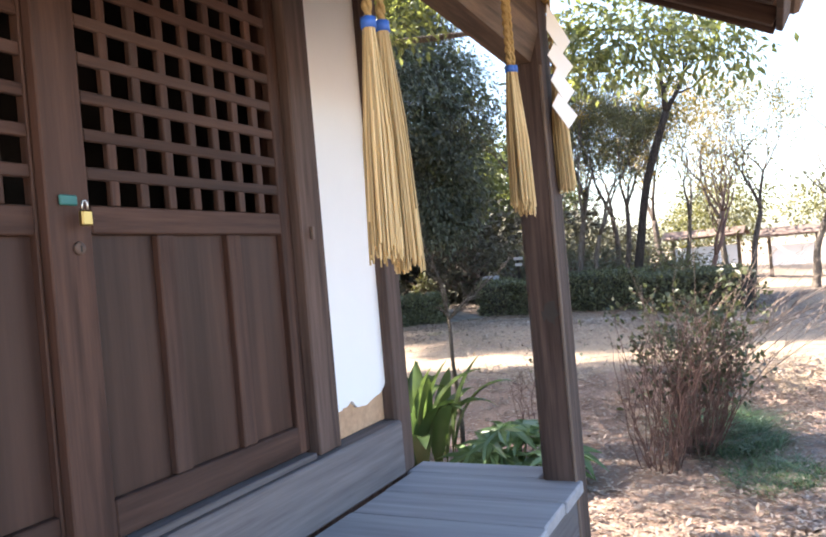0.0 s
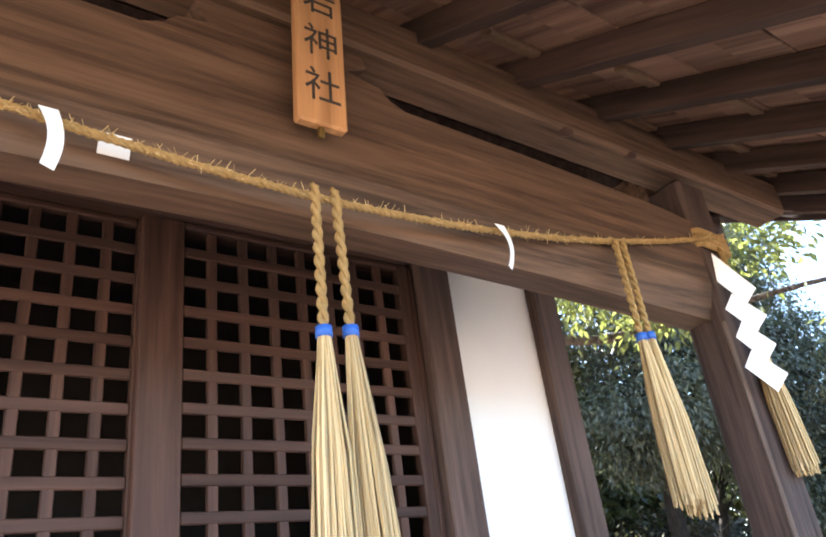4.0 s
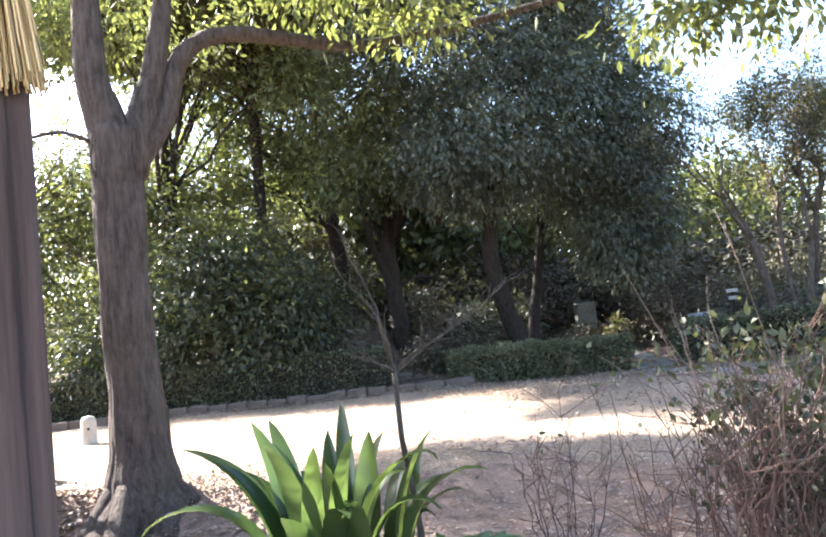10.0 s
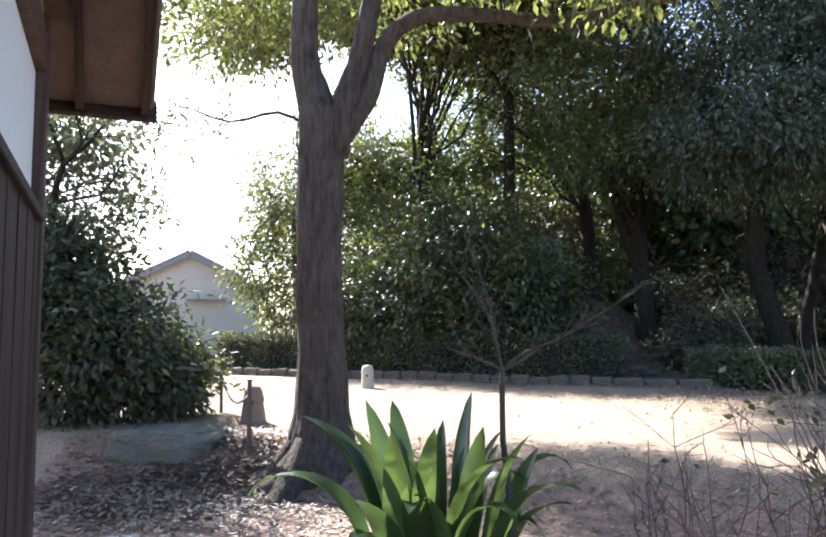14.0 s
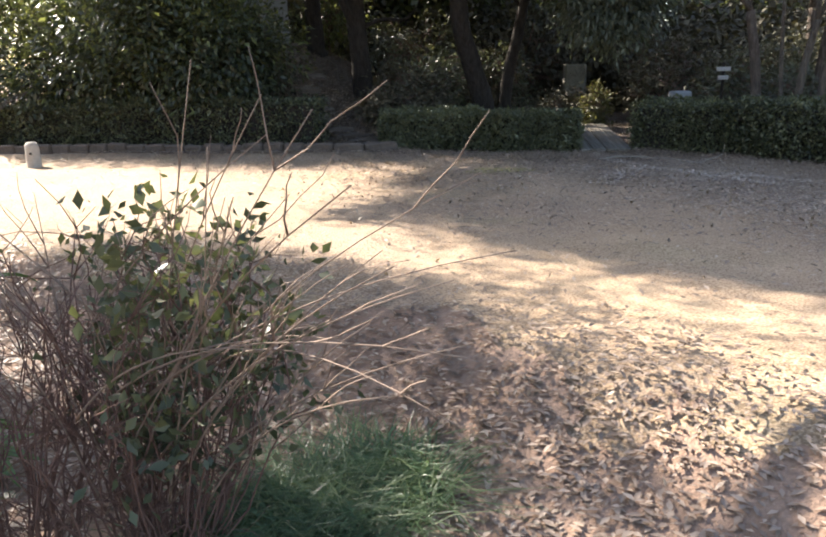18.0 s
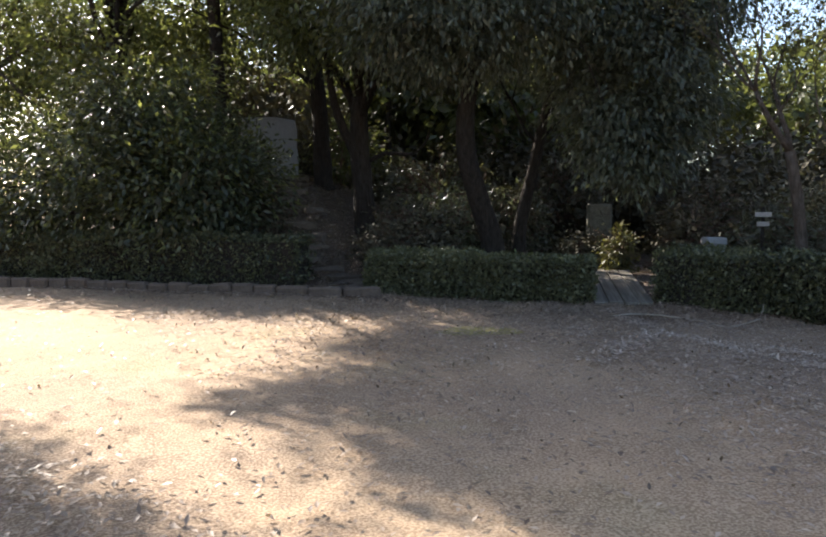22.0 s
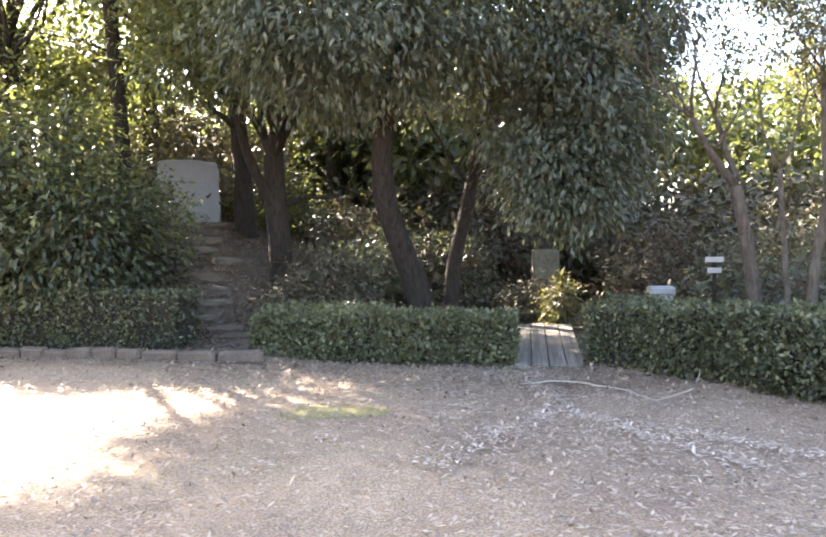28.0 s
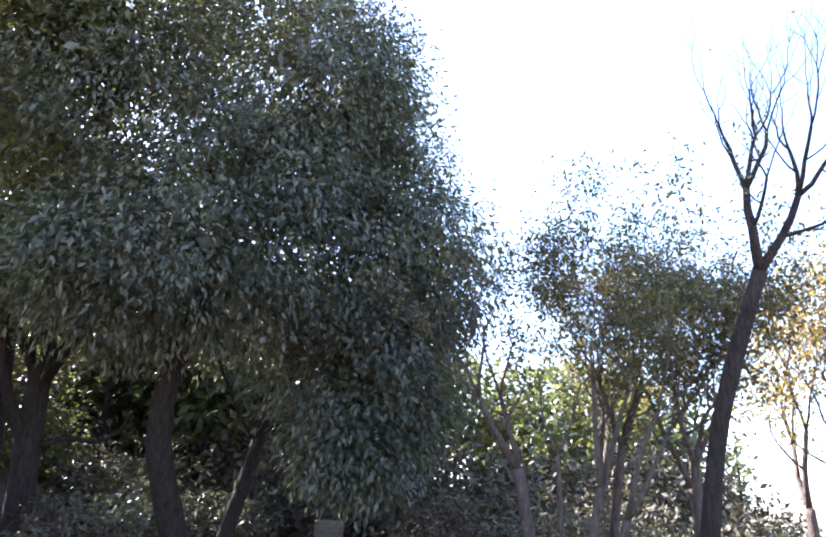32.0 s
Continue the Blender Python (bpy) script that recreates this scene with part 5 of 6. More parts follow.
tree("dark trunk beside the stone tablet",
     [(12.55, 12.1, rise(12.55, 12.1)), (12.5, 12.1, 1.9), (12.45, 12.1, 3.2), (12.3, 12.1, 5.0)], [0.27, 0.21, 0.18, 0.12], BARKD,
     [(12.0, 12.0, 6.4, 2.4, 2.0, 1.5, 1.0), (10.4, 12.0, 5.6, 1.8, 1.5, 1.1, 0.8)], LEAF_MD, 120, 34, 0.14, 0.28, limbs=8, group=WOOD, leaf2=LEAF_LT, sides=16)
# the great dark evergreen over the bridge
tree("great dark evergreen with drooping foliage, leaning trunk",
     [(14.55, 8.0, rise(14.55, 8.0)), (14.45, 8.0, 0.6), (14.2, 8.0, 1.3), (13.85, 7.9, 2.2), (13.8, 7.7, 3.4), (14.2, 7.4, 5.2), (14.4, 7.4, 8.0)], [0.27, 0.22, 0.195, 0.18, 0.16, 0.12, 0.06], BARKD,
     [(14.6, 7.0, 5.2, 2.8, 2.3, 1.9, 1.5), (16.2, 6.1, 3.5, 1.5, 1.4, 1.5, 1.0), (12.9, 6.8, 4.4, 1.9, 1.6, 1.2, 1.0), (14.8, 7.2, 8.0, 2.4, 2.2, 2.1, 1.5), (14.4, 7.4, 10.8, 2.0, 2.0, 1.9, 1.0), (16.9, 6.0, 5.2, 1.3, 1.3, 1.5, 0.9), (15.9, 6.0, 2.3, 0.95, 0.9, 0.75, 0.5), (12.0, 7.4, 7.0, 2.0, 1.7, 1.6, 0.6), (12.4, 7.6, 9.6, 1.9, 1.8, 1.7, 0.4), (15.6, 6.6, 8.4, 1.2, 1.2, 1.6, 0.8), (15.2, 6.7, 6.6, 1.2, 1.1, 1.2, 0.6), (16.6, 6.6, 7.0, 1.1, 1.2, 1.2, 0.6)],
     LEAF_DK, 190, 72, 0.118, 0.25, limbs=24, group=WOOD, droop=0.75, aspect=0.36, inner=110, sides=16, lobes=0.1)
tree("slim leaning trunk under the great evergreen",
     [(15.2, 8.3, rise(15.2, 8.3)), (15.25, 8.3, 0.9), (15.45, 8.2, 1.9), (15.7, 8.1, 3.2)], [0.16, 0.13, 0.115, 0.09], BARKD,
     # last three blobs added to shade the undergrowth behind the hedge
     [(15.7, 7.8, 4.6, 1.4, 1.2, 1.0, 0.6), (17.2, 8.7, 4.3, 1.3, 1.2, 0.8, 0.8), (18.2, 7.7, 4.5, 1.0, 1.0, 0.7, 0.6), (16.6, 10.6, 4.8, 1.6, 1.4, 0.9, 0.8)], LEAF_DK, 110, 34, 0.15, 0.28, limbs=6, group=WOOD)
# bushes and trees behind the long hedge
# dark leaf tone for the shadowed body, LEAF_LT mixed in as glints
tree("broad evergreen shrub with paler leaves as glints behind the long hedge",
     [(9.6, 9.6, rise(9.6, 9.6)), (9.6, 9.6, 0.9), (9.55, 9.6, 1.6)], [0.12, 0.10, 0.08], BARKD,
     [(9.3, 9.2, 1.7, 1.4, 1.1, 1.1, 1.2), (8.0, 10.2, 1.8, 1.5, 1.2, 1.2, 1.1), (8.7, 9.9, 3.0, 1.3, 1.1, 0.8, 0.6), (6.6, 11.2, 1.4, 1.2, 1.0, 1.0, 0.7)], LEAF_BU, 170, 36, 0.12, 0.28, limbs=14, group=WOOD, leaf2=LEAF_LT, category="shrub", inner=50)
tree("tall evergreen with pale glinting leaves behind the hedge",
     [(5.6, 14.6, rise(5.6, 14.6)), (5.6, 14.6, 2.0), (5.5, 14.6, 3.4), (5.6, 14.5, 4.6)], [0.17, 0.14, 0.12, 0.09], BARK,
     [(5.5, 14.4, 4.4, 1.4, 1.2, 1.2, 0.8), (4.6, 14.4, 2.5, 0.8, 0.8, 0.9, 0.5), (6.9, 14.0, 3.0, 1.4, 1.2, 1.2, 1.0), (6.6, 14.2, 6.0, 1.3, 1.2, 1.0, 0.5), (5.4, 14.4, 1.6, 0.9, 0.8, 0.8, 0.5), (7.1, 14.8, 5.2, 1.5, 1.0, 0.9, 0.9), (8.3, 14.3, 5.0, 1.1, 1.0, 0.9, 0.7)], LEAF_MD, 100, 30, 0.14, 0.24, limbs=22, group=WOOD, leaf2=LEAF_LT)
tree("tall evergreen of the grove with a wide crown",
     [(8.4, 12.4, rise(8.4, 12.4)), (8.4, 12.4, 3.0), (8.3, 12.3, 5.4)], [0.22, 0.18, 0.12], BARKD,
     # blobs near z 8 and above lie out of view, added for shade
     [(8.0, 10.6, 7.8, 1.6, 1.7, 0.9, 0.9), (9.2, 10.8, 7.5, 2.2, 2.0, 1.3, 1.2), (9.8, 12.4, 8.0, 2.4, 2.0, 1.6, 1.1), (8.2, 12.8, 4.6, 2.0, 1.6, 1.4, 1.1), (10.6, 9.6, 8.2, 2.0, 1.8, 1.0, 0.9), (8.3, 8.6, 8.2, 1.5, 1.4, 0.7, 0.7), (9.6, 13.4, 4.8, 1.6, 1.4, 1.3, 0.8), (7.4, 8.9, 9.0, 1.2, 1.3, 0.6, 0.5)], LEAF_LT, 95, 32, 0.145, 0.26, limbs=18, group=WOOD, inner=20, leaf2=LEAF_MD)
tree("tall evergreen of the grove",
     [(11.0, 15.5, rise(11.0, 15.5)), (11.0, 15.5, 4.5), (10.9, 15.4, 7.0)], [0.24, 0.2, 0.14], BARKD,
     [(10.8, 15.0, 8.4, 2.6, 2.2, 2.0, 1.2), (12.6, 14.6, 6.6, 1.8, 1.6, 1.6, 0.9), (9.4, 15.4, 5.6, 1.8, 1.5, 1.5, 0.8)], LEAF_LT, 80, 30, 0.16, 0.30, limbs=12, group=WOOD, leaf2=LEAF_MD)
# made-up canopy above the view, blobs placed up-sun of the wanted shade
tree("added tall evergreen, its unseen high crown shading the courtyard",
     [(10.3, 11.8, rise(10.3, 11.8)), (10.2, 11.6, 3.0), (10.0, 11.0, 5.6), (9.8, 10.6, 7.4)], [0.17, 0.14, 0.12, 0.08], BARKD,
     [(8.1, 7.4, 8.2, 1.2, 1.1, 0.5, 1.0), (9.6, 7.4, 8.4, 1.2, 1.1, 0.5, 1.0), (11.2, 7.6, 8.2, 1.2, 1.1, 0.5, 1.0), (6.8, 8.2, 8.2, 0.8, 0.8, 0.4, 0.9), (5.05, 11.75, 8.2, 0.30, 0.16, 0.15, 0.12), (5.45, 12.0, 8.2, 0.34, 0.14, 0.15, 0.14), (5.75, 11.7, 8.2, 0.25, 0.2, 0.15, 0.12), (6.4, 9.2, 8.2, 0.8, 0.8, 0.4, 0.9), (6.1, 10.3, 8.2, 0.9, 0.9, 0.4, 0.9), (6.4, 11.6, 8.2, 0.9, 0.9, 0.4, 0.9), (7.0, 13.0, 8.2, 0.9, 0.9, 0.4, 0.9), (7.3, 9.1, 8.3, 1.1, 1.1, 0.5, 1.0), (8.8, 9.0, 8.0, 1.2, 1.1, 0.5, 1.0), (10.4, 9.2, 8.2, 1.2, 1.1, 0.5, 1.0), (12.0, 9.2, 8.3, 1.2, 1.1, 0.5, 1.0),
      (6.7, 10.9, 8.1, 1.0, 1.1, 0.5, 1.0), (8.2, 10.9, 8.0, 1.1, 1.1, 0.5, 1.0), (9.8, 10.8, 8.3, 1.2, 1.1, 0.5, 1.0), (11.4, 11.2, 8.2, 1.2, 1.1, 0.6, 1.0), (7.6, 12.6, 8.2, 1.1, 1.0, 0.5, 1.0), (9.2, 12.6, 8.2, 1.2, 1.1, 0.5, 1.0), (11.0, 12.8, 8.4, 1.2, 1.1, 0.5, 1.0), (12.7, 12.6, 8.2, 1.2, 1.1, 0.6, 1.0)],
     LEAF_MD, 40, 30, 0.15, 0.28, limbs=22, group=WOOD, inner=210)
# undergrowth round the bridge and beneath the grove
for x, y, z, r, m, lab in ((13.3, 8.9, 0.75, 0.8, LEAF_BR, "dark undergrowth shrub beneath the trees"), (14.0, 9.4, 0.9, 0.9, LEAF_DK, "dark undergrowth shrub beneath the trees"), (13.0, 8.2, 0.5, 0.6, LEAF_BR, "brown withered brush beneath the trees"),
                           (16.55, 6.95, 0.50, 0.24, LEAF_OL, "olive green sapling beside the bridge"), (16.75, 8.15, 0.38, 0.55, LEAF_BR, "low brown brush beyond the bridge"), (13.9, 6.4, 0.35, 0.26, LEAF_LT, "light green sapling behind the low hedge"),
                           (18.2, 6.7, 0.7, 0.8, LEAF_BR, "tangled brown undergrowth behind the hedge"), (18.4, 5.0, 0.6, 0.9, LEAF_UG, "tangled undergrowth shrub behind the hedge"),
                           (18.2, 3.2, 0.7, 1.2, LEAF_UG, "tangled undergrowth shrub behind the hedge"), (15.6, 9.8, 0.9, 1.1, LEAF_BR, "tangled brown undergrowth beneath the trees"),
                           (16.2, 10.2, 1.0, 1.2, LEAF_DK, "dark undergrowth shrub beneath the trees"), (19.2, 7.6, 1.1, 1.2, LEAF_BR, "tangled brown undergrowth beneath the trees"),
                           (18.6, 1.2, 0.6, 1.2, LEAF_OL, "tangled olive undergrowth behind the hedge"), (14.9, 11.4, 1.3, 1.4, LEAF_UG, "tangled undergrowth shrub beneath the trees"),
                           (17.6, 11.0, 1.4, 1.6, LEAF_BR, "tangled brown undergrowth beneath the trees"), (10.4, 10.9, 0.9, 0.9, LEAF_DK, "dark undergrowth shrub beneath the trees"),
                           (20.0, 5.6, 1.0, 1.5, LEAF_UG, "tangled undergrowth shrub behind the hedge"), (13.3, 13.2, 0.9, 1.0, LEAF_MD, "tangled undergrowth shrub beneath the trees"),
                           (10.2, 9.9, 0.8, 0.8, LEAF_BR, "brown withered brush beside the steps"), (12.6, 8.6, 0.35, 0.45, LEAF_BR, "brown withered brush beside the steps")):
    tree(lab, [(x, y, rise(x, y)), (x, y, gz(x, y) + z * 0.5), (x + 0.05, y, gz(x, y) + z)], [0.035, 0.03, 0.02], TWIG, [(x, y, gz(x, y) + z * 0.9, r, r, z * 0.9, 1.0)], m, 90 if r > 0.4 else 22, 34, 0.095, 0.17 if r > 0.4 else 0.10, limbs=16, group="undergrowth", category="shrub", sides=7, inner=120)


def branched(label, x, y, h, r, bark, leaf, n_leaf, lean=(0, 0), fork=0.35, depth=4, angle=0.45, up=0.25, size=0.062, seed=1, clump=0.075, group="slender trees past the hedge", kids=2.4):
    """A slender tree that forks again and again, with leaves about its twigs."""
    random.seed(seed)
    t = thing("tree", label, "tree", group)
    z = rise(x, y)
    lx, ly = lean
    hf = h * fork
    bm = bmesh.new()
    k = [random.uniform(-0.05, 0.05) for _ in range(4)]
    path = [(x, y, z), (x + 0.2 * lx + k[0], y + 0.2 * ly, z + hf * 0.3), (x + 0.55 * lx, y + 0.55 * ly + k[1], z + hf * 0.65), (x + lx + k[2], y + ly + k[3], z + hf)]
    stem(bm, path, [r * 1.35, r, r * 0.92, r * 0.85], 9, 0.06, 4)
    part("trunk", bm, bark, t)
    bm = bmesh.new()
    tips = []

    def grow(p, d, rr, ln, dep):
        pts, rad = [p], [rr]
        for i in range(4):
            d = (d + Vector((random.uniform(-0.22, 0.22), random.uniform(-0.22, 0.22), random.uniform(-0.06, up)))).normalized()
            p = p + d * ln / 4
            pts.append(p)
            rad.append(rr * (1 - 0.09 * (i + 1)))
        tube(bm, pts, rad, 6 if rr > 0.02 else (4 if rr > 0.008 else 3))
        if dep <= 1:
            tips.extend(pts[1:])
        if dep == 0:
            return
        n = 2 + (random.random() < kids - 2)
        a0 = random.uniform(0, 6.283)
        s1 = d.cross(Vector((0.3, 0.8, 0.1))).normalized()
        s2 = d.cross(s1)
        for j in range(n):
            a = a0 + 6.283 * j / n + random.uniform(-0.4, 0.4)
            w = angle * random.uniform(0.6, 1.4)
            grow(p, (d * math.cos(w) + (s1 * math.cos(a) + s2 * math.sin(a)) * math.sin(w)).normalized(), rad[-1] * random.uniform(0.62, 0.82), ln * random.uniform(0.66, 0.9), dep - 1)
        if dep > 1:
            a = random.uniform(0, 6.283)
            grow(pts[2], (d * 0.55 + (s1 * math.cos(a) + s2 * math.sin(a)) * 0.8).normalized(), rr * 0.4, ln * 0.6, dep - 2)

    d0 = (Vector(path[3]) - Vector(path[2])).normalized()
    for j in range(2 if depth < 5 else 3):
        a = 3.0 * j + random.uniform(-0.5, 0.5)
        grow(Vector(path[3]), (d0 + Vector((math.cos(a), math.sin(a), 0)) * angle).normalized(), r * random.uniform(0.55, 0.72), h * (1 - fork) * 0.33, depth)
    part("bough", bm, bark, t)
    if n_leaf:
        T = np.array([tuple(p) for p in tips])
        P = T[rng.integers(0, len(T), n_leaf)] + rng.normal(size=(n_leaf, 3)) * clump
        V, F = leaves_at(P, size, 0.45, 0.5)
        fast_mesh("crown", V, F, 3, leaf, t)
    return t


branched("slender tree forking low, thin olive crown", 16.9, 3.4, 5.2, 0.085, BARK, LEAF_OL, 2600, (-0.25, 0.15), 0.42, 4, 0.55, seed=3)
branched("thin pale stem with sparse olive leaves", 16.95, 3.05, 5.2, 0.034, BARKP, LEAF_OL, 1600, (0.0, 0.1), 0.45, 4, 0.35, seed=8)
branched("pale slender trunk with thin olive crown", 16.9, 2.8, 5.6, 0.060, BARKP, LEAF_OL, 2200, (0.15, -0.10), 0.35, 4, 0.45, seed=12)
branched("pale slender trunk with olive leaves", 16.9, 2.42, 5.4, 0.055, BARKP, LEAF_OL, 3600, (0.0, -0.15), 0.30, 4, 0.5, seed=17)
branched("tall bare tree with dark leaning trunk and upright twigs", 16.9, 1.55, 7.0, 0.095, BARKD, LEAF_YL, 30, (0.05, -0.95), 0.60, 4, 0.42, 0.42, seed=23)
branched("slender tree with dense olive crown", 17.9, 3.2, 5.0, 0.06, BARK, LEAF_OL, 9800, (-0.1, -0.3), 0.5, 5, 0.5, seed=29, clump=0.08, size=0.066)
branched("slender tree with dense olive crown", 17.8, 2.0, 4.5, 0.06, BARK, LEAF_OL, 8800, (-0.1, -0.2), 0.5, 5, 0.5, seed=31, clump=0.08, size=0.066)
branched("slender tree with yellow leaves", 19.0, 2.6, 5.2, 0.07, BARK, LEAF_YL, 4200, (0.2, 0.1), 0.4, 4, 0.5, seed=37, clump=0.08, size=0.064)
branched("slender tree with yellow leaves", 19.6, 1.2, 5.0, 0.06, BARKP, LEAF_YL, 2600, (0.1, -0.3), 0.4, 4, 0.5, seed=41, clump=0.08, size=0.064)
branched("slender tree with yellow-green crown", 20.2, 4.8, 6.0, 0.09, BARK, LEAF_OL, 6500, (0.2, 0.2), 0.4, 4, 0.5, seed=43, clump=0.08, size=0.064)
branched("bare shrubby tree with many fine twigs", 18.2, 0.3, 4.4, 0.06, TWIG, LEAF_YL, 300, (0.1, -0.2), 0.25, 5, 0.5, seed=47)
branched("slender tree with thin olive crown", 19.4, -0.4, 5.2, 0.07, BARK, LEAF_OL, 3800, (0.3, -0.3), 0.4, 4, 0.5, seed=53, clump=0.08, size=0.064)
branched("pale bare tree with fine twigs", 24.0, -1.2, 6.6, 0.10, BARKP, LEAF_YL, 900, (0.2, -0.3), 0.3, 5, 0.5, seed=59)
branched("slender tree with autumn crown", 25.5, 1.4, 6.6, 0.10, BARKP, LEAF_YL, 4200, (-0.2, 0.1), 0.35, 4, 0.5, seed=61, clump=0.2, size=0.09)
branched("slender tree with autumn crown", 23.0, 2.6, 6.2, 0.10, BARK, LEAF_YL, 4200, (0.2, 0.3), 0.35, 4, 0.5, seed=67, clump=0.2, size=0.09)
branched("pale bare tree with fine twigs", 28.0, -3.6, 8.0, 0.13, BARKP, LEAF_YL, 800, (0.2, 0.2), 0.3, 5, 0.5, seed=71)
random.seed(77)

# bush with overhanging boughs beside the boulder
tree("glossy broad-leaved evergreen bush beside the boulder",
     [(2.55, 4.2, rise(2.55, 4.2)), (2.55, 4.2, 0.6), (2.5, 4.2, 1.4)], [0.10, 0.08, 0.06], BARKD,
     [(2.55, 4.1, 0.75, 0.95, 0.8, 0.8, 1.3), (2.0, 4.4, 1.55, 0.9, 0.8, 0.65, 0.9), (3.3, 4.4, 0.45, 0.5, 0.5, 0.45, 0.5)], LEAF_DK, 150, 40, 0.10, 0.16, limbs=14, leaf2=LEAF_MD, category="bush", inner=300)
branched("evergreen tree with thin open boughs behind the bush", 1.7, 5.3, 5.2, 0.08, BARKD, LEAF_DK, 2100, (0.2, -0.2), 0.40, 4, 0.6, 0.12, seed=83, group="", clump=0.12, size=0.085)
tree("evergreen tree with airy boughs behind the bush",
     [(0.4, 7.2, rise(0.4, 7.2)), (0.5, 7.2, 1.6), (0.8, 7.0, 3.2)], [0.13, 0.10, 0.06], BARKD,
     [(1.6, 5.6, 2.9, 0.7, 0.8, 0.5, 0.9), (2.45, 5.7, 2.35, 0.5, 0.6, 0.35, 0.6), (2.2, 5.4, 3.3, 0.6, 0.6, 0.35, 0.7), (1.9, 6.4, 3.75, 0.8, 0.7, 0.4, 0.9), (2.75, 6.2, 2.9, 0.4, 0.5, 0.3, 0.4), (1.2, 6.6, 3.5, 0.7, 0.7, 0.5, 0.7), (1.3, 7.6, 4.4, 0.9, 0.9, 0.6, 1.0), (2.2, 6.6, 2.7, 0.45, 0.5, 0.3, 0.3), (1.0, 6.4, 2.3, 0.6, 0.6, 0.4, 0.4), (0.4, 7.6, 5.4, 1.1, 1.0, 0.7, 1.0)], LEAF_DK, 38, 26, 0.11, 0.18, limbs=12)
random.seed(91)

# dense brush and woods closing the view
wb = []
for k in range(150):
    a = radians(random.uniform(-70, 4))
    d = random.uniform(17, 27)
    x, y = 6 - d * math.sin(a) * 1.1, d * math.cos(a) - 1
    if x < 9.0 + 0.2 * (y - 14) or (x < 19 and y < 10) or (x > 20 and y < 4):
        continue
    wb.append((x, y, gz(x, y) + random.uniform(0.3, 2.2), 2.0, 2.0, random.uniform(0.8, 1.5), 1.0))
C, P, out = crown_points(wb, 40, 30, 0.4)
V, F = leaves_at(P, 0.22, 0.5, 0.3, out=out)
tagged(fast_mesh("brush", V, F, 3, LEAF_BR), "dense brown-green brush under the far trees", "brush", kind="stuff")
wb = []
for k in range(90):
    a = radians(random.uniform(-66, 2))
    d = random.uniform(21, 32)
    x, y = 6 - d * math.sin(a) * 1.1, d * math.cos(a)
    if x < 9.5 + 0.12 * (y - 14) or (x > 21 and y < 6):
        continue
    wb.append((x, y, random.uniform(1.5, 4.6) + 0.05 * d, 2.4, 2.2, random.uniform(1.2, 2.0), 1.0))
for k in range(8):
    wb.append((random.uniform(8.0, 12), random.uniform(16, 21), random.uniform(1.5, 3.2), 1.9, 1.8, 1.3, 0.7))
# tall blobs added behind the evergreen to keep sun off the brush
for k in range(36):
    wb.append((random.uniform(15.5, 23), random.uniform(13.5, 22), random.uniform(3.2, 8.0), 2.3, 2.1, 1.5, 1.0))
C, P, out = crown_points(wb, 36, 30, 0.45)
V, F = leaves_at(P, 0.30, 0.55, 0.3, out=out)
tagged(fast_mesh("far_woods", V, F, 3, LEAF_MD), "distant evergreen woodland", "woods", kind="stuff")
wb = [(random.uniform(31, 46), random.uniform(-16, 8), random.uniform(0.8, 3.2), 2.4, 2.2, random.uniform(1.0, 1.6), 0.8) for k in range(30)]
wb += [(random.uniform(5.5, 12), random.uniform(28, 38), random.uniform(1.0, 8.5), 2.2, 2.0, random.uniform(1.2, 1.8), 0.7) for k in range(26)]
C, P2, out = crown_points(wb, 40, 40, 0.5)
V, F = leaves_at(P2, 0.19, 0.5, 0.3, out=out)
tagged(fast_mesh("far_woods", V, F, 3, LEAF_OL), "distant olive-green woodland", "woods", kind="stuff")
wb = []
for k in range(46):
    x = random.uniform(19.5, 29)
    y = 0.31 * (x - 0.85) - 3.5 + random.uniform(0.3, 5.0)
    wb.append((x, y, gz(x, y) + random.uniform(0.3, 1.3 + 0.06 * (x - 19)), 1.3, 1.3, random.uniform(0.5, 0.9), 1.0))
C, P3, out = crown_points(wb, 30, 26, 0.35)
V, F = leaves_at(P3, 0.13, 0.4, 0.1)
tagged(fast_mesh("brush", V, F, 3, LEAF_AU), "withered reddish-brown brush behind the slender trees", "brush", kind="stuff")
bm = bmesh.new()
for k in range(40):
    q = P[int(rng.integers(len(P)))]
    g = gz(q[0], q[1])
    tube(bm, [(q[0], q[1], g - 0.2), (q[0] + random.uniform(-0.3, 0.3), q[1], g + 2.0), (q[0] + random.uniform(-0.6, 0.6), q[1], g + random.uniform(3.5, 5))], [0.12, 0.09, 0.03], 6)
tagged(part("far_trunk", bm, BARKD, None), "thin trunks of the distant woodland", "woods", kind="stuff")

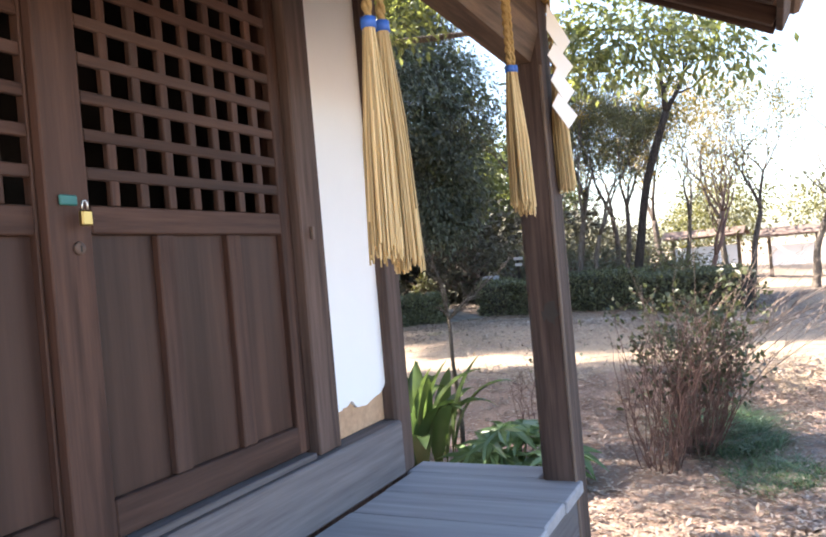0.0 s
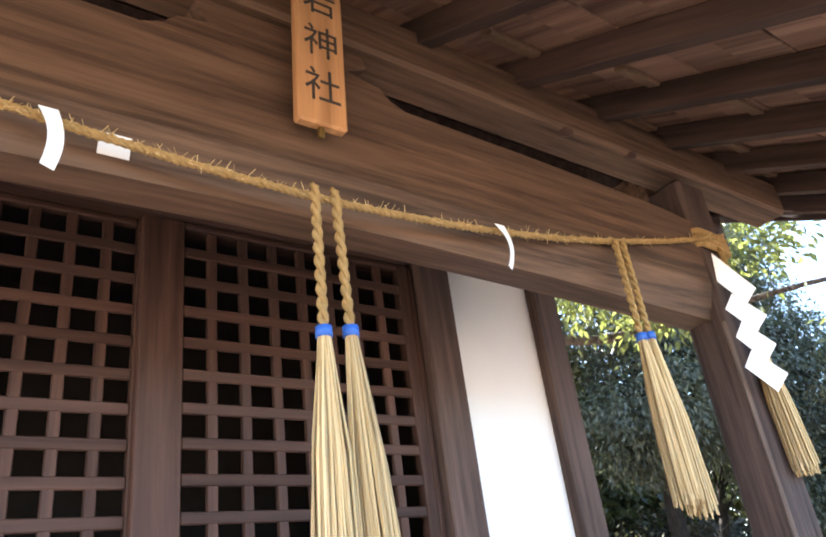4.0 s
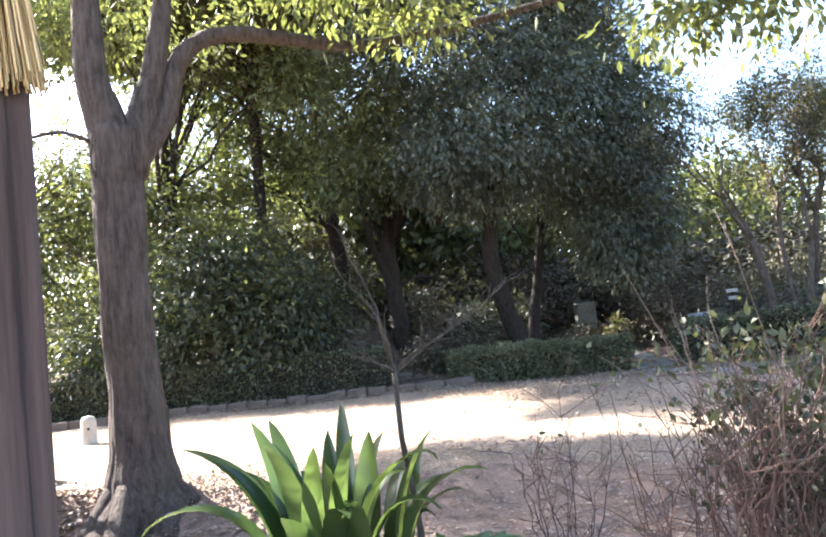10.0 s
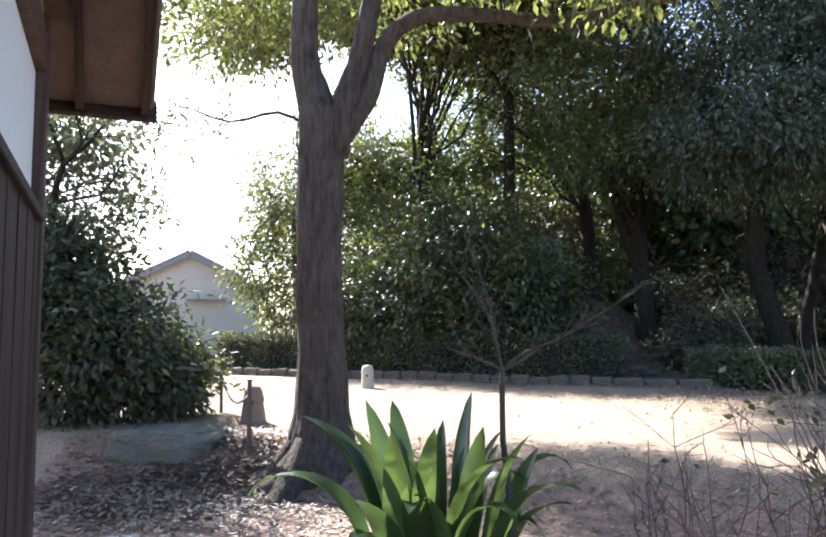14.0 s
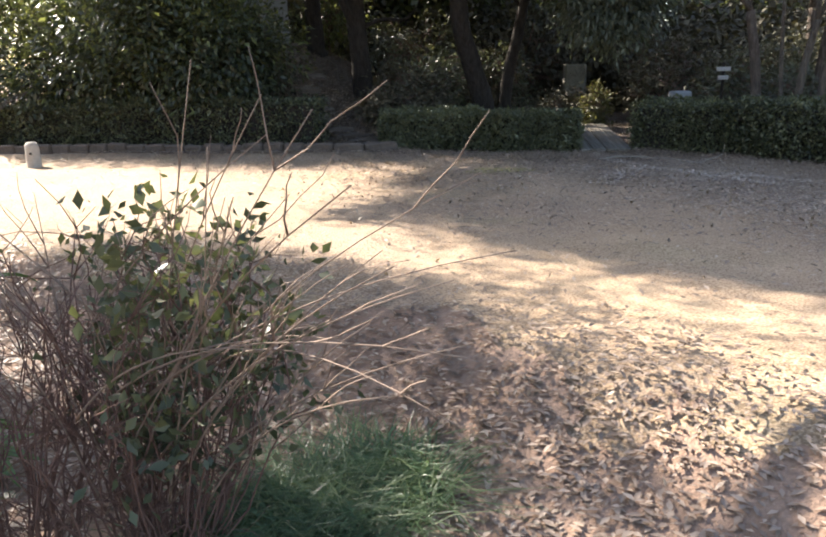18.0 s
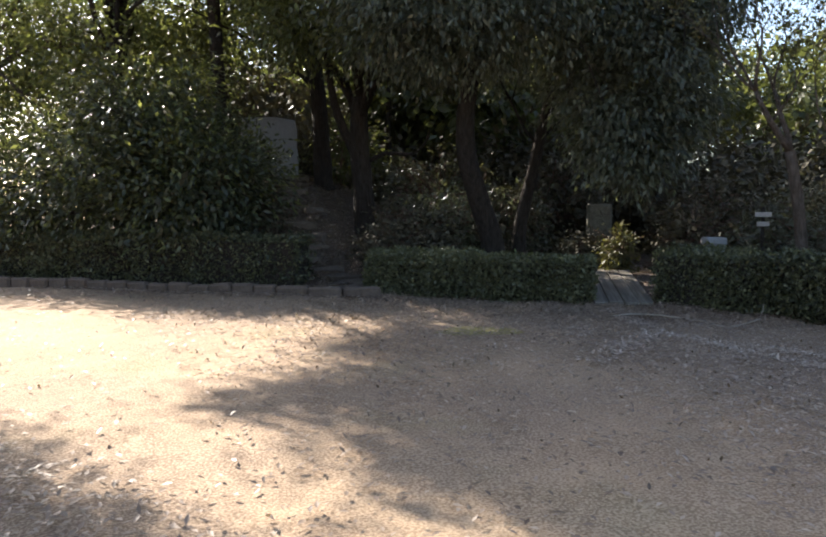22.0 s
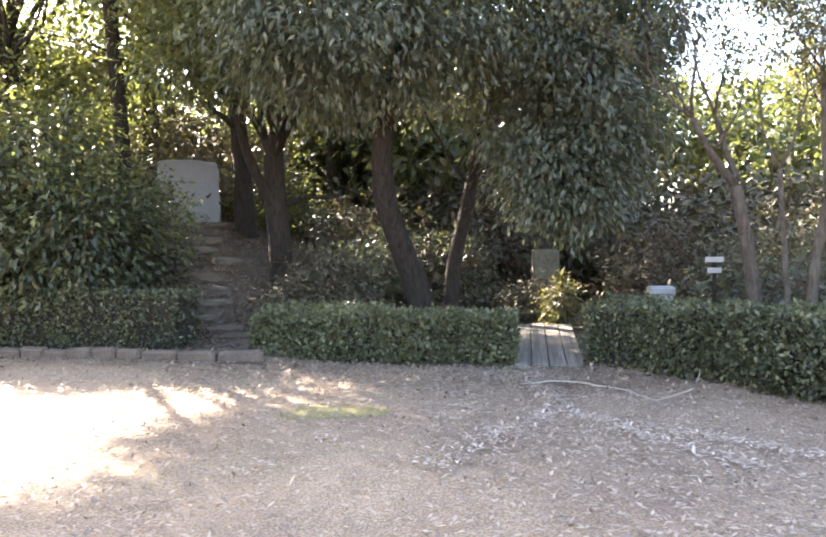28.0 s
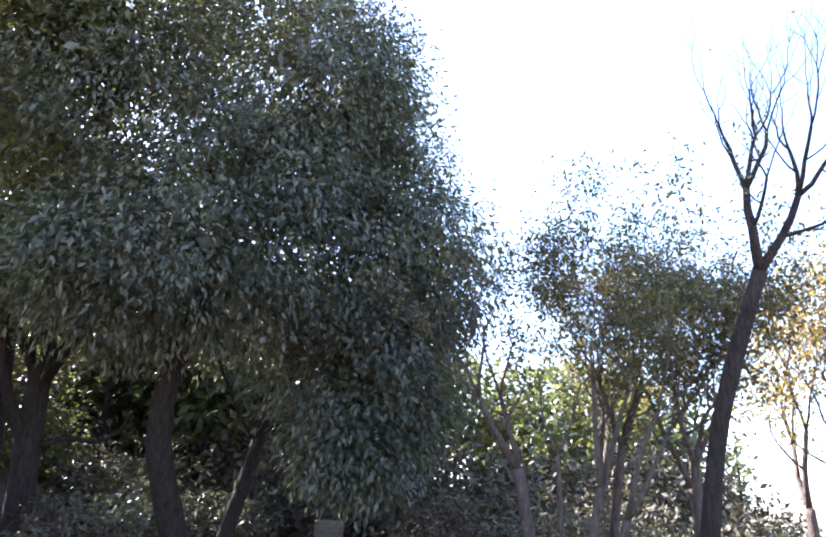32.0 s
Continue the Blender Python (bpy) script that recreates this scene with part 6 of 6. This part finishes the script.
# ------------------------------------------------------------------ plants near the path
def strap_plant(cx, cy, n, seed):
    """A clump of broad strap leaves on thin stalks."""
    random.seed(seed)
    t = thing("strap_leaf_plant", "clump of tall glossy strap-leaved plants", "plant", at=(0, 0, 0))
    for k in range(n):
        a, r = random.uniform(0, 6.283), 0.34 * math.sqrt(random.random())
        p = Vector((cx + r * math.cos(a), cy + 0.8 * r * math.sin(a), gz(cx, cy) - 0.02))
        out = Vector((math.cos(a + random.uniform(-0.7, 0.7)), math.sin(a + random.uniform(-0.7, 0.7)), 0))
        Ls = random.uniform(0.62, 1.08)
        bend = random.uniform(0.08, 0.42) + 0.8 * (r / 0.36) ** 2 * random.random() + (random.uniform(0.5, 1.0) if random.random() < 0.42 else 0)
        side = out.cross(Vector((0, 0, 1))).normalized()
        side = (side * math.cos(0.6) + out * random.uniform(-0.6, 0.6)).normalized()
        bm = bmesh.new()
        rows = []
        N = 14
        pos = p.copy()
        ang_ = 0.08
        for i in range(N + 1):
            u = i / N
            w = 0.006 if u < 0.18 else 0.006 + 0.062 * math.sin(math.pi * ((u - 0.18) / 0.82) ** 0.85) ** 0.8
            if i == N:
                w = 0.001
            ang_ += bend * 2.2 * u / N * 1.6
            step = (Vector((0, 0, 1)) * math.cos(ang_) + out * math.sin(ang_)) * Ls / N
            nrm = side.cross(step.normalized())
            rows.append([bm.verts.new(pos - side * w + nrm * w * 0.3), bm.verts.new(pos), bm.verts.new(pos + side * w + nrm * w * 0.3)])
            pos = pos + step
        for q, s in zip(rows, rows[1:]):
            for j in range(2):
                bm.faces.new((q[j], q[j + 1], s[j + 1], s[j]))
        for f in bm.faces:
            f.smooth = True
        part("leaf", bm, LEAF_AS, t)
    return t


strap_plant(5.03, -0.76, 38, 5)
random.seed(21)


def hand_plant(cx, cy, n):
    """A low bush of large glossy hand-shaped leaves."""
    t = thing("hand_leaf_shrub", "low shrub of glossy hand-shaped leaves", "shrub")
    z0 = gz(cx, cy)
    bm0 = bmesh.new()
    lob = 8
    cen = bm0.verts.new((0, 0, 0))
    rim = []
    for i in range(lob):
        a = math.pi * (-0.86 + 1.72 * i / (lob - 1)) + math.pi / 2
        l = 1.0 if 1 < i < 6 else (0.85 if i in (1, 6) else 0.62)
        for da, rr, zz in ((-0.21, 0.36, 0.01), (-0.135, 0.66 * l, -0.02), (0, l, -0.12), (0.135, 0.66 * l, -0.02)):
            rim.append(bm0.verts.new((rr * math.cos(a + da), rr * math.sin(a + da), zz)))
    for i in range(len(rim) - 1):
        bm0.faces.new((cen, rim[i], rim[i + 1]))
    base = None
    stems = bmesh.new()
    for k in range(n):
        a, r = random.uniform(0, 6.283), 0.42 * math.sqrt(random.random())
        h = 0.38 - 0.28 * (r / 0.42) ** 1.5 + random.uniform(-0.08, 0.10)
        x, y = cx + r * math.cos(a), cy + r * math.sin(a)
        s = random.uniform(0.16, 0.27)
        m = pose(x, y, z0 + h, random.uniform(-12, 10), random.uniform(-12, 12), math.degrees(a) - 90 + random.uniform(-30, 30)) @ pose(0, 0, 0, -20 * (r / 0.42) - 4) @ Matrix.Diagonal((s, s, s, 1))
        base = part("leaf", bm0, LEAF_FT, t, m=m) if base is None else share(base, "leaf", m, t)
        tube(stems, [(cx + 0.2 * (x - cx), cy + 0.2 * (y - cy), z0), (cx + 0.6 * (x - cx), cy + 0.6 * (y - cy), z0 + 0.7 * h), (x, y, z0 + h)], [0.006, 0.005, 0.003], 4)
    tagged(part("stalk", stems, LEAF_FT, t), kind="stuff")


hand_plant(5.23, -1.50, 46)

# bare sapling with a low fork
sp = thing("bare_sapling", "slim leafless sapling with a low fork", "sapling")
bm = bmesh.new()
SX, SY = 5.29, -1.0
z0 = gz(SX, SY)
tube(bm, [(SX + 0.03, SY, z0 - 0.03), (SX + 0.05, SY, z0 + 0.35), (SX, SY, z0 + 0.8), (SX, SY, 0.76)], [0.020, 0.017, 0.015, 0.014], 8)
part("stem", bm, BARKP, sp)


def twiglets(bm, a, b, r, n, reach, bend=0.1):
    pts = limb(bm, a, b, r, 0.003, bend, 7, 5)
    for k in range(n):
        s = pts[random.randint(2, 7)]
        d = (Vector(b) - Vector(a)).normalized()
        e = s + (d + Vector((random.uniform(-0.8, 0.8), random.uniform(-0.8, 0.8), random.uniform(-0.2, 0.7)))).normalized() * reach * random.uniform(0.4, 1)
        q = limb(bm, s, e, 0.004, 0.0015, 0.1, 4, 4)
        if random.random() < 0.6:
            e2 = q[2] + Vector((random.uniform(-1, 1), random.uniform(-1, 1), random.uniform(-0.2, 0.8))).normalized() * reach * 0.4
            limb(bm, q[2], e2, 0.0025, 0.001, 0.1, 3, 3)
    return pts


for tip, n in (((SX - 0.14, SY + 0.12, 1.42), 9), ((SX - 0.20, SY + 0.05, 1.22), 6), ((SX + 0.62, SY - 0.2, 1.14), 10), ((SX + 0.48, SY - 0.05, 0.97), 6), ((SX - 0.30, SY - 0.1, 0.86), 3)):
    bm = bmesh.new()
    twiglets(bm, (SX, SY, 0.75), tip, 0.010, n, 0.22)
    part("branch", bm, BARKP, sp)


def twig_shrub(cx, cy, n, height, rad, label, leafn, leafmat, reach=0.0, leafz=0.7):
    """A thicket of thin stems, with a few leaves high up."""
    t = thing("twiggy_shrub", label, "shrub")
    z0 = gz(cx, cy)
    bm = bmesh.new()
    tips = []
    for k in range(n):
        a, r = random.uniform(0, 6.283), rad * math.sqrt(random.random())
        b0_ = (cx + 0.4 * r * math.cos(a), cy + 0.4 * r * math.sin(a), z0 - 0.03)
        hh = height * random.uniform(0.5, 1.08)
        e = (cx + 1.25 * r * math.cos(a) + random.uniform(-0.15, 0.15), cy + 1.25 * r * math.sin(a) + random.uniform(-0.15, 0.15), z0 + hh)
        pts = limb(bm, b0_, e, 0.0048, 0.0018, 0.12, 8, 4)
        for q in range(6):
            s = pts[random.randint(1, 8)]
            e2 = s + Vector((random.uniform(-0.9, 0.9), random.uniform(-0.9, 0.9), random.uniform(0.0, 1.1))).normalized() * random.uniform(0.10, 0.36)
            p2 = limb(bm, s, e2, 0.0024, 0.001, 0.14, 4, 3)
            e3 = p2[2] + Vector((random.uniform(-1, 1), random.uniform(-1, 1), random.uniform(-0.1, 1))).normalized() * random.uniform(0.05, 0.14)
            limb(bm, p2[2], e3, 0.0015, 0.0008, 0.1, 2, 3)
            tips.append(e2)
        tips.append(pts[-1])
    tagged(part("stem", bm, TWIG, t), kind="stuff")
    if reach:
        bm = bmesh.new()
        for k in range(32):
            # long shoots arch over towards the path
            long_ = k < 24
            a = random.uniform(-1.5, -1.02) if long_ else random.uniform(1.2, 4.4)
            f = random.uniform(0.45, 1.12) if long_ else random.uniform(0.25, 0.5)
            rise_ = random.uniform(0.95, 1.62)
            p0 = Vector((cx + random.uniform(-0.25, 0.2), cy + random.uniform(-0.25, 0.25), z0 + random.uniform(0.2, 0.7)))
            e = Vector((cx + reach * math.cos(a) * f, cy + reach * math.sin(a) * f, z0 + rise_))
            knee = p0.lerp(e, 0.40) + Vector((0, 0, 0.22 * f))
            q = [p0.lerp(knee, i / 9).lerp(knee.lerp(e, i / 9), i / 9) for i in range(10)]
            tube(bm, q, [0.0040 - 0.00032 * i for i in range(10)], 5)
            for i in range(3):
                s = q[random.randint(3, 8)]
                e2 = s + ((e - p0).normalized() + Vector((random.uniform(-0.5, 0.3), random.uniform(-0.5, 0.5), random.uniform(-0.2, 0.6)))).normalized() * random.uniform(0.12, 0.34)
                limb(bm, s, e2, 0.0024, 0.001, 0.1, 4, 3)
        tagged(part("shoot", bm, SHOOT, t), kind="stuff")
    tips = [p for p in tips if p.z > z0 + leafz * height and p.x > cx - 0.12]
    if leafn and tips:
        P = np.array([tuple(tips[int(rng.integers(len(tips)))]) for _ in range(leafn)]) + rng.normal(size=(leafn, 3)) * 0.035
        V, F = leaves_at(P, 0.047, 0.55, 0.0)
        tagged(fast_mesh("foliage", V, F, 3, leafmat, t), kind="stuff")
    return t


random.seed(33)
twig_shrub(6.16, -2.44, 76, 1.05, 0.30, "reddish twiggy shrub with glossy green leaves at the top", 2000, LEAF_SH, 1.30, 0.40)
twig_shrub(5.98, -1.32, 12, 0.95, 0.26, "thin reddish twiggy shrub, almost leafless", 12, LEAF_SH, 0.0)
twig_shrub(5.74, -2.30, 30, 0.85, 0.28, "reddish twiggy shrub, almost leafless", 24, LEAF_SH, 0.0, 0.45)


def blades(cx, cy, n, rad, h, label):
    a, r = rng.uniform(0, 6.283, n), rad * np.sqrt(rng.uniform(0, 1, n))
    P = np.stack([cx + r * np.cos(a), cy + 0.7 * r * np.sin(a), np.zeros(n)], 1)
    P[:, 2] = ground_z(P[:, 0], P[:, 1]) - 0.01
    d = np.stack([rng.normal(size=n) * 1.0, rng.normal(size=n) * 1.0, np.ones(n)], 1)
    L_ = h * rng.uniform(0.5, 1.1, n)[:, None]
    mid = P + d * L_ * 0.55
    tip = P + d * L_ * np.array([1.5, 1.5, 0.75])
    w = rng.normal(size=(n, 3)) * np.array([1, 1, 0])
    w = w / np.linalg.norm(w, axis=1)[:, None] * 0.004
    V = np.stack([P - w, P + w, mid + w * 0.8, mid - w * 0.8, tip], 1).reshape(-1, 3)
    b = np.arange(n)[:, None] * 5
    F = np.concatenate([b + np.array([[0, 1, 2]]), b + np.array([[0, 2, 3]]), b + np.array([[3, 2, 4]])], 1).reshape(-1, 3)
    return tagged(fast_mesh("grass_tuft", V, F, 3, GRASS_M), label, "grass", kind="stuff")


blades(6.80, -2.45, 2600, 0.42, 0.19, "dark green tuft of fine grass")
blades(6.4, -2.7, 1100, 0.35, 0.16, "dark green tuft of fine grass")
blades(5.75, -3.0, 1300, 0.40, 0.10, "low tuft of dark green grass among fallen leaves")

# fallen leaves
def litter(n, x0, x1, y0, y1, size, keep):
    x, y = rng.uniform(x0, x1, n * 3), rng.uniform(y0, y1, n * 3)
    k = keep(x, y) > rng.uniform(0, 1, n * 3)
    x, y = x[k][:n], y[k][:n]
    P = np.stack([x, y, ground_z(x, y) + 0.030], 1)
    return leaves_at(P, size, 0.42, 0.0, 0.82)


def dens(x, y):
    xb = np.interp(y, [-40, -6, -3, -1.9, -0.5, 0.5, 1.4, 2.2, 3.0, 4.0], [9.6, 8.9, 8.2, 7.8, 7.3, 6.7, 5.8, 4.9, 3.4, -1])
    n = 0.5 + 0.5 * np.sin(1.9 * x + 0.7 * y) * np.sin(1.3 * y - 0.8 * x)
    low = np.clip(1.0 - np.abs((x - xb) + 1.3) / 2.6, 0, 1) * (0.45 + 0.55 * n)
    right = (0.30 + 0.45 * n) * np.clip((x - 9.4 + 0.25 * y) / 2.5, 0, 1) + 0.06

    def drift(x0, y0, x1, y1, w):
        u = np.clip(((x - x0) * (x1 - x0) + (y - y0) * (y1 - y0)) / ((x1 - x0) ** 2 + (y1 - y0) ** 2), 0, 1)
        return np.exp(-((x - x0 - u * (x1 - x0)) ** 2 + (y - y0 - u * (y1 - y0)) ** 2) / w ** 2)
    lines = np.maximum.reduce([drift(11.3, 1.0, 13.15, 2.35, 0.14), drift(13.2, 2.15, 13.3, 0.4, 0.14), drift(10.2, 1.5, 11.5, 2.3, 0.14), drift(13.2, 2.4, 14.2, 4.2, 0.2)])
    near_hedge = np.exp(-((x - 12.8) * 0.62 + (y - 5.0)) ** 2 / 0.9) + np.exp(-((x - 15.1) / 0.5) ** 2) * (y < 4)
    grove = 0.8 * (y + 0.62 * (x - 11) > 7.4)
    shrine = np.exp(-(((x - 3.5) / 1.1) ** 2 + ((y - 1.7) / 0.9) ** 2)) + 0.55 * (x < xb - 0.4)
    return np.clip(np.maximum.reduce([low, right, lines, near_hedge, grove, shrine, 0.03 + 0 * x]), 0, 1)


V1, F1 = litter(46000, 2.6, 18, -6, 9, 0.050, dens)
tagged(fast_mesh("fallen_leaves", V1, F1, 3, LITTER), "dry brown fallen leaves strewn on the earth", "fallen leaves", kind="stuff")
V1, F1 = litter(9000, 2.3, 4.8, 0.5, 2.9, 0.075, lambda x, y: np.exp(-(((x - 3.4) / 0.8) ** 2 + ((y - 1.75) / 0.6) ** 2)))
tagged(fast_mesh("fallen_leaves", V1, F1, 3, LITTER_SHADE), "bank of dry brown leaves below the boulder", "fallen leaves", kind="stuff")

V1, F1 = litter(30000, 2.6, 9.4, -5.4, 3.2, 0.046, lambda x, y: np.clip(low_ground(x, y) + 0.9, 0, 1) * (0.35 + 0.65 * np.sin(1.4 * x + 0.5) ** 2 * np.cos(1.1 * y + 0.8 * x) ** 2))
tagged(fast_mesh("fallen_leaves", V1, F1, 3, LITTER), "drift of dry brown leaves in the sunken ground", "fallen leaves", kind="stuff")

V1, F1 = litter(21000, 8.2, 15.6, -3.8, 5.8, 0.046, lambda x, y: (0.25 + 0.75 * np.sin(0.9 * x - 0.4 * y) ** 2) * np.clip((x - 8.0 + 0.4 * y) / 3.0, 0.08, 1))
tagged(fast_mesh("fallen_leaves", V1, F1, 3, LITTER), "small dry leaves scattered over the courtyard", "fallen leaves", kind="stuff")

V1, F1 = litter(16000, 9.0, 18.0, 6.0, 14.5, 0.07, lambda x, y: np.clip(behind_hedge(x, y) * 2 + 0.3, 0, 1) * 0.9)
tagged(fast_mesh("fallen_leaves", V1, F1, 3, LITTER_SHADE), "dead leaves over the wooded bank", "fallen leaves", kind="stuff")


D = np.concatenate([np.outer(1 - u, (x0, y0)) + np.outer(u, (x1, y1)) + rng.normal(size=(n, 2)) * 0.085 for x0, y0, x1, y1, n in
                    ((11.3, 1.0, 13.15, 2.35, 420), (13.2, 2.15, 13.3, 0.4, 330), (10.2, 1.5, 11.5, 2.3, 60), (13.2, 2.4, 14.15, 4.2, 330), (13.55, 1.4, 14.2, 0.2, 240), (12.0, 2.2, 12.6, 2.7, 60)) for u in (rng.uniform(0, 1, n),)])
V1, F1 = leaves_at(np.column_stack([D, ground_z(D[:, 0], D[:, 1]) + 0.032]), 0.050, 0.40, 0.0, 0.85)
tagged(fast_mesh("fallen_leaves", V1, F1, 3, LITTER_P), "pale dry leaves gathered in lines on the earth", "fallen leaves", kind="stuff")


def fallen_stick(label, pts, r):
    t = thing("fallen_branch", label, "branch", "fallen branches")
    bm = bmesh.new()
    pts = [Vector((x, y, gz(x, y) + h)) for x, y, h in pts]
    pts = [a.lerp(b, u) + 0.02 * noise.noise_vector(a.lerp(b, u) * 6) for a, b in zip(pts, pts[1:]) for u in (0, 0.33, 0.67)] + [pts[-1]]
    tube(bm, pts, [r * (1 - 0.7 * i / (len(pts) - 1)) for i in range(len(pts))], 6)
    part("branch", bm, STICK, t)


fallen_stick("curved pale fallen branch before the bridge", [(13.65, 3.76, 0.02), (14.15, 3.6, 0.05), (14.35, 3.0, 0.04), (14.2, 2.3, 0.03), (14.55, 2.2, 0.12), (14.9, 2.45, 0.25)], 0.013)
fallen_stick("pale broken stick among fallen leaves", [(5.90, -2.25, 0.05), (6.10, -2.36, 0.06), (6.30, -2.45, 0.04)], 0.012)

# ------------------------------------------------------------------ far buildings
def house():
    t = thing("house", "cream-walled house with a grey gabled roof beyond the hedge", "house")
    M = pose(2.4, 24.4, -0.15, 0, 0, 3)
    bm = bmesh.new()
    pr = [(-2.7, -0.2), (2.5, -0.2), (2.5, 2.65), (-0.1, 3.95), (-2.7, 2.65)]
    f = [bm.verts.new((x, 0, z)) for x, z in pr]
    g = [bm.verts.new((x, 7, z)) for x, z in pr]
    bm.faces.new(f)
    bm.faces.new(g[::-1])
    for i in range(5):
        bm.faces.new((f[i], g[i], g[(i + 1) % 5], f[(i + 1) % 5]))
    bmesh.ops.recalc_face_normals(bm, faces=bm.faces)
    part("wall", bm, STUCCO, t, m=M)
    for s, x1, an in ((1, 2.95, 26.5), (-1, -3.15, -26.5)):
        part("roof", boxed((0, 3.25 * s, -0.35, 7.3, 0.0, 0.10) if s > 0 else (3.25 * s, 0, -0.35, 7.3, 0.0, 0.10), bevel=0.02), TILE_R, t, m=M @ pose(-0.1, 0, 4.02, 0, an, 0))
        part("bargeboard", boxed((0, 3.2 * s, -0.36, -0.30, -0.16, -0.002) if s > 0 else (3.2 * s, 0, -0.36, -0.30, -0.16, -0.002), bevel=0.01), MONU, t, m=M @ pose(-0.1, 0, 4.02, 0, an, 0))
    part("awning", boxed((-0.2, 1.2, -0.45, 0, 2.2, 2.26), bevel=0.01), TILE_R, t, m=M)


house()


def shelter(x, y, w, label):
    t = thing("notice_shelter", label, "notice shelter", "roofed notice boards", (x, y, gz(x, y)))
    for s in (-1, 1):
        part("post", boxed((-0.06, 0.06, s * w / 2 - 0.06, s * w / 2 + 0.06, -0.1, 1.7), bevel=0.01), BARKP, t)
    part("notice_board", boxed((-0.04, 0.04, -w / 2 + 0.062, w / 2 - 0.062, 0.55, 1.35), bevel=0.01), PAPER, t, "white notice board")
    for s in (-1, 1):
        part("roof", boxed((0.0, 0.75, -w / 2 - 0.35, w / 2 + 0.35, 0.0, 0.07), bevel=0.01), SHINGLE, t, m=pose(0, 0, 2.02, 0, 24, 0 if s > 0 else 180))
    part("beam", boxed((-0.05, 0.05, -w / 2 - 0.3, w / 2 + 0.3, 1.7, 1.8), bevel=0.01), BARKP, t)


shelter(33.0, 0.5, 1.7, "roofed notice board with white panel and pale posts")
shelter(33.0, 3.8, 2.6, "roofed notice board with white panel and pale posts")
fe = thing("white_fence", "low white rail fence beside the house", "fence")
for k in range(5):
    part("post", boxed((-0.05, 0.05, -0.05, 0.05, -0.1, 1.55), bevel=0.01), PAPER, fe, m=pose(5.0 + 0.55 * k, 24.6, gz(5, 24.6)))
for z in (0.7, 1.15, 1.5):
    part("rail", boxed((4.9, 7.3, -0.03, 0.03, z - 0.05, z + 0.05), bevel=0.01), PAPER, fe, m=pose(0, 24.53, gz(5, 24.6)))

# more fallen leaves: on the bank round the steps and along the foot of the hedges
V1, F1 = litter(5200, 10.3, 12.9, 6.5, 12.6, 0.075, lambda x, y: 0.9 * np.exp(-((x - 11.35 - 0.12 * (y - 7)) / 0.9) ** 2))
tagged(fast_mesh("fallen_leaves", V1, F1, 3, LITTER), "dry leaves caught on the earth steps", "fallen leaves", kind="stuff")
V1, F1 = litter(15000, 8.0, 15.4, 0.5, 9.0, 0.056, lambda x, y: np.exp(-((behind_hedge(x, y) + 0.75) / 0.62) ** 2) * (0.45 + 0.55 * np.sin(2.3 * x + 1.1 * y) ** 2))
tagged(fast_mesh("fallen_leaves", V1, F1, 3, LITTER), "dry leaves blown against the foot of the hedges", "fallen leaves", kind="stuff")
